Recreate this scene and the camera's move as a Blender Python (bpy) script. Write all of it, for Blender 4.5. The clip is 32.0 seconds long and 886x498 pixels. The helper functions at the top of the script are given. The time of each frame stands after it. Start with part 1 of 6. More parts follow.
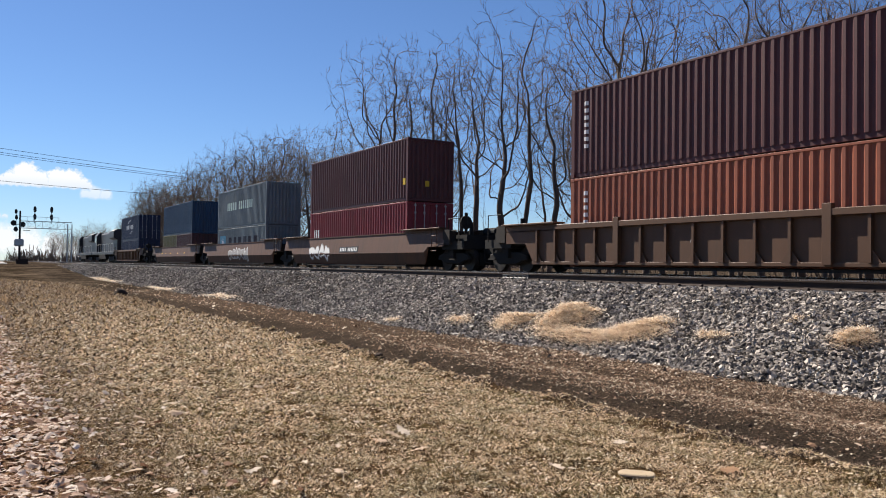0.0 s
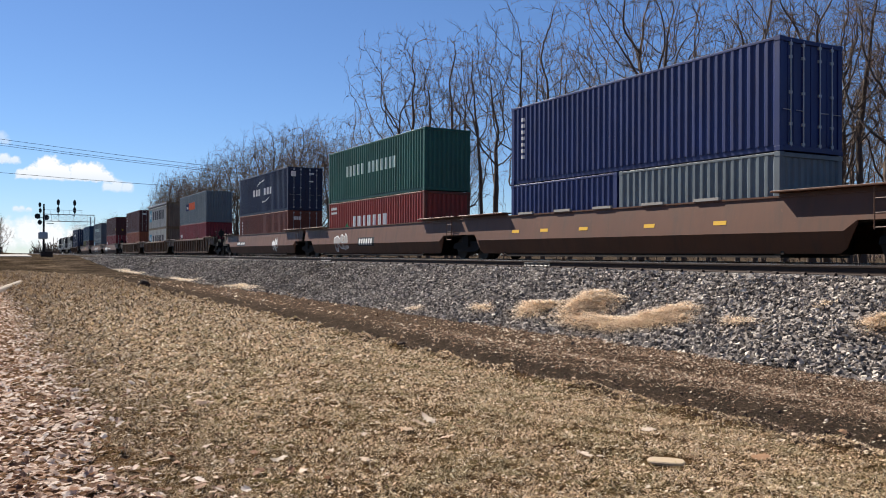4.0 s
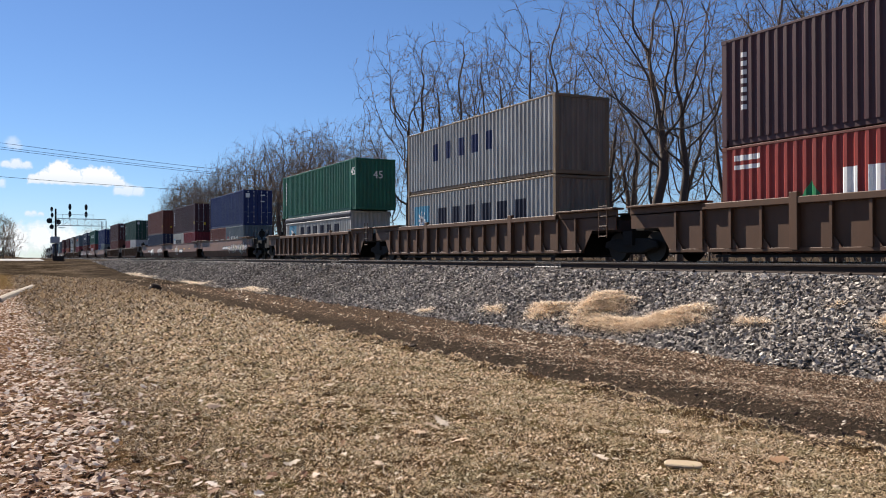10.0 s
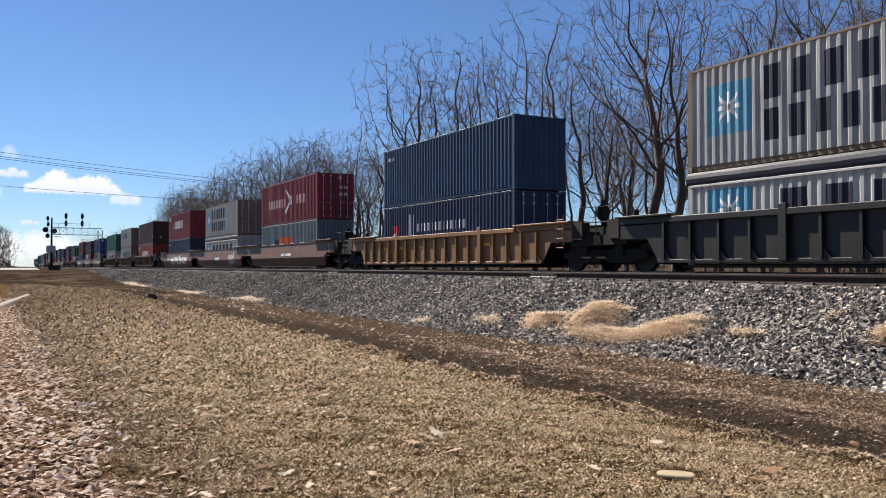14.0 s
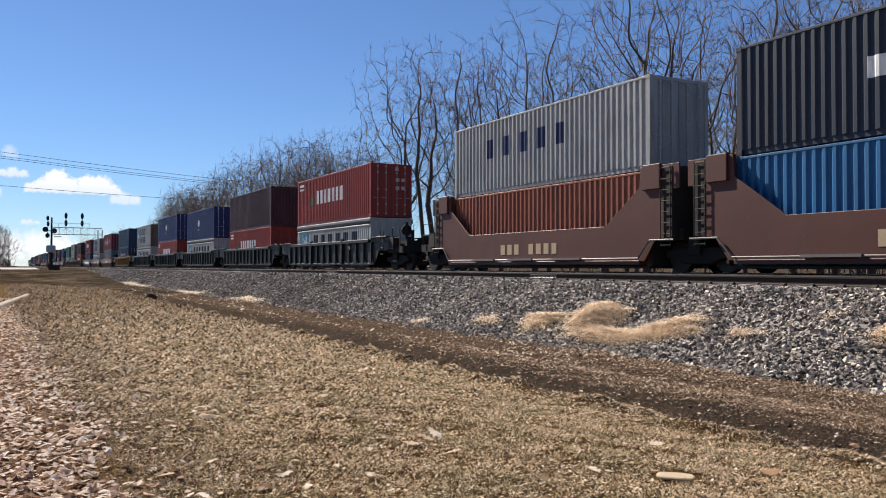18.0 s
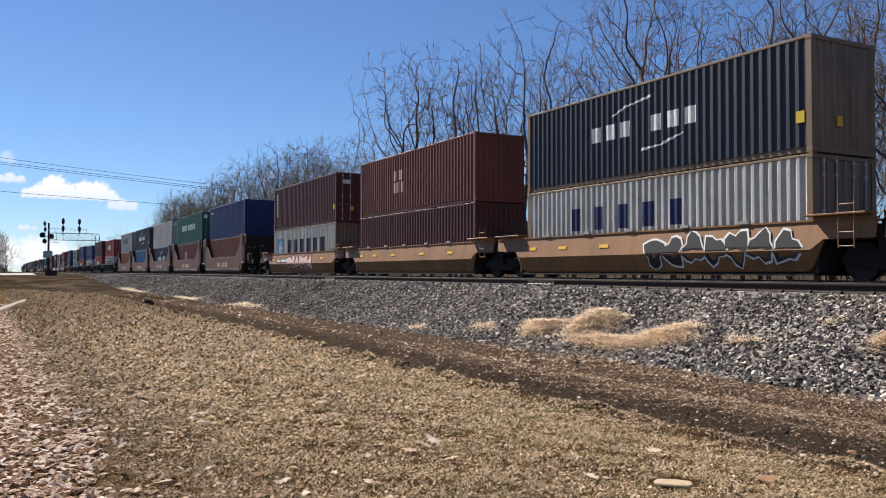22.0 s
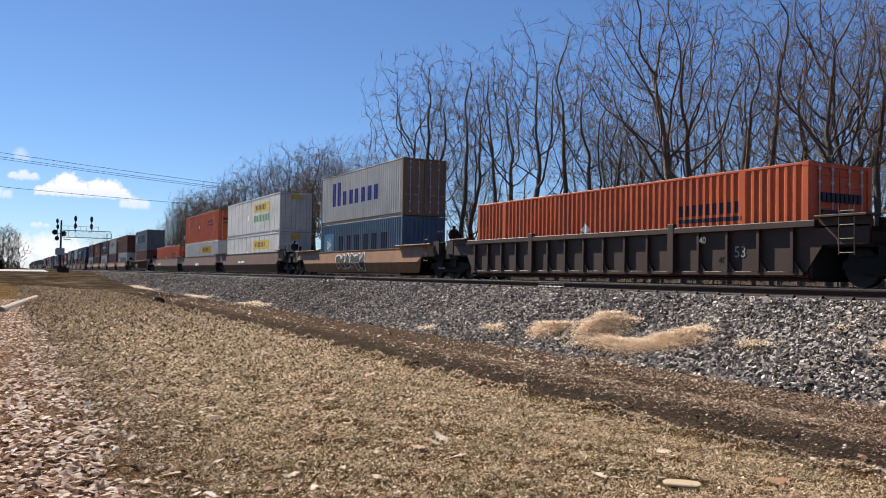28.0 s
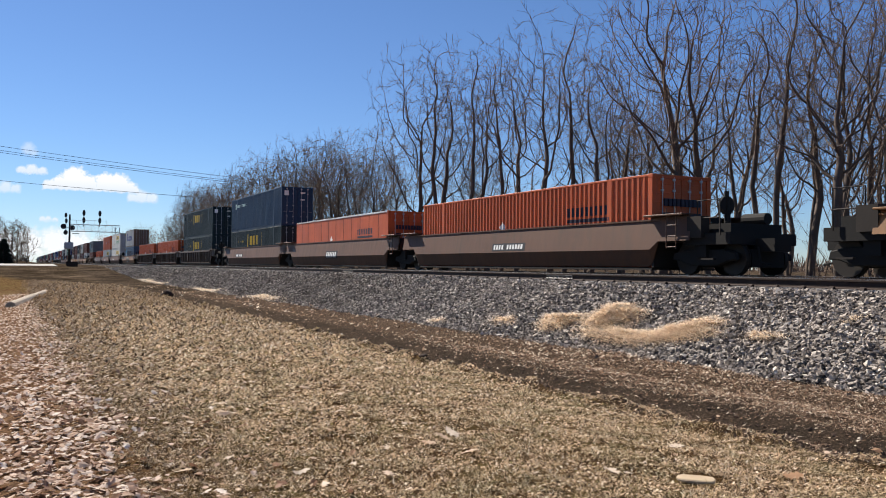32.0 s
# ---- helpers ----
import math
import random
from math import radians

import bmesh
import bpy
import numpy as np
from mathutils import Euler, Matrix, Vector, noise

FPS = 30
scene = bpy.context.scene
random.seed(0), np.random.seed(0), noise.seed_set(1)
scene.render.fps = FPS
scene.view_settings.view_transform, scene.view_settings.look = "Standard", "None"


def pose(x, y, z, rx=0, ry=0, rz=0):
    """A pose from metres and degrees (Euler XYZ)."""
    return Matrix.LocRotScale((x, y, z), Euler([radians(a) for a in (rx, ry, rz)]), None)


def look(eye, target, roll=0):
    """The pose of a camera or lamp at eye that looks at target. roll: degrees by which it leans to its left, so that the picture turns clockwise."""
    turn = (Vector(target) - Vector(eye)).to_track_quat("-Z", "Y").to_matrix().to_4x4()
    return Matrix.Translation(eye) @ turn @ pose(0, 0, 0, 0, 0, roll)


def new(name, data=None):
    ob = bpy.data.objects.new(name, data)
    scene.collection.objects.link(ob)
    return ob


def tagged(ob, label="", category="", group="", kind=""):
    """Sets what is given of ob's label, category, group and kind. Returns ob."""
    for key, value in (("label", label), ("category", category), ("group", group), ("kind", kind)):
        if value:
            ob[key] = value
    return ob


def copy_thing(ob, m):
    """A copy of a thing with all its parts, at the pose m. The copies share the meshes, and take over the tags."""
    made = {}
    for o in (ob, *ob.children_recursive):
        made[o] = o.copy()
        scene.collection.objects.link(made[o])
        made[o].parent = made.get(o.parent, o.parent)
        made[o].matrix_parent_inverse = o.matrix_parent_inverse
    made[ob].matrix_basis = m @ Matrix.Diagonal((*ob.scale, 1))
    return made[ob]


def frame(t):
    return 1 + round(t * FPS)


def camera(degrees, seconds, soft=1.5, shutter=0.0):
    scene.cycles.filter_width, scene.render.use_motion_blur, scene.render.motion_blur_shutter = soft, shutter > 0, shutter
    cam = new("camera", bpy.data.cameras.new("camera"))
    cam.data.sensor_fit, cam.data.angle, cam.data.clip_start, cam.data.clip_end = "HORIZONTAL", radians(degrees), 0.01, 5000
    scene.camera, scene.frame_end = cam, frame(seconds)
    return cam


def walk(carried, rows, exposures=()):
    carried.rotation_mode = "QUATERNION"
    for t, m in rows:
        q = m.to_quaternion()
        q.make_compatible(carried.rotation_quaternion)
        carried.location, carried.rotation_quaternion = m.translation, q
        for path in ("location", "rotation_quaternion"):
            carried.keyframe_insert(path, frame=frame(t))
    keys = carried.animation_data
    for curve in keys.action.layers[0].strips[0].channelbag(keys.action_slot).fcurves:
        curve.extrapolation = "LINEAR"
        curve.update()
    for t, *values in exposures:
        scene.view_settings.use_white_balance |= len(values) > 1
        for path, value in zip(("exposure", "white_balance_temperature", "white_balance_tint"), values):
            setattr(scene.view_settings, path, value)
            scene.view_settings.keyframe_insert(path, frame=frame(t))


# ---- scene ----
cam = camera(56.425, 32.0, 1.0)
walk(cam, [
    (0, pose(-0.015, -0.105, 0.174, 91.166, -0.744, -29.973)), (0.5, pose(-0.012, -0.106, 0.169, 91.206, -0.753, -30.003)),
    (1, pose(-0.014, -0.094, 0.167, 91.140, -0.726, -29.925)), (1.5, pose(-0.013, -0.089, 0.167, 91.063, -0.547, -29.702)),
    (2, pose(-0.017, -0.090, 0.164, 90.918, -0.482, -29.432)), (2.5, pose(-0.021, -0.073, 0.163, 90.666, -0.531, -29.332)),
    (3, pose(-0.017, -0.049, 0.158, 90.453, -0.468, -29.103)), (3.5, pose(-0.018, -0.043, 0.158, 90.457, -0.314, -28.784)),
    (5.5, pose(-0.021, -0.025, 0.154, 90.039, -0.290, -28.408)), (6, pose(-0.020, -0.025, 0.152, 89.854, -0.369, -28.201)),
    (6.5, pose(-0.016, -0.003, 0.148, 89.681, -0.502, -28.043)), (7, pose(-0.011, 0.003, 0.146, 89.711, -0.356, -27.974)),
    (7.5, pose(-0.010, 0.015, 0.146, 89.883, -0.215, -27.943)), (8, pose(-0.012, 0.012, 0.153, 90.080, -0.160, -27.945)),
    (8.5, pose(-0.016, 0.010, 0.149, 90.274, -0.034, -27.950)), (9, pose(-0.011, 0.016, 0.150, 90.211, 0.157, -27.946)),
    (9.5, pose(-0.008, 0.020, 0.152, 90.269, 0.119, -27.862)), (10, pose(-0.013, 0.013, 0.156, 90.529, 0.116, -27.936)),
    (10.5, pose(-0.015, -0.000, 0.158, 90.752, 0.206, -28.050)), (11, pose(-0.013, 0.001, 0.160, 90.820, 0.343, -28.174)),
    (11.5, pose(-0.012, 0.001, 0.158, 90.847, 0.387, -28.255)), (12, pose(-0.010, 0.005, 0.163, 90.974, 0.427, -28.257)),
    (12.5, pose(-0.005, -0.001, 0.164, 91.172, 0.567, -28.252)), (13, pose(0.000, 0.000, 0.156, 91.324, 0.550, -28.231)),
    (13.5, pose(-0.004, -0.016, 0.164, 91.335, 0.346, -28.224)), (14, pose(-0.014, -0.025, 0.164, 91.198, 0.026, -28.173)),
    (14.5, pose(-0.009, -0.005, 0.160, 91.215, -0.015, -28.014)), (16.5, pose(-0.012, 0.010, 0.160, 90.990, -0.036, -27.876)),
    (17, pose(-0.014, 0.009, 0.162, 91.163, -0.153, -27.917)), (17.5, pose(-0.008, 0.002, 0.159, 91.187, -0.178, -28.030)),
    (18, pose(-0.000, -0.010, 0.165, 91.231, -0.079, -28.177)), (18.5, pose(-0.005, -0.014, 0.165, 91.328, -0.225, -28.251)),
    (19, pose(-0.008, -0.014, 0.166, 91.336, -0.255, -28.264)), (19.5, pose(-0.012, -0.009, 0.162, 91.322, -0.290, -28.217)),
    (20, pose(-0.007, -0.009, 0.171, 91.290, -0.127, -28.205)), (20.5, pose(-0.012, -0.015, 0.167, 91.499, -0.129, -28.269)),
    (21, pose(-0.003, -0.006, 0.167, 91.615, -0.080, -28.354)), (21.5, pose(-0.005, -0.012, 0.167, 91.634, -0.042, -28.375)),
    (22, pose(-0.009, -0.017, 0.170, 91.648, -0.139, -28.350)), (22.5, pose(-0.015, -0.024, 0.169, 91.785, -0.267, -28.425)),
    (23, pose(-0.002, -0.028, 0.172, 91.955, -0.265, -28.540)), (23.5, pose(-0.004, -0.025, 0.171, 92.012, -0.313, -28.602)),
    (24, pose(-0.013, -0.040, 0.171, 92.063, -0.398, -28.439)), (24.5, pose(-0.011, -0.045, 0.173, 92.075, -0.507, -28.378)),
    (25, pose(-0.009, -0.041, 0.168, 92.211, -0.621, -28.380)), (25.5, pose(-0.014, -0.046, 0.166, 92.302, -0.727, -28.454)),
    (27.5, pose(-0.012, -0.049, 0.160, 91.976, -0.821, -28.388)), (28, pose(-0.020, -0.019, 0.130, 91.820, -0.939, -27.685)),
    (28.5, pose(-0.022, 0.023, 0.152, 91.603, -0.690, -27.043)), (29, pose(-0.023, 0.024, 0.160, 91.620, -0.410, -27.004)),
    (29.5, pose(-0.018, 0.022, 0.153, 91.612, -0.412, -27.160)), (30, pose(-0.019, 0.016, 0.153, 91.463, -0.479, -27.270)),
    (30.5, pose(-0.019, 0.023, 0.153, 91.240, -0.581, -27.273)), (31, pose(-0.020, 0.036, 0.152, 91.106, -0.805, -27.233)),
    (31.5, pose(-0.010, 0.035, 0.151, 91.155, -0.681, -27.239)), (32, pose(-0.015, 0.032, 0.153, 91.231, -0.588, -27.170)),
])

# ---- light ----
SUN = Vector((-0.19, 0.708, 0.68)).normalized()
world = bpy.data.worlds.new("sky")
scene.world = world
world.use_nodes = True
wn = world.node_tree.nodes
sky = wn.new("ShaderNodeTexSky")
sky.sky_type, sky.sun_disc = "NISHITA", False
sky.sun_elevation = math.asin(SUN.z)
sky.sun_rotation = math.atan2(SUN.x, SUN.y)
sky.air_density, sky.dust_density, sky.ozone_density = 0.9, 0.05, 5.0
wn["Background"].inputs["Strength"].default_value = 0.050
tint = wn.new("ShaderNodeMix")
tint.data_type, tint.blend_type = "RGBA", "MULTIPLY"
tint.inputs[0].default_value, tint.inputs[7].default_value = 1.0, (0.775, 0.88, 1.045, 1)
world.node_tree.links.new(sky.outputs[0], tint.inputs[6])
world.node_tree.links.new(tint.outputs[2], wn["Background"].inputs["Color"])
sun = new("sun", bpy.data.lights.new("sun", "SUN"))
sun.data.energy, sun.data.angle, sun.data.color = 5.0, radians(0.53), (1.0, 0.92, 0.82)
sun.matrix_world = look(SUN * 50, (0, 0, 0))
scene.view_settings.exposure = 1.02


# ---- mesh helpers ----
class Shape:
    """Verts and faces gathered for one mesh."""

    def __init__(self):
        self.v, self.f, self.ends = [], [], []

    def box(self, x0, x1, y0, y1, z0, z1):
        n = len(self.v)
        self.v += [(x, y, z) for z in (z0, z1) for y in (y0, y1) for x in (x0, x1)]
        self.f += [tuple(n + i for i in q) for q in ((0, 2, 3, 1), (4, 5, 7, 6), (0, 1, 5, 4), (2, 6, 7, 3), (0, 4, 6, 2), (1, 3, 7, 5))]
        return self

    def prism(self, pts, axis, a, b):
        """A polygon of 2D points swept along an axis from a to b. For x the points are (y, z), for y (x, z), for z (x, y)."""
        n, k = len(self.v), len(pts)
        put = {"x": lambda p, d: (d, p[0], p[1]), "y": lambda p, d: (p[0], d, p[1]), "z": lambda p, d: (p[0], p[1], d)}[axis]
        self.v += [put(p, a) for p in pts] + [put(p, b) for p in pts]
        self.f += [tuple(n + i for i in range(k)), tuple(n + k + i for i in reversed(range(k)))]
        self.f += [(n + i, n + k + i, n + k + (i + 1) % k, n + (i + 1) % k) for i in range(k)]
        return self

    def tube(self, p0, p1, r0, r1=None, sides=6, caps=True):
        r1 = r0 if r1 is None else r1
        p0, p1 = Vector(p0), Vector(p1)
        d = (p1 - p0).normalized()
        u = d.orthogonal().normalized()
        w = d.cross(u)
        n = len(self.v)
        for p, r in ((p0, r0), (p1, r1)):
            for i in range(sides):
                a = 2 * math.pi * i / sides
                self.v.append(tuple(p + (u * math.cos(a) + w * math.sin(a)) * r))
        self.f += [(n + i, n + (i + 1) % sides, n + sides + (i + 1) % sides, n + sides + i) for i in range(sides)]
        if caps:
            self.f += [tuple(n + i for i in reversed(range(sides))), tuple(n + sides + i for i in range(sides))]
        return self

    def path(self, pts, r, sides=6):
        """One bent tube through the points."""
        pts = [Vector(p) for p in pts]
        n0 = len(self.v)
        ref = None
        for i, p in enumerate(pts):
            d = (pts[min(i + 1, len(pts) - 1)] - pts[max(i - 1, 0)]).normalized()
            u = d.orthogonal().normalized() if ref is None else (ref - d * ref.dot(d)).normalized()
            ref = u
            w = d.cross(u)
            self.v += [tuple(p + (u * math.cos(2 * math.pi * k / sides) + w * math.sin(2 * math.pi * k / sides)) * r) for k in range(sides)]
        for i in range(len(pts) - 1):
            a = n0 + i * sides
            self.f += [(a + k, a + (k + 1) % sides, a + sides + (k + 1) % sides, a + sides + k) for k in range(sides)]
        return self

    def quad(self, a, b, c, d):
        n = len(self.v)
        self.v += [a, b, c, d]
        self.f.append((n, n + 1, n + 2, n + 3))
        return self

    def mesh(self, name, mat=None, smooth=False, bevel=0.0):
        me = bpy.data.meshes.new(name)
        me.from_pydata(self.v, [], self.f)
        bm = bmesh.new()
        bm.from_mesh(me)
        bmesh.ops.recalc_face_normals(bm, faces=bm.faces)
        if bevel:
            sharp = [e for e in bm.edges if len(e.link_faces) == 2 and e.calc_face_angle(0) > 0.6]
            bmesh.ops.bevel(bm, geom=sharp, offset=bevel, segments=1, affect="EDGES", clamp_overlap=True)
        bm.to_mesh(me)
        bm.free()
        me.materials.append(mat)
        if smooth:
            me.shade_smooth()
        return me


def part(name, me, parent, mat=None, label="", at=None):
    """One mesh object under a thing or a part. mat replaces the mesh's own material on this object alone."""
    ob = new(name, me)
    ob.parent = parent
    if at is not None:
        ob.matrix_basis = at
    if mat:
        ob.material_slots[0].link = "OBJECT"
        ob.material_slots[0].material = mat
    if label:
        ob["label"] = label
    return ob


def arrays_mesh(name, verts, faces, mat, smooth=False):
    """A mesh from numpy arrays; faces all of one size."""
    me = bpy.data.meshes.new(name)
    k = faces.shape[1]
    me.vertices.add(len(verts))
    me.vertices.foreach_set("co", verts.astype(np.float32).ravel())
    me.loops.add(faces.size)
    me.loops.foreach_set("vertex_index", faces.astype(np.int32).ravel())
    me.polygons.add(len(faces))
    me.polygons.foreach_set("loop_start", np.arange(0, faces.size, k, dtype=np.int32))
    me.update(calc_edges=True)
    me.materials.append(mat)
    (me.shade_smooth if smooth else me.shade_flat)()
    return me


# ---- materials ----
class Nodes:
    def __init__(self, name):
        self.mat = bpy.data.materials.new(name)
        self.mat.use_nodes = True
        self.t = self.mat.node_tree
        self.out = self.t.nodes["Principled BSDF"]

    def add(self, kind, **sets):
        n = self.t.nodes.new("ShaderNode" + kind)
        for k, v in sets.items():
            n.inputs[k].default_value = v
        return n

    def link(self, a, b):
        self.t.links.new(a, b)

    def noise(self, scale, detail=4.0, rough=0.55, vec=None):
        n = self.add("TexNoise", Scale=scale, Detail=detail, Roughness=rough)
        if vec is not None:
            self.link(vec, n.inputs["Vector"])
        return n.outputs["Fac"]

    def ramp(self, fac, stops):
        n = self.add("ValToRGB")
        e = n.color_ramp.elements
        while len(e) < len(stops):
            e.new(0.5)
        for el, (p, c) in zip(e, stops):
            el.position = p
            el.color = (c, c, c, 1) if isinstance(c, (int, float)) else (*c, 1)
        self.link(fac, n.inputs["Fac"])
        return n.outputs["Color"]

    def mix(self, fac, a, b, mode="MIX"):
        n = self.t.nodes.new("ShaderNodeMix")
        n.data_type, n.blend_type = "RGBA", mode
        for sock, v in ((n.inputs[0], fac), (n.inputs[6], a), (n.inputs[7], b)):
            if hasattr(v, "is_linked"):
                self.link(v, sock)
            elif isinstance(v, tuple):
                sock.default_value = (*v, 1)
            else:
                sock.default_value = v
        return n.outputs[2]

    def math(self, op, a, b=0.0):
        n = self.t.nodes.new("ShaderNodeMath")
        n.operation = op
        for sock, v in zip(n.inputs, (a, b)):
            if hasattr(v, "is_linked"):
                self.link(v, sock)
            else:
                sock.default_value = v
        return n.outputs[0]

    def coords(self, scale=(1, 1, 1), shift=True):
        c = self.add("TexCoord").outputs["Object"]
        m = self.add("Mapping")
        m.inputs["Scale"].default_value = scale
        self.link(c, m.inputs["Vector"])
        if shift:
            r = self.add("ObjectInfo").outputs["Random"]
            x = self.t.nodes.new("ShaderNodeCombineXYZ")
            k = self.math("MULTIPLY", r, 37.0)
            for i in range(3):
                self.link(k, x.inputs[i])
            self.link(x.outputs[0], m.inputs["Location"])
        return m.outputs["Vector"]

    def bump(self, height, strength=0.3, distance=0.01):
        n = self.add("Bump", Strength=strength, Distance=distance)
        self.link(height, n.inputs["Height"])
        self.link(n.outputs["Normal"], self.out.inputs["Normal"])

    def base(self, col):
        if isinstance(col, tuple):
            self.out.inputs["Base Color"].default_value = (*col, 1)
        else:
            self.link(col, self.out.inputs["Base Color"])

    def thin(self, col, share):
        """Light passes through thin blades and leaves."""
        through_leaf = self.add("BsdfTranslucent")
        self.link(col, through_leaf.inputs["Color"])
        m = self.add("MixShader")
        m.inputs[0].default_value = share
        self.link(self.out.outputs[0], m.inputs[1])
        self.link(through_leaf.outputs[0], m.inputs[2])
        self.link(m.outputs[0], self.t.nodes["Material Output"].inputs["Surface"])

    def rough(self, r, metal=0.0):
        if hasattr(r, "is_linked"):
            self.link(r, self.out.inputs["Roughness"])
        else:
            self.out.inputs["Roughness"].default_value = r
        self.out.inputs["Metallic"].default_value = metal


def scaled(c, k):
    return tuple(min(1.0, x * k) for x in c)


def paint(name, col, rust=0.35, dirt=0.4, rough=0.5):
    """Weathered paint on steel: uneven fading, dirt running down, rust spots."""
    n = Nodes(name)
    v = n.coords()
    fade = n.noise(0.6, 3, 0.6, v)
    c = n.mix(n.ramp(fade, [(0.3, 0.0), (0.75, 1.0)]), scaled(col, 0.82), scaled(col, 1.15))
    run = n.noise(1.0, 5, 0.65, n.coords((3.0, 3.0, 0.35)))
    grime = (0.042, 0.028, 0.019)
    c = n.mix(n.math("MULTIPLY", n.ramp(run, [(0.48, 0.0), (0.85, 1.0)]), dirt), c, grime)
    spot = n.noise(4.0, 8, 0.7, v)
    k = n.math("MULTIPLY", n.ramp(spot, [(0.62, 0.0), (0.70, 1.0)]), rust)
    c = n.mix(k, c, (0.14, 0.055, 0.025))
    n.base(c)
    n.rough(n.math("ADD", n.math("MULTIPLY", run, 0.25), rough - 0.1))
    n.out.inputs["Specular IOR Level"].default_value = 0.4
    n.bump(n.noise(9.0, 4, 0.6, v), 0.12, 0.01)
    return n.mat


def plain(name, col, rough=0.6, metal=0.0, grain=20.0, vary=0.25, bump=0.2):
    n = Nodes(name)
    v = n.coords()
    c = n.mix(n.noise(grain, 5, 0.6, v), scaled(col, 1 - vary), scaled(col, 1 + vary))
    c = n.mix(n.math("MULTIPLY", n.noise(grain * 0.09, 3, 0.5, v), 0.6), c, scaled(col, 0.7))
    n.base(c)
    n.rough(rough, metal)
    n.out.inputs["Specular IOR Level"].default_value = 0.3
    if bump:
        n.bump(n.noise(grain * 2, 4, 0.6, v), bump, 0.01)
    return n.mat


BLACK = plain("black_grimy_steel", (0.013, 0.012, 0.011), 0.85)
DARKSTEEL = plain("dark_brown_steel", (0.026, 0.020, 0.016), 0.8)
WHEEL = plain("worn_wheel_steel", (0.035, 0.029, 0.024), 0.6, 0.4)
JOINT = plain("worn_grey_joint_bar", (0.16, 0.15, 0.14), 0.6, 0.3)
RAILSIDE = plain("rusty_rail_steel", (0.035, 0.022, 0.017), 0.75, 0.2)
RAILTOP = plain("polished_rail_steel", (0.55, 0.56, 0.58), 0.28, 1.0, vary=0.1, bump=0.05)
GALV = plain("galvanised_steel", (0.42, 0.43, 0.44), 0.5, 0.5, vary=0.12)
CONCRETE = plain("weathered_concrete", (0.36, 0.34, 0.31), 0.85, grain=30)
YELLOWMARK = plain("yellow_reflective_marking", (0.72, 0.42, 0.04), 0.5, vary=0.15, bump=0)
WHITEMARK = plain("white_stencil_paint", (0.72, 0.72, 0.70), 0.6, vary=0.12, bump=0)
GREYPATCH = plain("grey_worn_stencil", (0.30, 0.29, 0.28), 0.65, vary=0.2, bump=0)
BLACKMARK = plain("black_marking_paint", (0.02, 0.02, 0.022), 0.6, vary=0.2, bump=0)


# ---- ground ----
TRACK_NEAR, TRACK_FAR = 13.72, 18.47   # centre lines of the two tracks
GAUGE = 0.755                          # centre line to rail centre
rng = np.random.default_rng(7)


def step(a, b, x):
    t = np.clip((x - a) / (b - a), 0, 1)
    return t * t * (3 - 2 * t)


def waves(x, y):
    return (np.sin(x * 1.7 + 0.6 * np.sin(y * 0.9)) * np.cos(y * 1.3 + 0.5 * np.sin(x * 1.1)) * 0.5
            + np.sin(x * 4.1 + y * 3.3) * np.cos(y * 4.7 - x * 2.2) * 0.25 + np.sin(x * 9.7 - y * 7.9) * np.sin(y * 11.3 + x * 3.1) * 0.12)


def ground_z(x, y):
    """Height of the natural ground: a level strip, a leaf-filled dip beside it, wheel ruts along the track, a ramp up to the road."""
    x, y = np.asarray(x, float), np.asarray(y, float)
    z = -1.30 + (1.02 * step(66, 112, y) + 0.20 * np.clip((y - 112) / 15, 0, 1) + 0.45 * step(136, 165, y) * (1 - step(0, 6, x))) * (1 - step(11, 19, x)) + 0.62 * step(16, 80, y) * step(11, 19, x)
    edge = 0.9 - 0.02 * np.clip(y - 14, 0, 40)
    dip = step(0.2, 3.2, edge - x) * (1 - step(30, 60, y))
    z = z - 0.45 * dip
    z = z + 0.10 * step(1.0, 3.5, x) * (1 - step(3.6, 5.6, x)) * (1 - step(30, 60, y))
    rut = np.exp(-((x - 6.15 - 0.12 * np.sin(y * 0.5)) / 0.26) ** 2) + 0.6 * np.exp(-((x - 7.9 - 0.1 * np.sin(y * 0.4 + 1)) / 0.3) ** 2)
    near = 1 - step(50, 80, y)
    z = z - 0.11 * rut * near + 0.11 * np.exp(-((x - 5.55 - 0.07 * np.sin(y * 3.1)) / 0.13) ** 2) * near * (0.55 + 0.45 * np.sin(y * 6.1) * np.sin(y * 2.3 + 1))
    z = z + 0.018 * waves(x, y) * near * step(-80, -20, y)
    z = z + (0.026 * waves(x * 4.3, y * 4.1) + 0.012 * waves(x * 9.1 + 3, y * 8.7)) * (1 - step(12, 22, y)) * step(0, 2, y) * (1 - step(8.4, 9.2, x))
    bed = step(9.4, 12.0, x) * (1 - step(20.4, 22.6, x))
    z = np.where(bed > 0, z * (1 - bed) + bed * -0.75, z)
    return z + step(20.4, 24, x) * (0.30 * (1 - step(16, 80, y)))


def bank_z(x, y):
    """Top of the ballast."""
    x, y = np.asarray(x, float), np.asarray(y, float)
    foot = ground_z(9.3, y) - 0.04
    left = foot + (-0.21 - foot) * np.clip((x - 9.05 - 0.18 * np.sin(y * 0.7) - 0.1 * np.sin(y * 2.3)) / 2.75, 0, 1)
    right = -1.0 + 0.79 * np.clip((22.6 - x) / 2.0, 0, 1)
    return np.minimum(left, right) + 0.012 * waves(x * 2.3, y * 2.1)


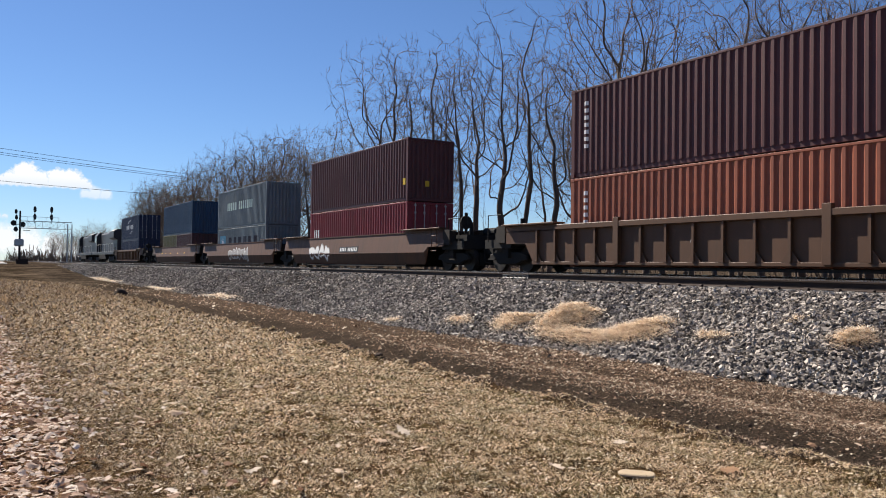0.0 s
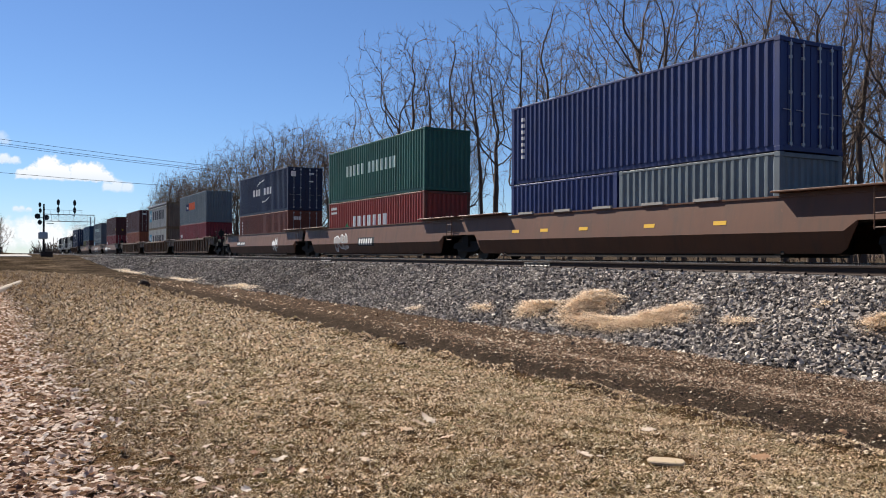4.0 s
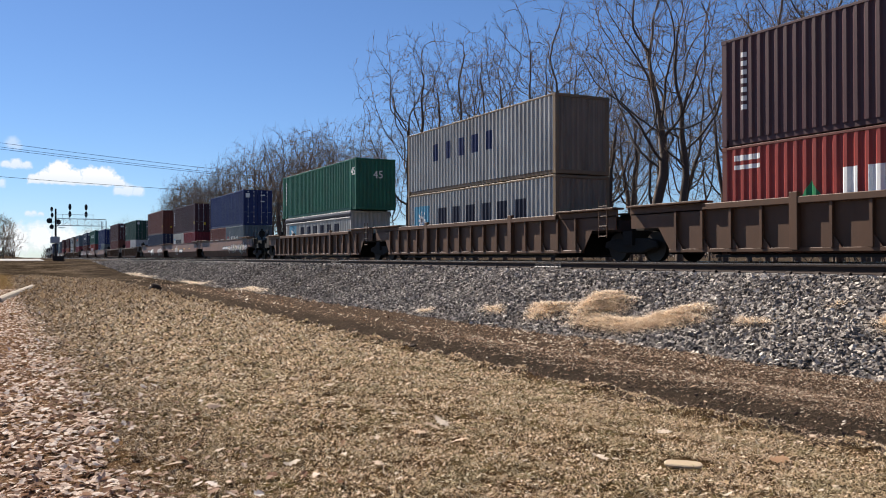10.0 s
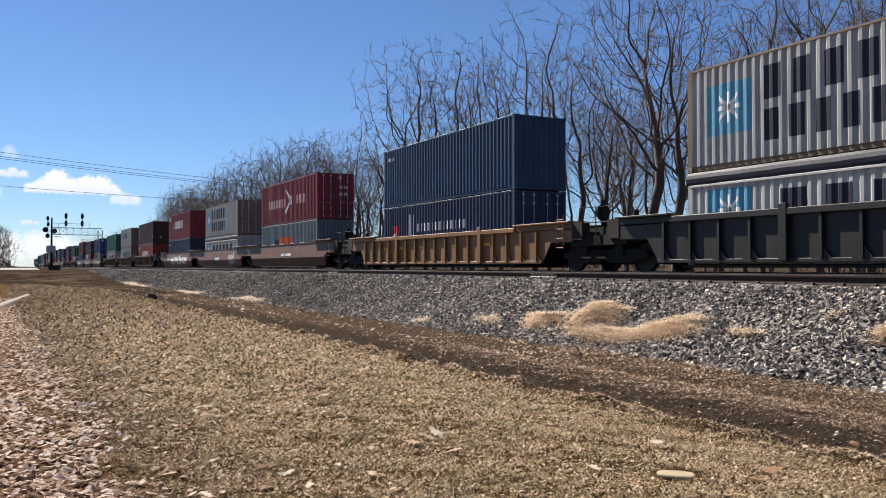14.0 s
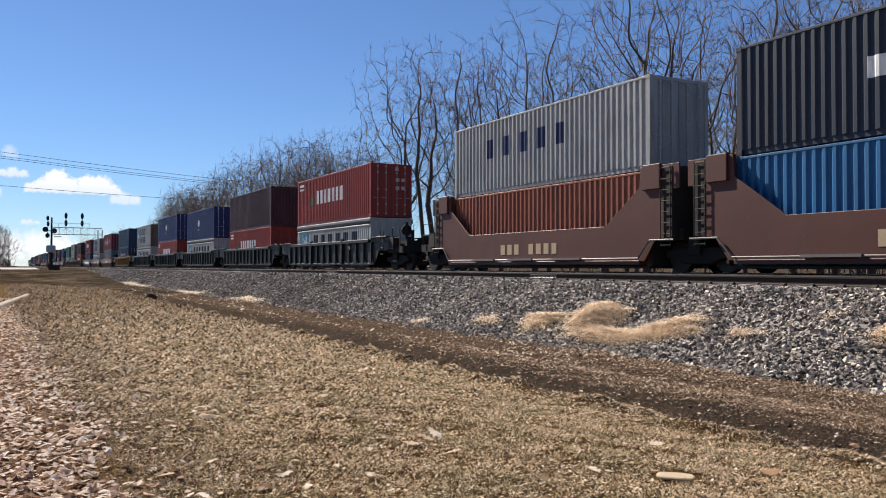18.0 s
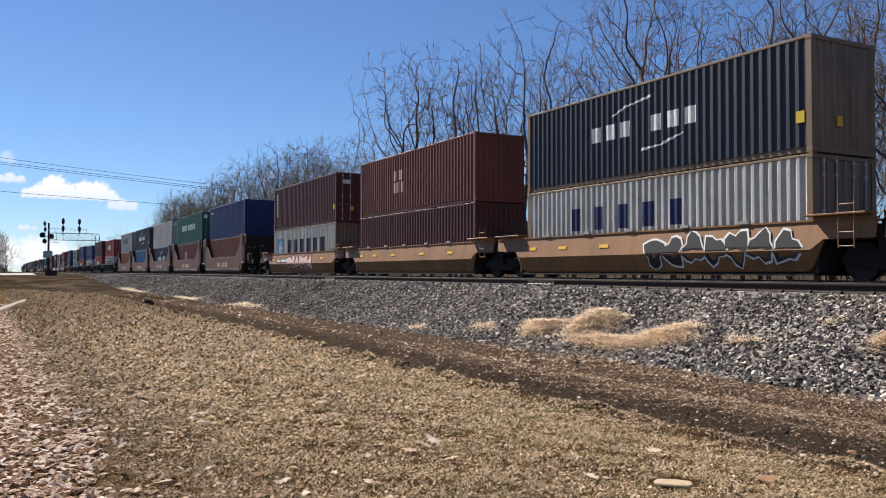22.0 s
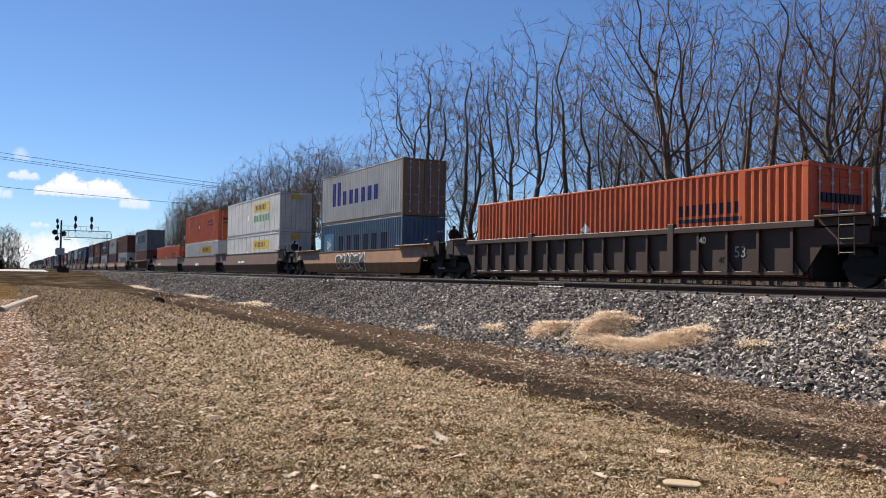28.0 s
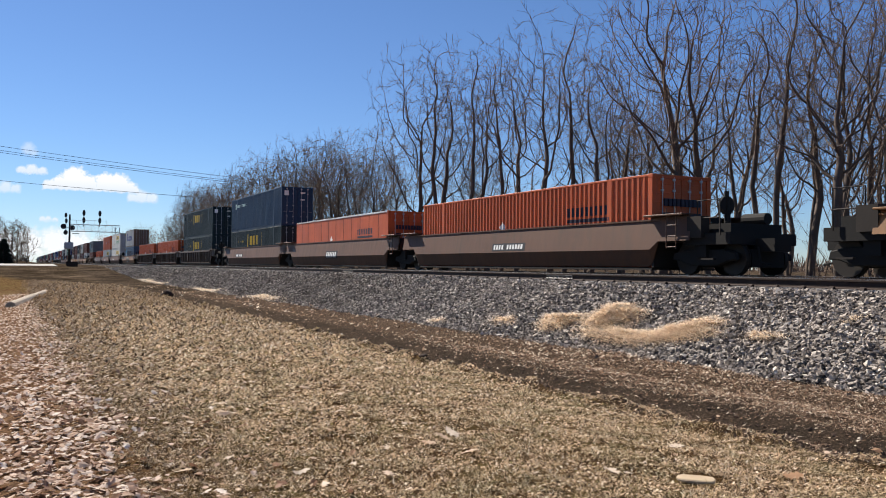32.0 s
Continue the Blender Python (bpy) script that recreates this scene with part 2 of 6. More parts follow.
def sheet(name, xs, ys, zf, mat, smooth=True):
    gx, gy = np.meshgrid(xs, ys, indexing="ij")
    v = np.stack([gx, gy, zf(gx, gy)], -1).reshape(-1, 3)
    i, j = np.meshgrid(np.arange(len(xs) - 1), np.arange(len(ys) - 1), indexing="ij")
    a = (i * len(ys) + j).ravel()
    f = np.stack([a, a + len(ys), a + len(ys) + 1, a + 1], 1)
    return new(name, arrays_mesh(name, v, f, mat, smooth))


def ground_material():
    n = Nodes("dry_winter_turf")
    c = n.add("TexCoord").outputs["Object"]
    sep = n.t.nodes.new("ShaderNodeSeparateXYZ")
    n.link(c, sep.inputs[0])
    x, y = sep.outputs[0], sep.outputs[1]
    fine, mid, big = n.noise(55, 8, 0.75, c), n.noise(6, 5, 0.65, c), n.noise(0.8, 4, 0.6, c)
    straw = n.ramp(fine, [(0.36, (0.022, 0.012, 0.006)), (0.52, (0.10, 0.058, 0.027)), (0.72, (0.36, 0.25, 0.13))])
    green = n.ramp(fine, [(0.25, (0.06, 0.05, 0.018)), (0.6, (0.20, 0.18, 0.07)), (0.8, (0.32, 0.27, 0.13))])
    turf = n.mix(n.ramp(n.math("ADD", n.math("MULTIPLY", mid, 0.5), n.math("MULTIPLY", big, 0.6)), [(0.54, 0.0), (0.72, 0.7)]), straw, green)
    soil = n.ramp(n.noise(34, 8, 0.75, c), [(0.34, (0.018, 0.012, 0.009)), (0.50, (0.062, 0.043, 0.031)), (0.68, (0.27, 0.195, 0.135))])
    wob = n.math("MULTIPLY", n.math("SUBTRACT", n.noise(1.3, 6, 0.7, c), 0.5), 1.5)
    side = n.math("ADD", x, wob)
    line = n.math("ADD", x, n.math("MULTIPLY", wob, 0.35))
    bare = n.ramp(n.math("MULTIPLY", line, 0.1), [(0.545, 0.0), (0.56, 1.0)])
    col = n.mix(bare, turf, soil)
    # dark wet wheel rut
    off = n.math("ABSOLUTE", n.math("SUBTRACT", n.math("ADD", x, n.math("MULTIPLY", wob, 0.35)), 6.28))
    wet = n.math("MULTIPLY", n.ramp(off, [(0.50, 1.0), (0.98, 0.0)]), n.ramp(n.noise(2.5, 4, 0.6, c), [(0.35, 0.35), (0.6, 1.0)]))
    col = n.mix(n.math("MULTIPLY", wet, 0.92), col, n.ramp(fine, [(0.32, (0.007, 0.006, 0.005)), (0.68, (0.075, 0.058, 0.044))]))
    # trodden grey earth past the lawn
    far = n.ramp(n.math("MULTIPLY", n.math("ADD", n.math("ADD", y, n.math("MULTIPLY", x, 4.0)), n.math("MULTIPLY", wob, 7.0)), 0.005), [(0.355, 0.0), (0.385, 1.0)])
    col = n.mix(n.math("MULTIPLY", far, 0.92), col, n.ramp(n.math("ADD", n.math("MULTIPLY", mid, 0.4), n.math("MULTIPLY", n.noise(0.35, 6, 0.75, c), 0.6)), [(0.40, (0.012, 0.009, 0.007)), (0.50, (0.038, 0.029, 0.021)), (0.62, (0.14, 0.105, 0.074))]))
    # leaf litter in the dip
    litter = n.ramp(n.noise(14, 6, 0.7, c), [(0.3, (0.05, 0.03, 0.018)), (0.55, (0.20, 0.12, 0.07)), (0.75, (0.38, 0.26, 0.17))])
    dip = n.ramp(n.math("MULTIPLY", n.math("ADD", side, 1.0), 0.3), [(0.42, 1.0), (0.60, 0.0)])
    near = n.ramp(n.math("MULTIPLY", y, 0.01), [(0.35, 1.0), (0.5, 0.0)])
    col = n.mix(n.math("MULTIPLY", dip, near), col, litter)
    n.base(col)
    n.rough(0.95)
    n.out.inputs["Specular IOR Level"].default_value = 0.0
    n.bump(n.math("ADD", fine, n.math("MULTIPLY", mid, 1.5)), 1.0, 0.04)
    return n.mat


def stone_material():
    n = Nodes("crushed_grey_ballast")
    g = n.add("NewGeometry").outputs["Random Per Island"]
    o = n.add("ObjectInfo").outputs["Random"]
    r = n.math("FRACT", n.math("ADD", g, o))
    c = n.coords(shift=False)
    tone = n.ramp(r, [(0.0, (0.036, 0.032, 0.029)), (0.30, (0.12, 0.105, 0.094)), (0.60, (0.27, 0.238, 0.210)), (0.84, (0.46, 0.405, 0.35)), (1.0, (0.78, 0.70, 0.60))])
    n.base(n.mix(n.math("MULTIPLY", n.noise(60, 4, 0.6, c), 0.5), tone, (0.11, 0.088, 0.070)))
    n.rough(0.85)
    n.out.inputs["Specular IOR Level"].default_value = 0.15
    n.bump(n.noise(90, 3, 0.6, c), 0.3, 0.004)
    return n.mat


def ballast_material():
    n = Nodes("packed_ballast")
    c = n.add("TexCoord").outputs["Object"]
    vor = n.add("TexVoronoi", Scale=17.0, Randomness=1.0)
    n.link(c, vor.inputs["Vector"])
    sep = n.t.nodes.new("ShaderNodeSeparateColor")
    n.link(vor.outputs["Color"], sep.inputs[0])
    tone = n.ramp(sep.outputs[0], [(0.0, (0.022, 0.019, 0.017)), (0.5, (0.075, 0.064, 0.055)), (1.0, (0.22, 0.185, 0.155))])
    # Crevice shade between the stones, put into the colour as darker cell rims.
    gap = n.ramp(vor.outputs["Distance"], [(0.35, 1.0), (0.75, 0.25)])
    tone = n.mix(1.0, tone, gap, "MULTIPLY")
    dust = n.ramp(n.noise(0.9, 5, 0.6, c), [(0.55, 0.0), (0.75, 0.45)])
    n.base(n.mix(dust, tone, (0.22, 0.17, 0.12)))
    n.rough(0.95)
    n.out.inputs["Specular IOR Level"].default_value = 0.0
    n.bump(gap, 1.0, 0.05)
    return n.mat


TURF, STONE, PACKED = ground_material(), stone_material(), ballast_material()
span = lambda *segs: np.unique(np.concatenate([np.arange(a, b, d) for a, b, d in segs]))
gx = span((-2500, -200, 230), (-200, -30, 17), (-30, -6, 2.0), (-6, 0.3, 0.2), (0.3, 6.2, 0.06), (6.2, 9.4, 0.08), (9.4, 12, 0.13), (12, 40, 1.2), (40, 200, 20), (200, 2600, 240))
gy = span((-1500, -100, 200), (-100, -6, 9), (-6, 2, 0.3), (2, 11, 0.06), (11, 22, 0.12), (22, 60, 0.5), (60, 130, 2.5), (130, 600, 24), (600, 3000, 200))
ground = tagged(sheet("ground", gx, gy, ground_z, TURF), "dry straw-coloured winter turf with bare wheel ruts", "ground", kind="structure")
bx = span((8.85, 12.3, 0.08), (12.3, 20.6, 0.4), (20.6, 22.7, 0.3))
by = span((-300, -6, 6), (-6, 40, 0.12), (40, 120, 1.0), (120, 1500, 30))
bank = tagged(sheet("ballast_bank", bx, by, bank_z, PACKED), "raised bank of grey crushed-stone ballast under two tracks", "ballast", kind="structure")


# ---- tracks ----
def rail_profile(x):
    return [(x - 0.07, -0.172), (x + 0.07, -0.172), (x + 0.07, -0.160), (x + 0.012, -0.140), (x + 0.010, -0.042), (x + 0.036, -0.034),
            (x + 0.036, -0.004), (x + 0.030, 0), (x - 0.030, 0), (x - 0.036, -0.004), (x - 0.036, -0.034), (x - 0.010, -0.042), (x - 0.012, -0.140), (x - 0.07, -0.160)]


def tie_mesh():
    s = Shape()
    s.prism([(-0.13, -0.40), (0.13, -0.40), (0.105, -0.185), (-0.105, -0.185)], "x", -1.295, 1.295)
    return s.mesh("tie", CONCRETE, bevel=0.012)


def clip_mesh():
    s = Shape()
    s.prism([(-0.15, -0.186), (-0.06, -0.186), (-0.06, -0.150), (-0.09, -0.128), (-0.13, -0.140)], "y", -0.05, 0.05)
    return s.mesh("rail_clip", RAILSIDE)


TIE, CLIP = tie_mesh(), clip_mesh()


def track(cx, first, count, label):
    base = tagged(new("railway_track"), label, "railway track")
    base.location = (cx, 0, 0)
    for k in (-GAUGE, GAUGE):
        rail = part("rail", Shape().prism(rail_profile(k), "y", -250, 1500).mesh("rail", RAILSIDE), base)
        part("running_surface", Shape().box(k - 0.024, k + 0.024, -250, 1500, 0.0, 0.0015).mesh("running_surface", RAILTOP), rail, label="polished steel top of the rail")
    for i in range(count):
        y = first + 0.61 * i
        tie = part("tie", TIE, base, at=pose(0, y, 0))
        if -2 < y < 46:
            for k in (-GAUGE, GAUGE):
                part("rail_clip", CLIP, tie, at=pose(k, 0, 0))
    return base


near_track = track(TRACK_NEAR, -12.0, 210, "empty railway track with rusty rails on pale concrete ties")
far_track = track(TRACK_FAR, -8.0, 120, "railway track under the passing train, rusty rails")
for y in (18.4, 34.5, 51.0, 69.0):
    s = Shape()
    for k in (-1, 1):
        s.prism([(k * 0.012, -0.135), (k * 0.05, -0.150), (k * 0.05, -0.128), (k * 0.034, -0.11), (k * 0.034, -0.06), (k * 0.046, -0.044), (k * 0.012, -0.040)], "y", y - 0.6, y + 0.6)
    joint = part("insulated_joint", s.mesh("insulated_joint", JOINT, bevel=0.003), near_track, label="bolted grey insulated joint bar", at=pose(-GAUGE, 0, 0))
    b = Shape()
    for i in range(6):
        yy = y - 0.5 + 0.2 * i
        b.tube((-0.10, yy, -0.09), (0.10, yy, -0.09), 0.018, 0.018, 6)
    part("bolt", b.mesh("bolt", RAILSIDE), joint)


# ---- loose ballast stones ----
def stone_shapes(count):
    """Angular stones: cubes with pushed corners, cut facets."""
    base = np.array([(x, y, z) for z in (-1, 1) for y in (-1, 1) for x in (-1, 1)], float)
    quads = np.array([(0, 2, 3, 1), (4, 5, 7, 6), (0, 1, 5, 4), (2, 6, 7, 3), (0, 4, 6, 2), (1, 3, 7, 5)])
    return base, quads


def scatter_stones(xy, size, zf):
    base, quads = stone_shapes(0)
    n = len(xy)
    loc = np.concatenate([xy, (zf(xy[:, 0], xy[:, 1]))[:, None]], 1)
    jit = base[None] * (0.5 + 0.5 * rng.random((n, 8, 1))) + rng.normal(0, 0.24, (n, 8, 3))
    jit *= np.stack([0.75 + 0.5 * rng.random(n), 0.75 + 0.5 * rng.random(n), 0.5 + 0.35 * rng.random(n)], 1)[:, None]
    q = rng.normal(size=(n, 4)) * np.array([1.6, 0.5, 0.5, 1.0])
    q /= np.linalg.norm(q, axis=1)[:, None]
    w, x, y, z = q.T
    rot = np.stack([np.stack([1 - 2 * (y * y + z * z), 2 * (x * y - z * w), 2 * (x * z + y * w)], 1), np.stack([2 * (x * y + z * w), 1 - 2 * (x * x + z * z), 2 * (y * z - x * w)], 1),
                    np.stack([2 * (x * z - y * w), 2 * (y * z + x * w), 1 - 2 * (x * x + y * y)], 1)], 1)
    v = np.einsum("nij,nkj->nki", rot, jit) * (size * 0.5)[:, None, None] + loc[:, None]
    f = quads[None] + (np.arange(n) * 8)[:, None, None]
    return v.reshape(-1, 3), f.reshape(-1, 4)


def bank_points(n, x0, x1, y0, y1, skew=1.0):
    y = y0 + (y1 - y0) * rng.random(n) ** skew
    return np.stack([x0 + (x1 - x0) * rng.random(n), y], 1)


spots = np.concatenate([bank_points(60000, 8.95, 12.35, 2.5, 24), bank_points(24000, 8.95, 12.4, 24, 60, 1.3), bank_points(9000, 8.95, 12.4, 58, 104, 1.2), bank_points(900, 8.2, 9.1, 3, 40)])
spots = spots[(spots[:, 0] > 9.0 + 0.18 * np.sin(spots[:, 1] * 0.7) + 0.1 * np.sin(spots[:, 1] * 2.3)) | (rng.random(len(spots)) < 0.06)]
sz = (0.031 + 0.048 * rng.random(len(spots)) ** 1.6) * np.interp(spots[:, 1], [30, 60, 104], [1, 1.5, 2.2])
high = lambda x, y: np.maximum(bank_z(x, y), ground_z(x, y)) + 0.012 * rng.random(np.shape(x))
v, f = scatter_stones(spots, sz, high)
tagged(new("ballast_stones", arrays_mesh("ballast_stones", v, f, STONE)), "loose angular grey ballast stones on the bank", "ballast stones", kind="stuff")
for me in [arrays_mesh("ballast_stone", *scatter_stones(np.zeros((1, 2)), np.array([0.085]), lambda x, y: 0 * x), STONE) for _ in range(12)]:
    for k in range(22):
        x, y = 9.1 + 2.6 * rng.random(), 4.5 + 12 * rng.random()
        part("stone", me, bank, at=pose(x, y, float(max(bank_z(x, y), ground_z(x, y))) + 0.02, 0, 0, 360 * rng.random()))


# ---- the train ----
COL = {k: paint("container_paint_" + k, scaled(c, 0.8), *w) for k, (c, *w) in {
    "maroon": ((0.085, 0.018, 0.019), 0.35), "rust": ((0.163, 0.041, 0.024), 0.5), "brick": ((0.30, 0.080, 0.036), 0.4), "crimson": ((0.222, 0.016, 0.026), 0.3), "red": ((0.311, 0.033, 0.022), 0.3),
    "plum": ((0.063, 0.018, 0.022), 0.3), "navy": ((0.009, 0.022, 0.070), 0.25), "inky": ((0.013, 0.022, 0.041), 0.3), "blue": ((0.009, 0.026, 0.135), 0.25), "teal": ((0.010, 0.050, 0.115), 0.3), "pine": ((0.005, 0.024, 0.030), 0.3),
    "sky": ((0.010, 0.125, 0.30), 0.3), "steel": ((0.148, 0.185, 0.207), 0.4), "grey": ((0.396, 0.404, 0.396), 0.5, 0.5), "pale": ((0.516, 0.516, 0.482), 0.4, 0.45), "white": ((0.602, 0.602, 0.585), 0.2, 0.3),
    "green": ((0.013, 0.137, 0.078), 0.3), "jade": ((0.018, 0.115, 0.085), 0.35), "bottle": ((0.009, 0.063, 0.041), 0.3), "orange": ((0.56, 0.098, 0.018), 0.25, 0.35), "olive": ((0.126, 0.111, 0.037), 0.4),
    "bluegrey": ((0.070, 0.130, 0.215), 0.4), "tan": ((0.20, 0.135, 0.075), 0.7)}.items()}
LOGO = {k: plain("logo_paint_" + k, c, 0.55, vary=0.12, bump=0) for k, c in {
    "ink": (0.02, 0.022, 0.04), "white": (0.78, 0.78, 0.76), "sky": (0.12, 0.34, 0.48), "blue": (0.03, 0.05, 0.26), "green": (0.02, 0.22, 0.08), "orange": (0.62, 0.10, 0.02),
    "yellow": (0.58, 0.40, 0.03), "navy": (0.02, 0.03, 0.10), "red": (0.5, 0.03, 0.03), "mint": (0.55, 0.70, 0.65), "rose": (0.62, 0.42, 0.40)}.items()}
TANMARK = plain("faded_tan_stencil", (0.42, 0.31, 0.20), 0.6, vary=0.2, bump=0)
LIME = plain("faded_green_spray", (0.24, 0.26, 0.13), 0.6, vary=0.3, bump=0)
PURPLE = plain("dull_violet_spray", (0.11, 0.085, 0.13), 0.6, vary=0.3, bump=0)
TARP = plain("blue_tarpaulin", (0.045, 0.13, 0.36), 0.62, grain=5, vary=0.5, bump=0.5)
COVER = plain("blackish_tarpaulin", (0.020, 0.024, 0.040), 0.6, grain=5, vary=0.5, bump=0.5)
# Real rust stains, plus a darker base that paints in the shade on the ends.
RUSTSHADEDOOR = paint("rusty_shaded_grey_door", (0.17, 0.13, 0.095), 0.9, 0.85)
HALF_W = 1.219
PITCH, DEPTH = 0.278, 0.045


def corrugation(a, b, pitch=PITCH, depth=DEPTH):
    """Breakpoints (place, depth) of a trapezoid corrugation from a to b."""
    n = max(1, round((b - a) / pitch))
    p = (b - a) / n
    out = [(a, 0.0)]
    for i in range(n):
        y = a + p * i
        out += [(y + p * 0.15, 0.0), (y + p * 0.36, depth), (y + p * 0.64, depth), (y + p * 0.85, 0.0)]
    return out + [(b, 0.0)]


def depth_at(prof, y):
    return float(np.interp(y, [q[0] for q in prof], [q[1] for q in prof]))


def corrugated(prof, x, z0, z1, flip=1):
    s = Shape()
    for (a, da), (b, db) in zip(prof, prof[1:]):
        s.quad((x + flip * da, a, z0), (x + flip * db, b, z0), (x + flip * db, b, z1), (x + flip * da, a, z1))
    for y, d in (prof[0], prof[-1]):
        s.quad((x + flip * d, y, z0), (x + flip * (d + 0.05), y, z0), (x + flip * (d + 0.05), y, z1), (x + flip * d, y, z1))
    return s


CACHE = {}


def container_meshes(L, H, style):
    key = (L, H, style)
    if key in CACHE:
        return CACHE[key]
    h = L / 2
    m = {}
    post = 0.15
    inner = [(-h + post, h - post)]
    if L > 13:
        k = 6.0
        inner = [(-h + post, -k - 0.09), (-k + 0.09, k - 0.09), (k + 0.09, h - post)]
    pitch, depth = (PITCH, DEPTH) if style == "iso" else ((0.255, 0.04) if style == "dom" else (1.25, 0.002))
    profs = [corrugation(a, b, pitch, depth) for a, b in inner]
    m["profs"] = profs
    x = -HALF_W + 0.012
    for nm, flip, xx in (("near", 1, x), ("away", -1, -x)):
        s = Shape()
        for pr in profs:
            c = corrugated(pr, xx, 0.155, H - 0.075, flip)
            n = len(s.v)
            s.v += c.v
            s.f += [tuple(n + i for i in q) for q in c.f]
        if len(inner) > 1:
            for k in (-6.0, 6.0):
                s.box(min(xx - flip * 0.006, xx + flip * 0.05), max(xx - flip * 0.006, xx + flip * 0.05), k - 0.1, k + 0.1, 0.02, H - 0.01)
        m["side_" + nm] = s.mesh("side_wall")
    s = Shape()
    e = corrugation(-HALF_W + 0.14, HALF_W - 0.14, 0.25, 0.045)
    for (a, da), (b, db) in zip(e, e[1:]):
        s.quad((a, da, 0.15), (b, db, 0.15), (b, db, H - 0.10), (a, da, H - 0.10))
    m["end_wall"] = s.mesh("end_wall")
    s = Shape()
    if style == "iso":
        s.box(0.012, 1.07, 0.02, 0.07, 0.16, H - 0.12)
        for k in (0.30, 0.66, 0.9):
            s.box(0.06 + 0.9 * k - 0.02, 0.06 + 0.9 * k + 0.02, 0.0, 0.03, 0.2, H - 0.16)
    else:
        s.box(0.012, 1.07, 0.02, 0.07, 0.16, H - 0.12)
        for i in range(9):
            z = 0.3 + i * (H - 0.6) / 8
            s.box(0.05, 1.04, 0.005, 0.03, z - 0.02, z + 0.02)
    m["door"] = s.mesh("door", bevel=0.006)
    s = Shape()
    for k in (0.32, 0.80):
        s.tube((k, -0.02, 0.12), (k, -0.02, H - 0.06), 0.017, 0.017, 6)
        s.tube((k, -0.025, 1.05), (k + 0.3, -0.04, 1.05), 0.012, 0.012, 5)
        for z in (0.2, 0.7, 1.5, H - 0.5, H - 0.16):
            s.box(k - 0.05, k + 0.05, -0.03, 0.02, z - 0.035, z + 0.035)
    m["lock_rod"] = s.mesh("lock_rod", GALV)
    s = Shape()
    prof = corrugation(-h + 0.2, h - 0.2, 0.6, -0.018)
    for (a, da), (b, db) in zip(prof, prof[1:]):
        s.quad((-HALF_W + 0.05, a, H - 0.03 + da), (HALF_W - 0.05, a, H - 0.03 + da), (HALF_W - 0.05, b, H - 0.03 + db), (-HALF_W + 0.05, b, H - 0.03 + db))
    m["roof"] = s.mesh("roof_panel")
    s = Shape().box(-HALF_W + 0.06, HALF_W - 0.06, -h + 0.05, h - 0.05, 0.06, 0.15)
    for i in range(int(L / 0.6)):
        s.box(-HALF_W + 0.06, HALF_W - 0.06, -h + 0.3 + i * 0.6, -h + 0.36 + i * 0.6, 0.02, 0.06)
    m["floor_frame"] = s.mesh("floor_frame")
    s = Shape()
    s.box(-0.08, 0.08, -0.08, 0.08, 0.11, H - 0.11)
    for z in (0.0, H - 0.118):
        s.box(-0.088, 0.088, -0.095, 0.085, z, z + 0.118)
        s.box(-0.094, -0.086, -0.03, 0.03, z + 0.03, z + 0.09)
    m["corner_post"] = s.mesh("corner_post", bevel=0.008)
    m["top_rail"] = Shape().box(-0.03, 0.035, -h + 0.15, h - 0.15, H - 0.08, H - 0.012).mesh("top_rail", bevel=0.008)
    m["bottom_rail"] = Shape().box(-0.02, 0.05, -h + 0.15, h - 0.15, 0.015, 0.165).mesh("bottom_rail", bevel=0.008)
    m["header"] = Shape().box(-HALF_W + 0.15, HALF_W - 0.15, -0.03, 0.06, H - 0.125, H - 0.012).mesh("header", bevel=0.008)
    m["sill"] = Shape().box(-HALF_W + 0.15, HALF_W - 0.15, -0.03, 0.06, 0.012, 0.155).mesh("sill", bevel=0.008)
    for me in m.values():
        if hasattr(me, "materials") and not me.materials[0]:
            me.materials[0] = COL["maroon"]
    CACHE[key] = m
    return m


def side_patch(s, profs, y0, y1, z0, z1, z2=None, z3=None):
    """Paint on the near corrugated side between y0 > y1; z0..z1 at y0, z2..z3 at y1."""
    z2, z3 = (z0, z1) if z2 is None else (z2, z3)
    a, b = min(y0, y1), max(y0, y1)
    ys = sorted({a, b, *[p[0] for pr in profs for p in pr if a < p[0] < b]})
    x = lambda y: -HALF_W + 0.0085 + next((depth_at(pr, y) for pr in profs if pr[0][0] <= y <= pr[-1][0]), -0.008)
    at = lambda y: ((y - y0) / (y1 - y0)) if y1 != y0 else 0
    for p, q in zip(ys, ys[1:]):
        lo = lambda y: z0 + (z2 - z0) * at(y)
        hi = lambda y: z1 + (z3 - z1) * at(y)
        s.quad((x(p), p, lo(p)), (x(q), q, lo(q)), (x(q), q, hi(q)), (x(p), p, hi(p)))


def bars(s, profs, y0, y1, z0, z1, n, fill=0.72, gaps=()):
    """n plain upright bars of paint from y0 down to y1, in place of lettering."""
    w = (y1 - y0) / n
    fill = fill if fill > 0.9 else fill * 0.8
    for i in range(n):
        if i not in gaps:
            side_patch(s, profs, y0 + w * i, y0 + w * (i + fill), z0, z1)
            s.ends.append(len(s.f))


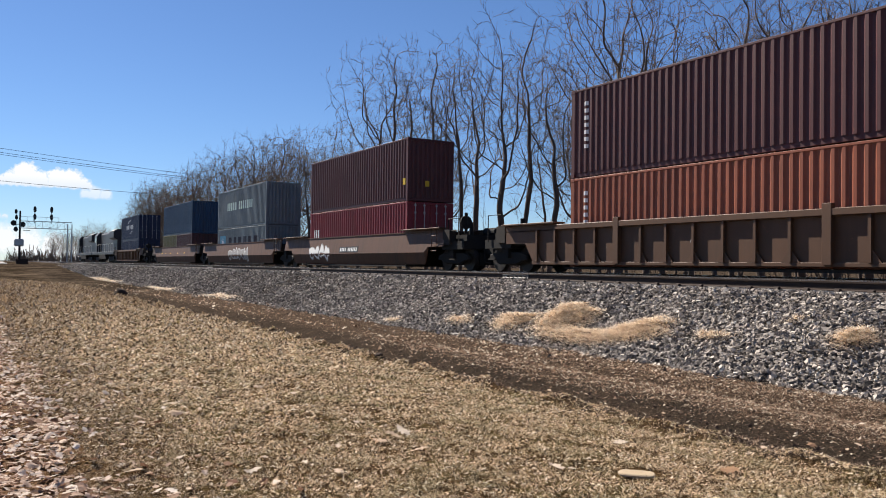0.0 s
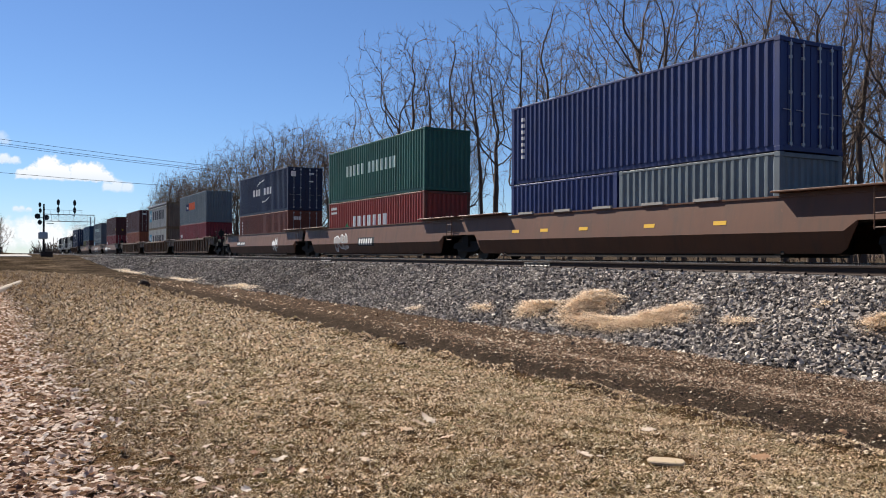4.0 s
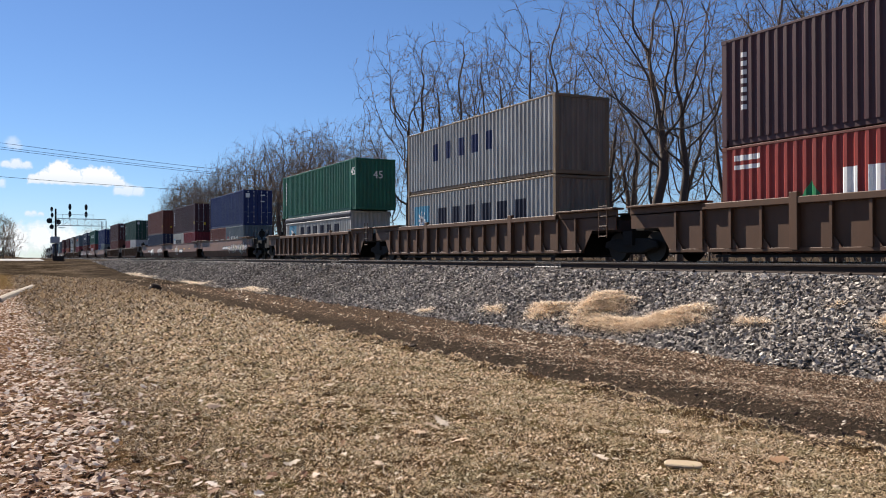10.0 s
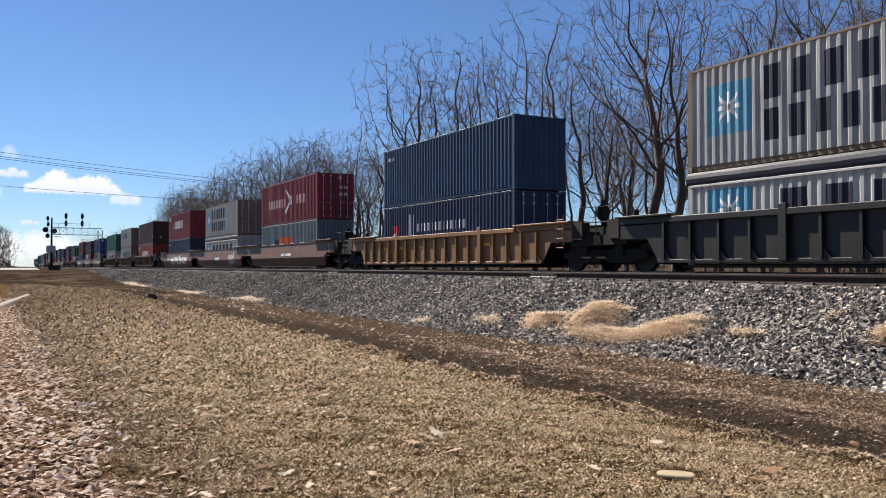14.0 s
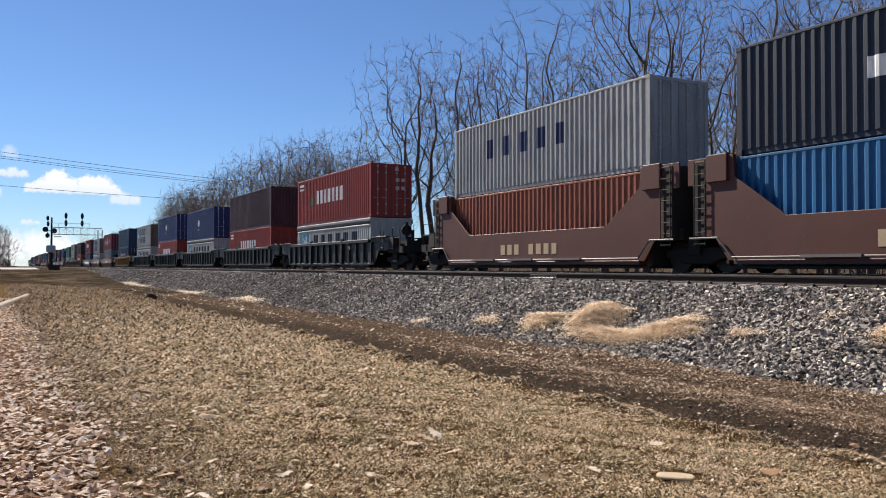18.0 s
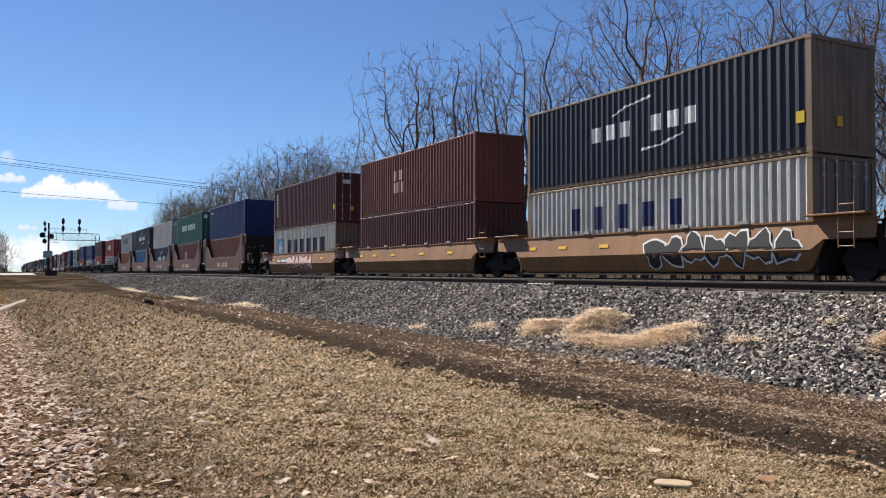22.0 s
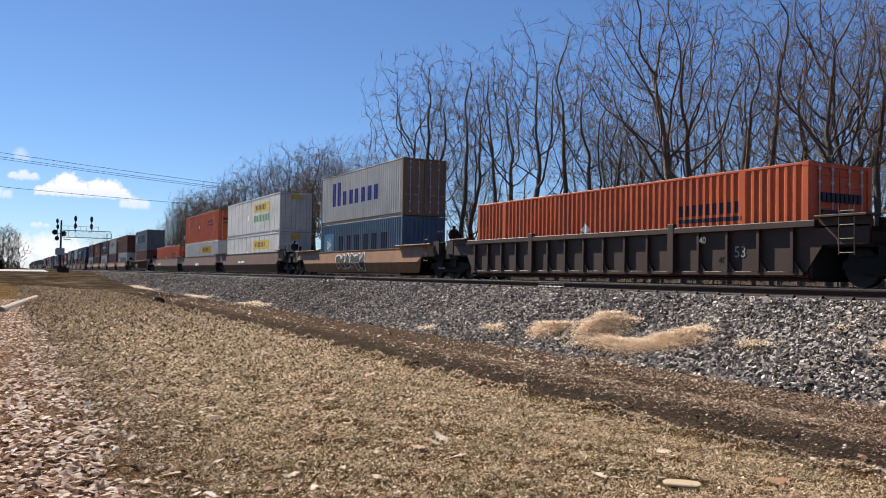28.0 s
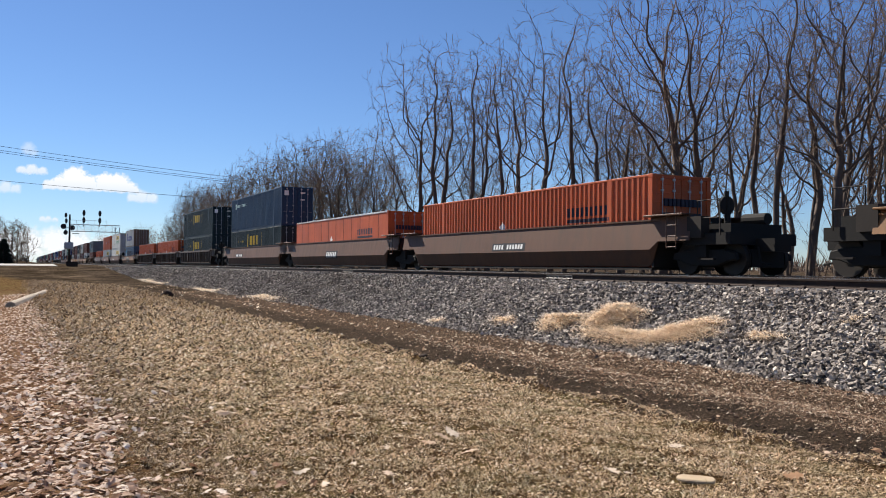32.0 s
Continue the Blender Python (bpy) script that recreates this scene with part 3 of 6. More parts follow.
def logo(kind, profs, L, H, ob):
    h = L / 2
    Y = lambda f: h - f * L            # share of the length from the leading end
    def put(mat, fill, name="marking", label="", proud=0.0):
        s = Shape()
        fill(s)
        cuts = [0] + [e for e in s.ends if 0 < e < len(s.f)] + [len(s.f)]
        for lo, hi in zip(cuts, cuts[1:]):
            piece = Shape()
            for q in s.f[lo:hi]:
                piece.quad(*[(s.v[i][0] - proud, s.v[i][1], s.v[i][2]) for i in q])
            part(name, piece.mesh(name, LOGO[mat]), ob, label=label)
    B = lambda *a, **k: (lambda s: bars(s, profs, *a, **k))
    P = lambda *a: (lambda s: side_patch(s, profs, *a))
    if kind in ("maersk", "maersk2", "maersk3"):
        put("sky", P(Y(0.06), Y(0.185), H * 0.32, H * 0.80))
        def star(s):
            c, z, w = Y(0.122), H * 0.57, 0.40
            side_patch(s, profs, c + 0.06, c - 0.06, z - 0.42, z + 0.42)
            side_patch(s, profs, c + w, c - w, z - 0.06, z + 0.06)
            for k in (-1, 1):
                side_patch(s, profs, c + w * 0.85, c - w * 0.85, z - k * 0.32 - 0.07, z - k * 0.32 + 0.07, z + k * 0.32 - 0.07, z + k * 0.32 + 0.07)
        put("white", star, proud=0.004)
        if kind == "maersk3":
            put("ink", B(Y(0.22), Y(0.65), H * 0.57, H * 0.87, 6, 0.74))
            put("ink", B(Y(0.22), Y(0.65), H * 0.20, H * 0.48, 7, 0.74))
        else:
            put("ink", B(Y(0.26), Y(0.88 if kind == "maersk" else 0.80), H * 0.38, H * 0.74, 6, 0.74))
    elif kind == "hyundai":
        put("white", B(Y(0.30), Y(0.68), H * 0.42, H * 0.70, 7, 0.74))
        put("green", lambda s: (side_patch(s, profs, Y(0.20), Y(0.23), H * 0.42, H * 0.44, H * 0.42, H * 0.62), side_patch(s, profs, Y(0.23), Y(0.26), H * 0.42, H * 0.62, H * 0.42, H * 0.44)))
        put("white", lambda s: (bars(s, profs, Y(0.035), Y(0.105), H * 0.86, H * 0.91, 1, 1), bars(s, profs, Y(0.035), Y(0.105), H * 0.78, H * 0.82, 1, 1)))
    elif kind == "cosco":
        put("navy", B(Y(0.22), Y(0.70), H * 0.48, H * 0.74, 5, 0.5))
    elif kind == "cma":
        put("white", B(Y(0.31), Y(0.71), H * 0.46, H * 0.63, 7, 0.80, gaps=(3,)))
        def swoosh(s):
            for a, b, z, q in ((0.39, 0.45, 0.70, 0.78), (0.45, 0.54, 0.78, 0.82)):
                side_patch(s, profs, Y(a), Y(b), H * z, H * z + 0.05, H * q, H * q + 0.09)
            for a, b, z, q in ((0.50, 0.58, 0.27, 0.30), (0.58, 0.65, 0.30, 0.38)):
                side_patch(s, profs, Y(a), Y(b), H * z, H * z + 0.10, H * q, H * q + 0.04)
        put("white", swoosh)
    elif kind == "china":
        put("mint", B(Y(0.22), Y(0.76), H * 0.46, H * 0.66, 13, 0.70, gaps=(5,)))
    elif kind == "hamburg":
        put("rose", B(Y(0.14), Y(0.48), H * 0.40, H * 0.60, 7, 0.7))
        put("rose", B(Y(0.66), Y(0.82), H * 0.42, H * 0.62, 3, 0.7))
        put("white", lambda s: (side_patch(s, profs, Y(0.47), Y(0.58), H * 0.76, H * 0.80, H * 0.40, H * 0.56), side_patch(s, profs, Y(0.46), Y(0.58), H * 0.22, H * 0.30, H * 0.52, H * 0.66)))
    elif kind == "pando":
        put("navy", P(Y(0.26), Y(0.36), H * 0.46, H * 0.70))
        put("orange", P(Y(0.365), Y(0.59), H * 0.48, H * 0.72))
        put("white", B(Y(0.275), Y(0.35), H * 0.52, H * 0.60, 3, 0.6), proud=0.004)
    elif kind == "pando_low":
        put("navy", P(Y(0.25), Y(0.35), H * 0.50, H * 0.64))
        put("orange", P(Y(0.36), Y(0.58), H * 0.50, H * 0.68))
    elif kind == "script":
        put("white", lambda s: (bars(s, profs, Y(0.24), Y(0.30), H * 0.5, H * 0.84, 2, 0.5), bars(s, profs, Y(0.31), Y(0.70), H * 0.55, H * 0.68, 13, 0.45)))
        put("red", P(Y(0.09), Y(0.135), H * 0.52, H * 0.68))
        put("white", P(Y(0.085), Y(0.15), H * 0.48, H * 0.52))
    elif kind == "matson":
        put("blue", lambda s: (bars(s, profs, Y(0.17), Y(0.30), H * 0.36, H * 0.84, 2, 0.7), bars(s, profs, Y(0.31), Y(0.77), H * 0.36, H * 0.64, 6, 0.74)))
    elif kind == "csx":
        put("yellow", lambda s: (bars(s, profs, Y(0.42), Y(0.60), H * 0.56, H * 0.82, 3, 0.80), side_patch(s, profs, Y(0.37), Y(0.38), H * 0.50, H * 0.88), side_patch(s, profs, Y(0.65), Y(0.66), H * 0.50, H * 0.88)))
        put("yellow", B(Y(0.17), Y(0.29), H * 0.66, H * 0.72, 7, 0.55))
    elif kind == "freight":
        put("ink", B(Y(0.725), Y(0.87), H * 0.60, H * 0.71, 9, 0.72))
        put("ink", B(Y(0.725), Y(0.87), H * 0.53, H * 0.57, 1, 1))
        def diamond(s):
            c, z = Y(0.45), H * 0.54
            for k in (-1, 1):
                side_patch(s, profs, c, c + k * 0.22, z - 0.22, z + 0.22, z - 0.005, z + 0.005)
        put("white", diamond, label="white diamond label")
    elif kind == "yellowbox":
        put("yellow", P(Y(0.55), Y(0.83), H * 0.60, H * 0.84))
        put("ink", B(Y(0.59), Y(0.77), H * 0.66, H * 0.79, 7, 0.7), proud=0.004)
        put("green", B(Y(0.56), Y(0.83), H * 0.34, H * 0.52, 10, 0.72))
        put("white", P(Y(0.43), Y(0.46), H * 0.42, H * 0.56))
    elif kind == "globe":
        put("mint", lambda s: (side_patch(s, profs, Y(0.42), Y(0.455), H * 0.54, H * 0.58, H * 0.42, H * 0.70), side_patch(s, profs, Y(0.455), Y(0.49), H * 0.42, H * 0.70, H * 0.54, H * 0.58), bars(s, profs, Y(0.42), Y(0.49), H * 0.32, H * 0.36, 4, 0.6)))
    elif kind == "cargo":
        put("mint", lambda s: (bars(s, profs, Y(0.13), Y(0.35), H * 0.72, H * 0.80, 12, 0.6), side_patch(s, profs, Y(0.09), Y(0.115), H * 0.68, H * 0.84)))
    elif kind == "block":
        put("rose", lambda s: (bars(s, profs, Y(0.34), Y(0.44), H * 0.55, H * 0.72, 2, 0.8), bars(s, profs, Y(0.34), Y(0.44), H * 0.34, H * 0.52, 3, 0.8)))
    elif kind == "column":
        put("white", lambda s: [side_patch(s, profs, Y(0.055), Y(0.068), H * z, H * z + 0.13) for z in (0.32, 0.40, 0.48, 0.56, 0.64, 0.72, 0.8)])
    elif kind == "cai":
        put("white", B(Y(0.05), Y(0.12), H * 0.48, H * 0.66, 3, 0.66))
    elif kind == "small":
        put("white", B(Y(0.04), Y(0.10), H * 0.80, H * 0.86, 4, 0.66))
    elif kind == "redword":
        put("red", B(Y(0.07), Y(0.16), H * 0.80, H * 0.86, 4, 0.8))


def text_mesh(body, size, mat):
    cu = bpy.data.curves.new("figures", "FONT")
    cu.body, cu.size, cu.align_x, cu.align_y, cu.extrude = body, size, "CENTER", "CENTER", 0.002
    ob = bpy.data.objects.new("figures", cu)
    scene.collection.objects.link(ob)
    me = bpy.data.meshes.new_from_object(ob.evaluated_get(bpy.context.evaluated_depsgraph_get()))
    bpy.data.objects.remove(ob)
    me.materials.clear()
    me.materials.append(mat)
    return me


FACING = Matrix(((0, 0, -1), (-1, 0, 0), (0, 1, 0))).to_4x4()       # lays text on a side that faces -x
REAR = Matrix(((1, 0, 0), (0, 0, -1), (0, 1, 0))).to_4x4()         # lays text on an end that faces -y


def container(L, H, col, mark="", style="iso", doors=False, posts=None, label=""):
    m = container_meshes(L, H, style)
    ob = tagged(new("shipping_container"), label, "container", "containers on the train")
    c = COL[col]
    p = COL[posts] if posts else c
    h = L / 2
    part("side_wall", m["side_near"], ob, c)
    part("side_wall", m["side_away"], ob, c)
    part("roof_panel", m["roof"], ob, c)
    part("floor_frame", m["floor_frame"], ob, p)
    lead, trail = pose(0, h - 0.03, 0, 0, 0, 180), pose(0, -h + 0.03, 0)
    shut = trail if doors else lead
    worn = RUSTSHADEDOOR if posts == "tan" else c
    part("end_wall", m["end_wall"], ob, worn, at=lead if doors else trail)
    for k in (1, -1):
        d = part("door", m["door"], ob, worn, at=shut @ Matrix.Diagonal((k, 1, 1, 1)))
        part("lock_rod", m["lock_rod"], d)
    for sx in (-1, 1):
        for sy in (-1, 1):
            part("corner_post", m["corner_post"], ob, p, at=Matrix.Translation((sx * (HALF_W - 0.088), sy * (h - 0.095), 0)) @ Matrix.Diagonal((-sx, -sy, 1, 1)) @ Matrix.Diagonal((-1, 1, 1, 1)) if sx < 0 else Matrix.Translation((sx * (HALF_W - 0.088), sy * (h - 0.095), 0)))
        part("top_rail", m["top_rail"], ob, p, at=Matrix.Translation((sx * (HALF_W - 0.035), 0, 0)) @ Matrix.Diagonal((-sx, 1, 1, 1)))
        part("bottom_rail", m["bottom_rail"], ob, p, at=Matrix.Translation((sx * (HALF_W - 0.078), 0, 0)) @ Matrix.Diagonal((-sx, 1, 1, 1)))
    for at in (lead, trail):
        part("header", m["header"], ob, p, at=at)
        part("sill", m["sill"], ob, p, at=at)
    if style == "plate":
        seam = Shape().box(-0.002, 0.01, -0.012, 0.012, 0.17, H - 0.09).mesh("seam", BLACKMARK)
        disc = Shape().tube((-0.004, 0, 0), (0.02, 0, 0), 0.075, 0.085, 14).mesh("disc", c)
        for i in range(12):
            y = -h + 1.35 * (i + 1)
            if y < h - 0.4 and abs(abs(y) - 6.0) > 0.2:
                part("seam", seam, ob, at=pose(-HALF_W + 0.009, y, 0))
        for y in (-7.3, -6.8, -4.9, -3.7, -2.6, 4.6, 5.3, 7.0, 7.4):
            part("disc", disc, ob, at=pose(-HALF_W + 0.012, y, H * 0.72))
        part("cap_rail", Shape().box(-HALF_W - 0.012, -HALF_W + 0.03, -h + 0.16, h - 0.16, H - 0.085, H - 0.005).mesh("cap_rail", COL["white"], bevel=0.006), ob, label="white painted top rail")
    for k in mark.split():
        if k == "tex":
            s = Shape()
            for i in range(3):
                s.box(-0.78 + 0.16 * i, -0.66 + 0.16 * i, -h - 0.03, -h + 0.02, H * 0.78, H * 0.86)
            part("marking", s.mesh("marking", LOGO["white"]), ob)
        elif k in ("tarp", "cover"):
            s = Shape()
            n = 60
            fold = [(1.222, -0.35), (1.262, -0.27), (1.278, -0.17), (1.25, -0.07), (1.20, 0.004), (0.6, 0.012), (0.0, 0.015)]
            fold += [(-u, w) for u, w in reversed(fold[:-1])]
            wave = lambda i, k: 0.005 * math.sin(i * 0.5 + k * 0.4) + 0.003 * math.sin(i * 1.3 + k)
            at = lambda i, k: (fold[k][0] * (1 + wave(i, k) * (0.9 if abs(fold[k][0]) > 0.7 else 0)), -h + L * i / n, H + fold[k][1] + (wave(i, k + 3) if fold[k][1] < 0 else 0))
            for i in range(n):
                for k in range(len(fold) - 1):
                    s.quad(at(i, k), at(i + 1, k), at(i + 1, k + 1), at(i, k + 1))
            part("tarp_rail", Shape().box(-1.25, -1.205, -h + 0.1, h - 0.1, H - 0.42, H - 0.35).mesh("tarp_rail", COL["white"], bevel=0.01), ob)
            part("tarpaulin", s.mesh("tarpaulin", TARP if k == "tarp" else COVER, True), ob, label="blue tarpaulin cover lashed over the top edge" if k == "tarp" else "blackish tarpaulin cover lashed over the top edge")
        elif k == "size45":
            part("figures", text_mesh("45", 0.62, LOGO["white"]), ob, at=pose(-HALF_W + 0.004, -h + 0.42, H * 0.74) @ FACING)
            part("figures", text_mesh("45", 0.62, LOGO["white"]), ob, at=pose(0.15, -h + 0.020, H * 0.68) @ REAR)
        elif k == "plates":
            s = Shape()
            for i, z in ((0.35, 0.55), (0.68, 0.55), (0.35, 0.70), (0.68, 0.70), (0.3, 0.9)):
                s.box(i - 0.1, i + 0.1, -h - 0.012, -h + 0.02, H * z - 0.09, H * z + 0.09)
            part("label_plate", s.mesh("label_plate", LOGO["rose"]), ob)
        elif k == "panelmark":
            s = Shape()
            s.box(-1.0, -0.68, -h - 0.012, -h + 0.02, H * 0.78, H * 0.90)
            s.box(0.25, 0.6, -h - 0.012, -h + 0.02, H * 0.84, H * 0.87).box(0.25, 0.55, -h - 0.012, -h + 0.02, H * 0.66, H * 0.69)
            part("label_plate", s.mesh("label_plate", LOGO["white"]), ob)
        elif k == "yellowtag":
            s = Shape().box(-HALF_W - 0.004, -HALF_W + 0.03, -h + 0.22, -h + 0.46, H * 0.26, H * 0.36).box(-0.3, -0.1, -h - 0.01, -h + 0.02, H * 0.24, H * 0.33)
            part("label_plate", s.mesh("label_plate", LOGO["yellow"]), ob, label="yellow warning label")
        elif k == "rearword":
            s = Shape()
            for i in range(9):
                s.box(-0.75 + 0.17 * i, -0.63 + 0.17 * i, -h - 0.035, -h + 0.02, H * 0.66, H * 0.74)
            s.box(-0.75, 0.75, -h - 0.035, -h + 0.02, H * 0.56, H * 0.59)
            part("marking", s.mesh("marking", LOGO["ink"]), ob)
        elif k == "rearyellow":
            s = Shape().box(-0.35, 0.35, -h - 0.035, -h + 0.02, H * 0.84, H * 0.95)
            part("marking", s.mesh("marking", LOGO["yellow"]), ob)
        else:
            logo(k, m["profs"], L, H, ob)
    return ob


# ---- well cars ----
BROWN = paint("brown_car_paint", (0.100, 0.037, 0.015), 0.75, 0.75, 0.55)
OCHRE = paint("yellow_car_paint", (0.215, 0.100, 0.032), 0.6, 0.6, 0.55)
TANCAR = paint("dusty_brown_car_paint", (0.086, 0.034, 0.014), 0.75, 0.75, 0.6)
DUSK = paint("dark_brown_car_paint", (0.042, 0.021, 0.013), 0.7, 0.6, 0.6)
WARM = paint("rusty_brown_car_paint", (0.088, 0.040, 0.018), 0.7, 0.45, 0.6)
COAL = paint("black_car_paint", (0.010, 0.009, 0.009), 0.5, 0.4, 0.5)
OXIDE = paint("red_oxide_car_paint", (0.072, 0.019, 0.011), 0.5, 0.5, 0.55)


def sill_mesh(half, top, mid, low, cut):
    """A smooth side sill: widest at mid, drawn in above and below, cut away over the trucks at both ends."""
    xw = lambda z: np.interp(z, [low, mid, top], [-1.34, -1.50, -1.36])
    st = [(-half + 0.12, 0.98), (-half + cut - 0.35, 0.98), (-half + cut, low + 0.12), (-half + cut + 0.2, low)]
    st = st + [(-y, z) for y, z in reversed(st)]
    s = Shape()
    for (ya, za), (yb, zb) in zip(st, st[1:]):
        for u0, u1 in ((0.0, 0.5), (0.5, 1.0)):
            def zz(zbot, u):
                m = max(mid, zbot + 0.02)
                return top + (m - top) * u * 2 if u <= 0.5 else m + (zbot - m) * (u - 0.5) * 2
            q = [(ya, zz(za, u0)), (yb, zz(zb, u0)), (yb, zz(zb, u1)), (ya, zz(za, u1))]
            for off in (0.0, 0.04):
                s.quad(*[(float(xw(z)) + off, y, z) for y, z in q])
        s.quad((float(xw(za)), ya, za), (float(xw(zb)), yb, zb), (float(xw(zb)) + 0.04, yb, zb), (float(xw(za)) + 0.04, ya, za))
    s.box(-1.40, -1.28, -half + 0.12, half - 0.12, top - 0.01, top + 0.035)
    return s


BOGIE = {}


def bogie_meshes():
    if not BOGIE:
        s = Shape()
        s.prism([(-1.25, 0.42), (-1.2, 0.62), (-0.75, 0.72), (0.75, 0.72), (1.2, 0.62), (1.25, 0.42), (0.95, 0.40), (0.55, 0.26), (-0.55, 0.26), (-0.95, 0.40)], "x", -0.07, 0.07)
        BOGIE["side_frame"] = s.mesh("side_frame", BLACK, bevel=0.03)
        w = Shape().tube((-0.07, 0, 0.457), (0.06, 0, 0.457), 0.457, 0.452, 28).tube((0.06, 0, 0.457), (0.09, 0, 0.457), 0.485, 0.485, 28).tube((-0.09, 0, 0.457), (-0.07, 0, 0.457), 0.15, 0.15, 14)
        BOGIE["wheel"] = w.mesh("wheel", WHEEL)
        BOGIE["bolster"] = Shape().box(-1.2, 1.2, -0.22, 0.22, 0.50, 0.95).box(-0.62, 0.62, -1.35, 1.35, 0.22, 0.72).tube((-0.75, -0.88, 0.457), (0.75, -0.88, 0.457), 0.085, 0.085, 10).tube((-0.75, 0.88, 0.457), (0.75, 0.88, 0.457), 0.085, 0.085, 10).mesh("bolster", BLACK)
    return BOGIE


def add_bogie(car, y):
    b = bogie_meshes()
    t = part("truck", b["bolster"], car, at=pose(0, y, 0), label="two-axle black truck")
    for sx in (-1, 1):
        part("side_frame", b["side_frame"], t, at=pose(sx * 1.02, 0, 0))
        for y2 in (-0.88, 0.88):
            part("wheel", b["wheel"], t, at=pose(sx * 0.755, y2, 0, 0, 0, 0 if sx < 0 else 180))


def coupler_meshes(gap):
    """The black platform past the end of a set: deck, draft gear, railings, brake gear."""
    s = Shape().box(-1.3, 1.3, -0.5, 1.25, 0.85, 1.18).box(-0.32, 0.32, 1.2, gap, 0.66, 1.02).box(-1.0, 1.0, -0.4, 1.0, 1.18, 1.45)
    t = Shape().path([(-1.36, 0.1, 1.1), (-1.36, 0.1, 2.1), (-1.36, 0.95, 2.1), (-1.36, 0.95, 1.1)], 0.022, 5).path([(-1.36, 0.1, 1.6), (-1.36, 0.95, 1.6)], 0.02, 5)
    u = Shape().path([(-0.4, gap - 0.5, 0.8), (-0.5, gap - 0.3, 0.35), (-0.45, gap, 0.3)], 0.03, 6)
    w = Shape().tube((-0.9, 0.75, 1.5), (-0.9, 0.75, 2.35), 0.07, 0.07, 8).tube((-0.9, 0.70, 1.95), (-0.9, 0.78, 1.95), 0.27, 0.27, 16)
    x = Shape().box(-1.42, -1.1, -0.25, 0.3, 1.05, 1.66)
    y = Shape().tube((0.5, 0.1, 1.62), (0.5, 0.95, 1.62), 0.17, 0.17, 12)
    z = Shape().tube((-0.3, 0.2, 1.45), (-0.3, 0.2, 2.0), 0.09, 0.09, 8)
    q = Shape().box(-1.46, -1.36, 0.35, 0.8, 0.42, 0.47)
    return {"deck": s.mesh("deck", BLACK), "handrail": t.mesh("handrail", DARKSTEEL), "air_hose": u.mesh("air_hose", BLACK), "hand_brake": w.mesh("hand_brake", BLACK), "step_box": x.mesh("step_box", DARKSTEEL), "air_tank": y.mesh("air_tank", BLACK), "valve": z.mesh("valve", BLACK), "step": q.mesh("step", DARKSTEEL)}


COUPLER = {}


def ladder_mesh(h0, h1):
    s = Shape()
    for y in (-0.2, 0.2):
        s.tube((0, y, h0), (0, y, h1), 0.016, 0.016, 5)
    z = h0 + 0.05
    while z < h1:
        s.tube((0, -0.2, z), (0, 0.2, z), 0.014, 0.014, 5)
        z += 0.32
    return s


WELLS = {}


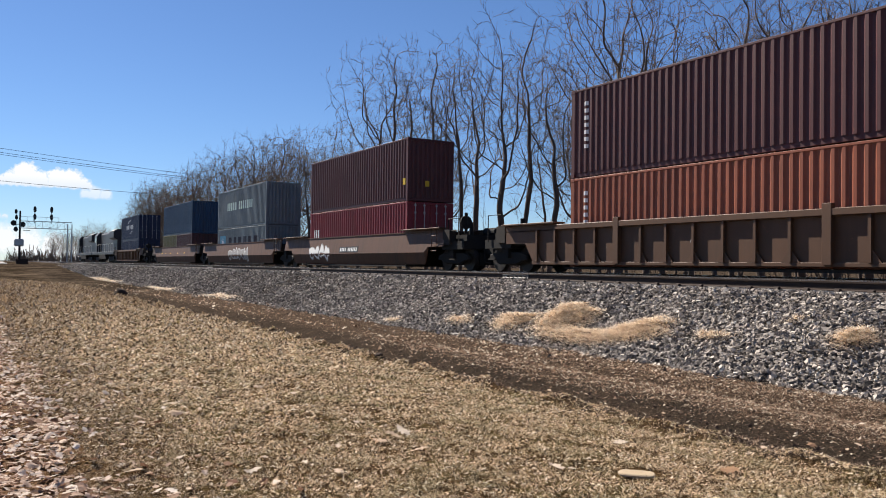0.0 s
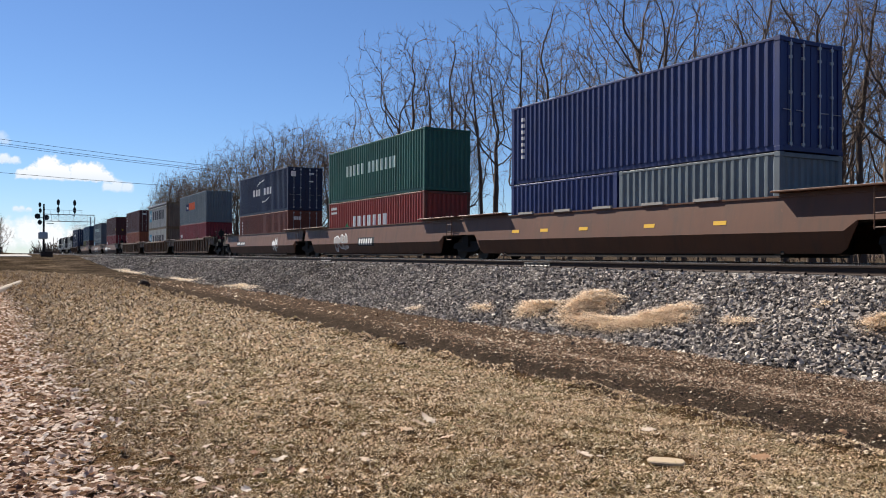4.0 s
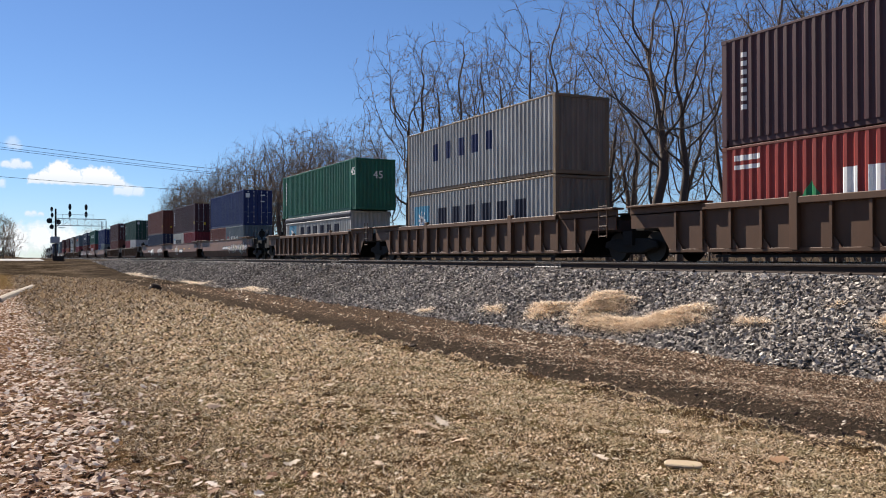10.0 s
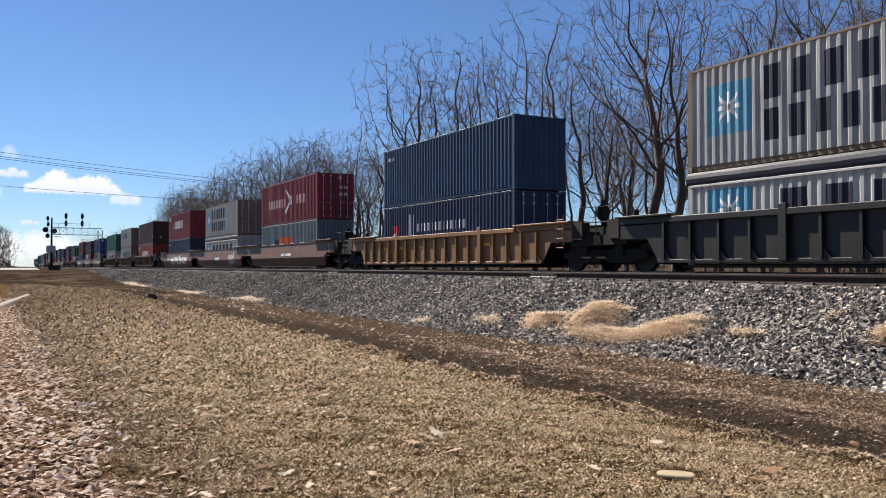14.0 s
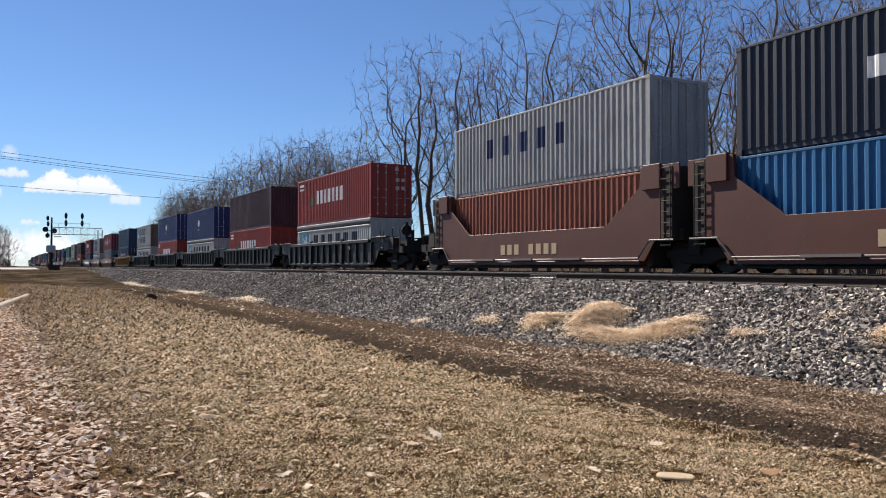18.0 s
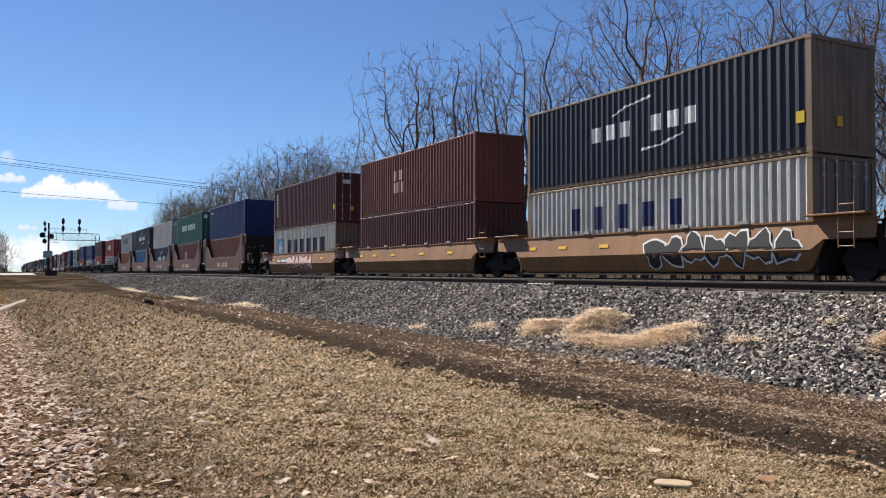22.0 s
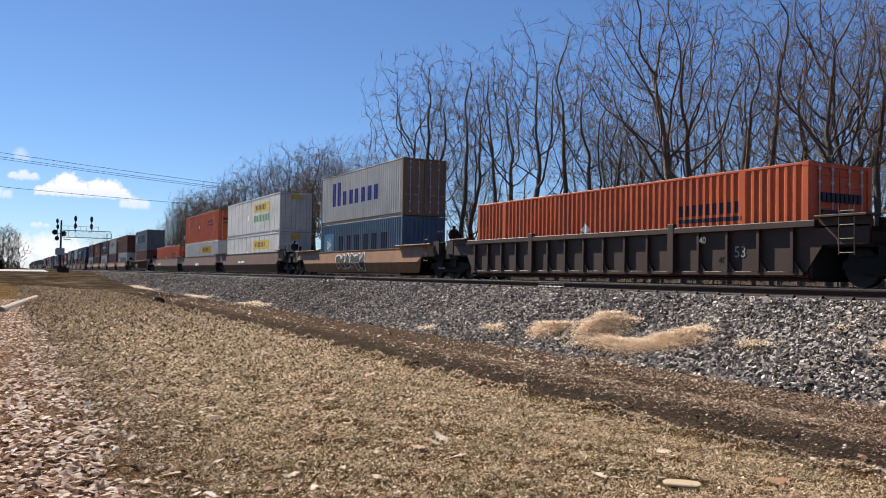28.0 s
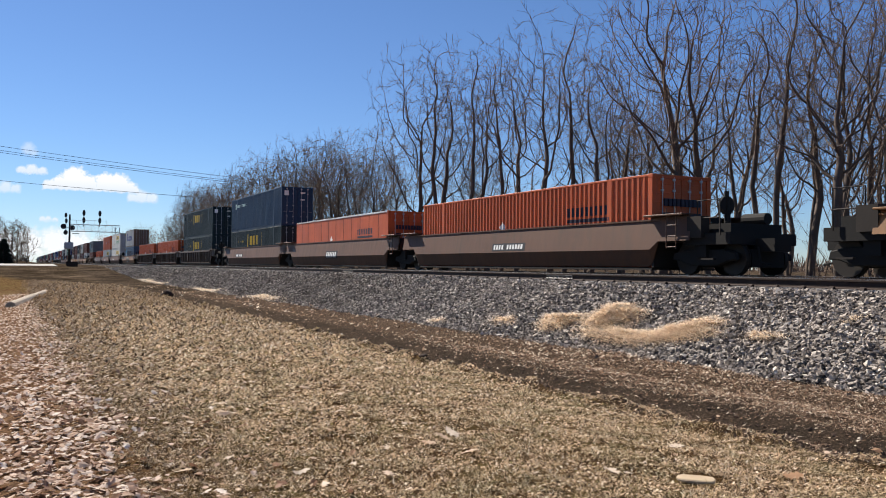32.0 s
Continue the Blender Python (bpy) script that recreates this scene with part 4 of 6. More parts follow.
def well_meshes(kind, half, wl):
    key = (kind, half, wl)
    if key in WELLS:
        return WELLS[key]
    m = {}
    top = {"S": 1.62, "Y": 1.42, "R": 1.60, "L": 1.45}[kind]
    if kind in "SY":
        m["side_sill"] = sill_mesh(half, top, 0.74, 0.22, 1.75).mesh("side_sill")
        s = Shape()
        a, b = wl - 0.1, half - 0.25
        s.prism([(-1.62, top + 0.10), (-1.62, top + 0.15), (-1.15, top + 0.15), (-1.15, top + 0.10)], "y", a, b)
        s.prism([(-1.34, top), (-1.34, top + 0.10), (-1.28, top + 0.10), (-1.28, top)], "y", a + 0.05, b)
        m["end_shelf"] = s.mesh("end_shelf", bevel=0.01)
    elif kind == "R":
        s = Shape()
        st = [(-half + 0.3, 1.0), (-half + 1.5, 1.0), (-half + 2.0, 0.30)]
        st = st + [(-y, z) for y, z in reversed(st)]
        s.prism([(y, z) for y, z in st] + [(half - 0.3, 1.45), (-half + 0.3, 1.45)], "x", -1.40, -1.37)
        m["side_plate"] = s.mesh("side_plate")
        m["top_chord"] = Shape().box(-1.54, -1.32, -wl - 0.3, wl + 0.3, top - 0.17, top).mesh("top_chord", bevel=0.015)
        m["bottom_chord"] = Shape().box(-1.47, -1.33, -half + 2.0, half - 2.0, 0.26, 0.36).mesh("bottom_chord", bevel=0.01)
        s = Shape().box(-1.51, -1.40, -0.04, 0.04, 0.36, top - 0.17)
        s.prism([(-0.26, 0.36), (0.26, 0.36), (0.05, 0.64), (-0.05, 0.64)], "x", -1.47, -1.41)
        m["rib"] = s.mesh("rib")
        m["wide_rib"] = Shape().box(-1.55, -1.40, -0.12, 0.12, 0.30, top + 0.12).mesh("wide_rib", bevel=0.01)
        s = Shape()
        a, b = wl + 0.3, half - 0.25
        s.prism([(-1.58, top + 0.04), (-1.58, top + 0.10), (-1.1, top + 0.10), (-1.1, top + 0.04)], "y", a, b)
        s.prism([(-1.40, top - 0.2), (-1.40, top + 0.04), (-1.34, top + 0.04), (-1.34, top - 0.2)], "y", a, b)
        m["end_shelf"] = s.mesh("end_shelf", bevel=0.01)
    else:
        s = Shape()
        e = half - 0.25
        s.prism([(-half + 1.7, 0.34), (half - 1.7, 0.34), (half - 1.25, 0.95), (half - 0.62, 0.95), (half - 0.62, 2.42), (e, 2.42), (e, 3.15), (wl - 0.25, 3.15), (wl - 0.3, 2.55), (wl - 1.9, top), (-wl + 1.9, top), (-wl + 0.3, 2.55), (-wl + 0.25, 3.15), (-e, 3.15), (-e, 2.42), (-half + 0.62, 2.42), (-half + 0.62, 0.95), (-half + 1.25, 0.95)], "x", -1.50, -1.44)
        m["side_plate"] = s.mesh("side_plate", bevel=0.01)
        m["bottom_chord"] = Shape().box(-1.53, -1.40, -half + 1.9, half - 1.9, 0.24, 0.36).mesh("bottom_chord", bevel=0.01)
        s = Shape().path([(-1.58, -half + 0.4, 0.95), (-1.58, -half + 1.4, 0.95), (-1.58, -half + 1.9, 0.42), (-1.58, half - 1.9, 0.42), (-1.58, half - 1.4, 0.95), (-1.58, half - 0.4, 0.95)], 0.03, 6)
        m["brake_pipe"] = s.mesh("brake_pipe")
        s = Shape()
        for k in (-3.2, -0.4, 2.2):
            s.box(-1.66, -1.50, k, k + 1.6, 0.40, 0.47)
        m["step_plate"] = s.mesh("step_plate")
        m["end_box"] = Shape().box(-1.58, -1.2, wl - 0.1, wl + 0.65, 2.45, 3.2).mesh("end_box", bevel=0.02)
        m["end_post"] = Shape().box(-1.52, 1.52, half - 0.9, half - 0.5, 1.0, 3.1).mesh("end_post", bevel=0.03)
    s = Shape().box(-1.25, 1.25, wl + 0.15, half - 0.35, 0.95, 1.30)
    s.box(-0.35, 0.35, half - 1.6, half - 0.02, 0.75, 1.05)
    s.tube((0.7, wl + 0.6, 1.30), (0.7, wl + 0.6, 1.75), 0.16, 0.16, 12)
    s.box(-0.9, -0.4, wl + 0.4, wl + 0.9, 1.30, 1.62)
    m["end_platform"] = s.mesh("end_platform")
    s = Shape().box(-1.34, 1.34, -wl, wl, 0.12, 0.19)
    for k in (-0.7, 0.7):
        s.box(k - 0.08, k + 0.08, -wl, wl, 0.19, 0.21)
    m["well_floor"] = s.mesh("well_floor")
    m["bulkhead"] = Shape().box(-1.36, 1.36, wl + 0.02, wl + 0.12, 0.2, top - 0.1).mesh("bulkhead")
    m["ladder"] = ladder_mesh(0.75, 1.95 if kind != "L" else 3.1).mesh("ladder")
    m["hose"] = Shape().path([(-0.5, half - 0.25, 1.0), (-0.55, half + 0.1, 0.72), (-0.5, half + 0.45, 0.6)], 0.035, 6).mesh("air_hose", BLACK)
    for me in m.values():
        if not me.materials[0]:
            me.materials[0] = BROWN
    WELLS[key] = m
    return m


MIRROR_X, MIRROR_Y = Matrix.Diagonal((-1, 1, 1, 1)), Matrix.Diagonal((1, -1, 1, 1))
WORDS = {"ttx": ("white", -0.9, 0.9, 0.66, 0.98, 6), "sea": ("tan", -1.9, 1.9, 0.62, 1.0, 8)}


def sill_patch(y0, y1, z0, z1, kind):
    """A thin painted panel on the near side of a well car."""
    x = (lambda z: float(np.interp(z, [0.22, 0.74, 1.62], [-1.34, -1.50, -1.36])) - 0.005) if kind in "SY" else ((lambda z: -1.405) if kind == "R" else (lambda z: -1.505))
    s = Shape()
    cuts = [z0, 0.74, z1] if z0 < 0.74 < z1 and kind in "SY" else [z0, z1]
    for a, b in zip(cuts, cuts[1:]):
        s.quad((x(a), y0, a), (x(a), y1, a), (x(b), y1, b), (x(b), y0, b))
        s.quad((x(a) + 0.004, y0, a), (x(a) + 0.004, y1, a), (x(b) + 0.004, y1, b), (x(b) + 0.004, y0, b))
    return s


def well_car(kind, half, wl, mat, first, last, marks, label):
    m = well_meshes(kind, half, wl)
    car = tagged(new("well_car"), label, "railway car", "well cars of the train")
    for name in ("side_sill", "side_plate", "top_chord", "bottom_chord", "brake_pipe", "step_plate"):
        if name in m:
            shade = JOINT if name in ("step_plate", "brake_pipe") else mat
            part(name, m[name], car, shade)
            part(name, m[name], car, shade, at=MIRROR_X)
    if kind == "R":
        n = int((2 * half - 4.6) / 0.98)
        for i in range(n + 1):
            y = -(half - 2.3) + (2 * half - 4.6) * i / n
            wide = i in (4, n - 4)
            part("wide_rib" if wide else "rib", m["wide_rib" if wide else "rib"], car, mat, at=pose(0, y, 0))
    for f in (Matrix.Identity(4), MIRROR_Y):
        for name in ("end_shelf", "end_box"):
            if name in m:
                part(name, m[name], car, mat, at=f)
                part(name, m[name], car, mat, at=f @ MIRROR_X)
        if "end_post" in m:
            part("end_post", m["end_post"], car, DARKSTEEL, at=f)
        part("end_platform", m["end_platform"], car, DARKSTEEL, at=f)
        part("bulkhead", m["bulkhead"], car, DARKSTEEL, at=f)
    part("well_floor", m["well_floor"], car, DARKSTEEL)
    part("ladder", m["ladder"], car, DARKSTEEL if kind == "L" else mat, at=pose(-1.56, -half + 0.75, 0))
    if kind == "L":
        part("ladder", m["ladder"], car, DARKSTEEL, at=pose(-1.56, half - 0.75, 0))
    if not COUPLER:
        COUPLER.update(coupler_meshes(1.9))
    if last:
        add_bogie(car, -half - 0.05)
        for name, me in COUPLER.items():
            part(name, me, car, at=pose(0, -half, 0) @ MIRROR_Y)
    else:
        add_bogie(car, -half)
    if first:
        add_bogie(car, half + 0.05)
        for name, me in COUPLER.items():
            if name != "hand_brake":
                part(name, me, car, at=pose(0, half, 0))
    for k in marks.split():
        if k in WORDS:
            c, a, b, z0, z1, n = WORDS[k]
            if k == "ttx":
                part("stencil_panel", sill_patch(a - 0.15, b + 0.15, z0 - 0.07, z1 + 0.07, kind).mesh("stencil_panel", BLACKMARK), car)
            w = (b - a) / n
            for i in range(n):
                if k == "sea" and i == 3:
                    continue
                part("stencil", sill_patch(-(a + w * i), -(a + w * (i + 0.62)), z0, z1, kind).mesh("stencil", TANMARK if c == "tan" else WHITEMARK), car, at=pose(-0.004, 0, 0))
        elif k.startswith("num"):
            y0 = float(k[3:])
            part("stencil_panel", sill_patch(y0 + 0.12, y0 - 2.3, 0.80, 1.10, kind).mesh("stencil_panel", BLACKMARK), car)
            for i in range(11):
                if i != 4:
                    part("stencil", sill_patch(y0 - 0.2 * i, y0 - 0.2 * i - 0.13, 0.86, 1.04, kind).mesh("stencil", WHITEMARK), car, at=pose(-0.004, 0, 0))
        elif k == "dash":
            for y in (-4.6, -1.9, 1.2, 3.4, 5.2):
                part("reflector_strip", sill_patch(y, y + 0.45, 0.98, 1.09, kind).mesh("reflector_strip", YELLOWMARK), car, label="yellow reflective strip")
        elif k == "blocks":
            z = m["side_sill"].vertices[0].co.z
            for y in (-4.3, -2.2, 0.1, 2.2, 4.4):
                part("edge_guard", Shape().box(-1.43, -1.34, y, y + (0.9 if kind == "S" else 0.3), z + 0.03, z + 0.11).mesh("edge_guard", CONCRETE), car, label="pale wooden edge guard")
        elif k.startswith("tag"):
            graffiti(car, kind, float(k[3:].split("/")[0]), float(k.split("/")[1]), k.split("/")[2])
        elif k == "fig53":
            part("figures", text_mesh("53", 0.42, GREYPATCH), car, at=pose(-1.408, -half + 4.0, 0.86) @ FACING)
        elif k == "figA":
            part("figures", text_mesh("A", 0.26, GREYPATCH), car, at=pose(-1.408, 0.6, 0.98) @ FACING)
        elif k == "fig40":
            part("figures", text_mesh("40", 0.26, GREYPATCH), car, at=pose(-1.556, -half + 5.2, 1.2) @ FACING)
    return car


def graffiti(car, kind, y0, width, tone):
    """Overlapping sprayed blobs with pale outlines; no letters."""
    random.seed(int(abs(y0) * 100) + len(tone))
    fill = {"white": (WHITEMARK, BLACKMARK), "black": (BLACKMARK, WHITEMARK), "pink": (LOGO["rose"], BLACKMARK), "grey": (GREYPATCH, WHITEMARK), "pale": (WHITEMARK, GREYPATCH), "wild": (GREYPATCH, BLACKMARK)}[tone]
    n = max(3, int(width / 0.75))
    for i in range(n):
        cy, cz = y0 - width * (i + 0.5) / n, 0.82 + random.uniform(-0.06, 0.08)
        ry, rz = width / n * 0.56, random.uniform(0.36, 0.50)
        layers = [(1.0, fill[1]), (0.86, fill[0])]
        if tone == "wild":
            layers += [(0.62, (TANMARK, PURPLE, LIME)[i % 3]), (0.42, WHITEMARK), (0.30, BLACKMARK)]
        for j, (k, mat) in enumerate(layers):
            s = Shape()
            pts = []
            for a in range(14):
                q = 2 * math.pi * a / 14
                wob = 1 + 0.22 * math.sin(q * 3 + i * 1.7) + 0.12 * math.sin(q * 5 + i)
                pts.append((cy + math.cos(q) * ry * k * wob, min(1.36 if kind == "Y" else 1.56, max(0.28, cz + math.sin(q) * rz * k * wob))))
            x = lambda z: float(np.interp(z, [0.22, 0.74, 1.62], [-1.34, -1.50, -1.36])) - 0.006 - 0.004 * j - 0.001 * (i % 3)
            c = (x(cz) , cy, cz)
            for a, b in zip(pts, pts[1:] + pts[:1]):
                s.quad(c, (x(a[1]), *a), (x(b[1]), *b), c)
            me = bpy.data.meshes.new("sprayed_tag")
            me.from_pydata(s.v, [], [q[:3] for q in s.f])
            me.materials.append(mat)
            part("sprayed_tag", me, car)


# ---- bare trees ----
BARK = plain("grey_brown_bark", (0.125, 0.094, 0.074), 0.9, grain=14, vary=0.4, bump=0.6)
TWIG = plain("thin_brown_twigs", (0.145, 0.098, 0.070), 0.9, grain=6, vary=0.3, bump=0)


def limb(segs, p, d, length, r0, r1, bends, wander, up):
    """A bent, tapering limb; returns its points and directions."""
    pts = [(p.copy(), d.copy(), r0)]
    for i in range(bends):
        d = (d + Vector((random.gauss(0, wander), random.gauss(0, wander), random.gauss(0, wander) + up))).normalized()
        q = p + d * (length / bends)
        a, b = r0 + (r1 - r0) * i / bends, r0 + (r1 - r0) * (i + 1) / bends
        segs.append((p, q, a, b))
        p = q
        pts.append((p.copy(), d.copy(), b))
    return pts


def tubes_mesh(name, segs, sides, mat):
    n = len(segs)
    a = np.array([s[0] for s in segs])
    b = np.array([s[1] for s in segs])
    r0 = np.array([s[2] for s in segs])
    r1 = np.array([s[3] for s in segs])
    d = b - a
    d /= np.linalg.norm(d, axis=1)[:, None] + 1e-9
    ref = np.where(np.abs(d[:, 2:3]) > 0.9, np.array([[1.0, 0, 0]]), np.array([[0, 0, 1.0]]))
    u = np.cross(d, ref)
    u /= np.linalg.norm(u, axis=1)[:, None]
    w = np.cross(d, u)
    ang = 2 * np.pi * np.arange(sides) / sides
    ring = np.cos(ang)[None, :, None] * u[:, None] + np.sin(ang)[None, :, None] * w[:, None]
    v = np.concatenate([a[:, None] - d[:, None] * r0[:, None, None] * 0.3 + ring * r0[:, None, None], b[:, None] + ring * r1[:, None, None]], 1)
    i = np.arange(sides)
    f = np.stack([i, (i + 1) % sides, sides + (i + 1) % sides, sides + i], 1)[None] + (np.arange(n) * 2 * sides)[:, None, None]
    return arrays_mesh(name, v.reshape(-1, 3), f.reshape(-1, 4), mat, True)


def grow_tree(seed, height, r, fork, wide, step, reach, lean=0.0, stout=1.0, full=1.0):
    """Trunk and limbs, and a crown of twigs, of a leafless tree: limbs grow step by step towards free room inside an uneven oval crown."""
    g = np.random.default_rng(seed)
    base, mid, tall = height * fork, height * (0.5 + fork * 0.5), height * (0.5 - fork * 0.5)
    n = int(430 * full * (height * wide / 4.0) ** 2 * tall / 5.0 * (0.30 / step) ** 2)
    u = g.normal(size=(n, 3))
    u /= np.linalg.norm(u, axis=1)[:, None]
    rad = g.random(n) ** 0.40
    lump = 1 + 0.16 * np.sin(3 * np.arctan2(u[:, 1], u[:, 0]) + seed) + 0.10 * np.sin(5 * u[:, 2] + 2 * seed)
    room = u * (rad * lump)[:, None] * np.array([height * wide, height * wide, tall * 1.04]) + np.array([0, 0, mid])
    room[:, :2] *= (0.55 + 0.45 * np.clip((room[:, 2] - base) / (tall * 0.9), 0, 1))[:, None]
    room[:, 0] += lean * (room[:, 2] - base)
    room = room[room[:, 2] > base * 0.92]
    pos, par = [np.array([0.0, 0.0, -0.4])], [-1]
    d = np.array([lean * 0.4, 0.0, 1.0])
    while pos[-1][2] < base:
        d = d + g.normal(0, 0.035, 3) * np.array([1, 1, 0])
        d /= np.linalg.norm(d)
        par.append(len(pos) - 1)
        pos.append(pos[-1] + d * step * 1.6)
    best, near = np.full(len(room), 1e9), np.zeros(len(room), int)
    fresh = list(range(len(pos)))
    made = set()
    for turn in range(140):
        fp = np.array([pos[i] for i in fresh])
        dist = np.linalg.norm(room[:, None] - fp[None], axis=2)
        k = dist.argmin(1)
        dk = dist[np.arange(len(room)), k]
        closer = dk < best
        best[closer], near[closer] = dk[closer], np.array(fresh)[k[closer]]
        keep = best > step * 1.35
        room, best, near = room[keep], best[keep], near[keep]
        if not len(room):
            break
        pull = best < (reach if turn > 8 else reach * 3)
        if not pull.any():
            break
        at = near[pull]
        way = room[pull] - np.array(pos)[at]
        way /= np.linalg.norm(way, axis=1)[:, None]
        total = np.zeros((len(pos), 3))
        np.add.at(total, at, way)
        fresh = []
        for i in np.unique(at):
            w = total[i] / (np.linalg.norm(total[i]) + 1e-9) + np.array([0, 0, 0.12]) + g.normal(0, 0.10, 3)
            if par[i] >= 0:
                w = w + 0.55 * (pos[i] - pos[par[i]]) / (np.linalg.norm(pos[i] - pos[par[i]]) + 1e-9)
            q = pos[i] + w / np.linalg.norm(w) * step
            key = (i, *np.round(q / (step * 0.6)).astype(int))
            if key in made:
                continue
            made.add(key)
            fresh.append(len(pos))
            pos.append(q)
            par.append(i)
        if not fresh or len(pos) > 5200:
            break
    pos, par = np.array(pos), np.array(par)
    tips = np.ones(len(pos))
    tips[np.unique(par[par >= 0])] = 0
    ends = tips.copy()
    for i in range(len(pos) - 1, 0, -1):
        tips[par[i]] += tips[i]
    tip = 0.0102
    power = math.log(tips[0]) / math.log(r / tip)
    rr = tip * tips ** (1 / power)
    rr *= 1 + 0.35 * np.exp(-np.clip(pos[:, 2], 0, None) / 0.5) * (rr > r * 0.6)
    thick, thin = [], []
    for i in range(1, len(pos)):
        (thick if rr[i] > 0.034 else thin).append((pos[par[i]], pos[i], min(rr[par[i]], rr[i] * 1.25), rr[i]))
    for i in range(1, len(pos)):
        if tips[i] > 7 or pos[i, 2] < base:
            continue
        d = (pos[i] - pos[par[i]]) / step
        for _ in range(3 if ends[i] else 1):
            a = d + g.normal(0, 0.65, 3) + np.array([0, 0, 0.16])
            a /= np.linalg.norm(a)
            q = pos[i] + a * step * g.uniform(0.7, 1.5)
            b = a + g.normal(0, 0.32, 3) + np.array([0, 0, 0.18])
            e = q + b / np.linalg.norm(b) * step * g.uniform(0.6, 1.4)
            thin += [(pos[i], q, 0.0098, 0.0076), (q, e, 0.0076, 0.0048)]
    thin = [(a, b, p * stout, q * stout) for a, b, p, q in thin]
    return tubes_mesh("trunk", thick, 6, BARK), tubes_mesh("crown", thin, 3, TWIG)


def tree(name, meshes, label, group):
    t = tagged(new(name), label, "tree", group)
    part("trunk", meshes[0], t)
    part("crown", meshes[1], t)
    return t


# height, trunk radius, share of bare trunk, crown width, lean
tall_kinds = [grow_tree(11 + i, h, rr, fk, wd, 0.29, 2.2, ln) for i, (h, rr, fk, wd, ln) in enumerate(
    ((17, 0.24, 0.30, 0.26, 0.0), (16, 0.15, 0.36, 0.15, 0.05), (16.5, 0.18, 0.30, 0.19, -0.06), (16.5, 0.22, 0.26, 0.24, -0.16), (15, 0.13, 0.42, 0.13, 0.03), (16, 0.19, 0.24, 0.20, 0.08)))]
far_kinds = [grow_tree(51 + i, h, 0.19, fk, wd, 0.36, 2.6, 0.0, 1.15) for i, (h, fk, wd) in enumerate(((15, 0.20, 0.25), (14.5, 0.26, 0.20), (15.5, 0.18, 0.22)))]
WOODS = "bare trees of the wood beside the track"
# the trees along the edge of the wood: x, y, kind, height, turn
edge_trees = ((27.0, 56.0, 3, 16.6, 35), (27.0, 53.1, 4, 17.5, 140), (28.0, 53.6, 2, 17.6, 250), (27.5, 49.9, 1, 16.5, 10), (29.0, 49.6, 5, 16.1, 70), (28.0, 46.4, 4, 15.2, 200),
              (27.0, 42.8, 2, 15.4, 310), (27.0, 39.2, 5, 16.4, 95), (28.5, 40.0, 1, 16.2, 33), (28.0, 36.7, 2, 14.4, 5), (33.0, 40.7, 5, 12.6, 160), (27.0, 30.1, 0, 16.6, 280), (28.0, 29.2, 2, 16.0, 64),
              (33.0, 32.8, 5, 14.2, 15), (36.0, 34.0, 3, 14.4, 120), (31.0, 27.6, 1, 13.4, 222), (27.5, 23.5, 1, 13.4, 300), (29.0, 23.4, 2, 13.2, 45), (26.5, 20.2, 0, 13.0, 190), (28.0, 20.6, 5, 12.8, 80),
              (28.0, 19.0, 4, 13.0, 20), (27.0, 17.2, 2, 12.8, 230), (28.0, 15.6, 5, 12.6, 130), (27.0, 13.4, 0, 13.0, 60), (29.0, 10.5, 3, 13.0, 10))
for x, y, k, tall, turn in edge_trees:
    t = tree("tree", tall_kinds[k], "tall leafless tree with thin grey-brown branches at the wood's edge", WOODS)
    t.matrix_basis = pose(x, y, float(ground_z(x, y)), 0, 0, turn) @ Matrix.Scale(tall / (17, 16, 16.5, 16.5, 15, 16)[k], 4)
random.seed(3)
for i in range(46):
    x, y = (random.uniform(30.5, 58), random.uniform(0, 38)) if i < 36 else (random.uniform(31, 48), random.uniform(38, 58))
    k = random.randrange(6)
    t = tree("tree", tall_kinds[k], "leafless grey-brown tree deep in the wood", WOODS)
    t.matrix_basis = pose(x, y, float(ground_z(x, y)), random.uniform(-3, 3), random.uniform(-3, 3), random.uniform(0, 360)) @ Matrix.Scale(random.uniform(0.68, 0.92), 4)
for i in range(130):
    y = 71.5 + 2.1 * i if i < 44 else 74 + 330 * random.random() ** 1.2
    x = random.uniform(26.3, 28.5) if i < 44 else random.uniform(27, 44)
    t = tree("tree", far_kinds[random.randrange(3)], "leafless tree in the distant row along the track", WOODS)
    t.matrix_basis = pose(x, y, float(ground_z(x, y)), random.uniform(-3, 3), random.uniform(-3, 3), random.uniform(0, 360)) @ Matrix.Scale(random.uniform(0.84, 1.04) * (0.94 if y < 74 else 1.0) * (0.88 if y > 180 else 1.0), 4)

# thin saplings and brush between the trunks
segs = []
random.seed(9)
for i in range(380):
    x, y = (random.uniform(25.2, 50), random.uniform(0, 34)) if i < 240 else (random.uniform(26, 55), random.uniform(34, 170)) 
    p = Vector((x, y, float(ground_z(x, y)) - 0.1))
    h = random.uniform(1.0, 4.5) if random.random() < 0.7 else random.uniform(4, 9)
    st = limb(segs, p, Vector((random.gauss(0, 0.12), random.gauss(0, 0.12), 1)).normalized(), h, 0.012 + h * 0.004, 0.006, 5, 0.12, 0.03)
    for q, e, r2 in st[1:]:
        for _ in range(2):
            a = random.uniform(0, 6.28)
            limb(segs, q, (e + Vector((math.cos(a), math.sin(a), 0.3)) * 0.8).normalized(), h * random.uniform(0.1, 0.28), r2 * 0.6, 0.005, 2, 0.2, 0.05)
tagged(new("brush", tubes_mesh("brush", segs, 3, TWIG)), "tangled leafless saplings and brush under the trees", "brush", kind="stuff")

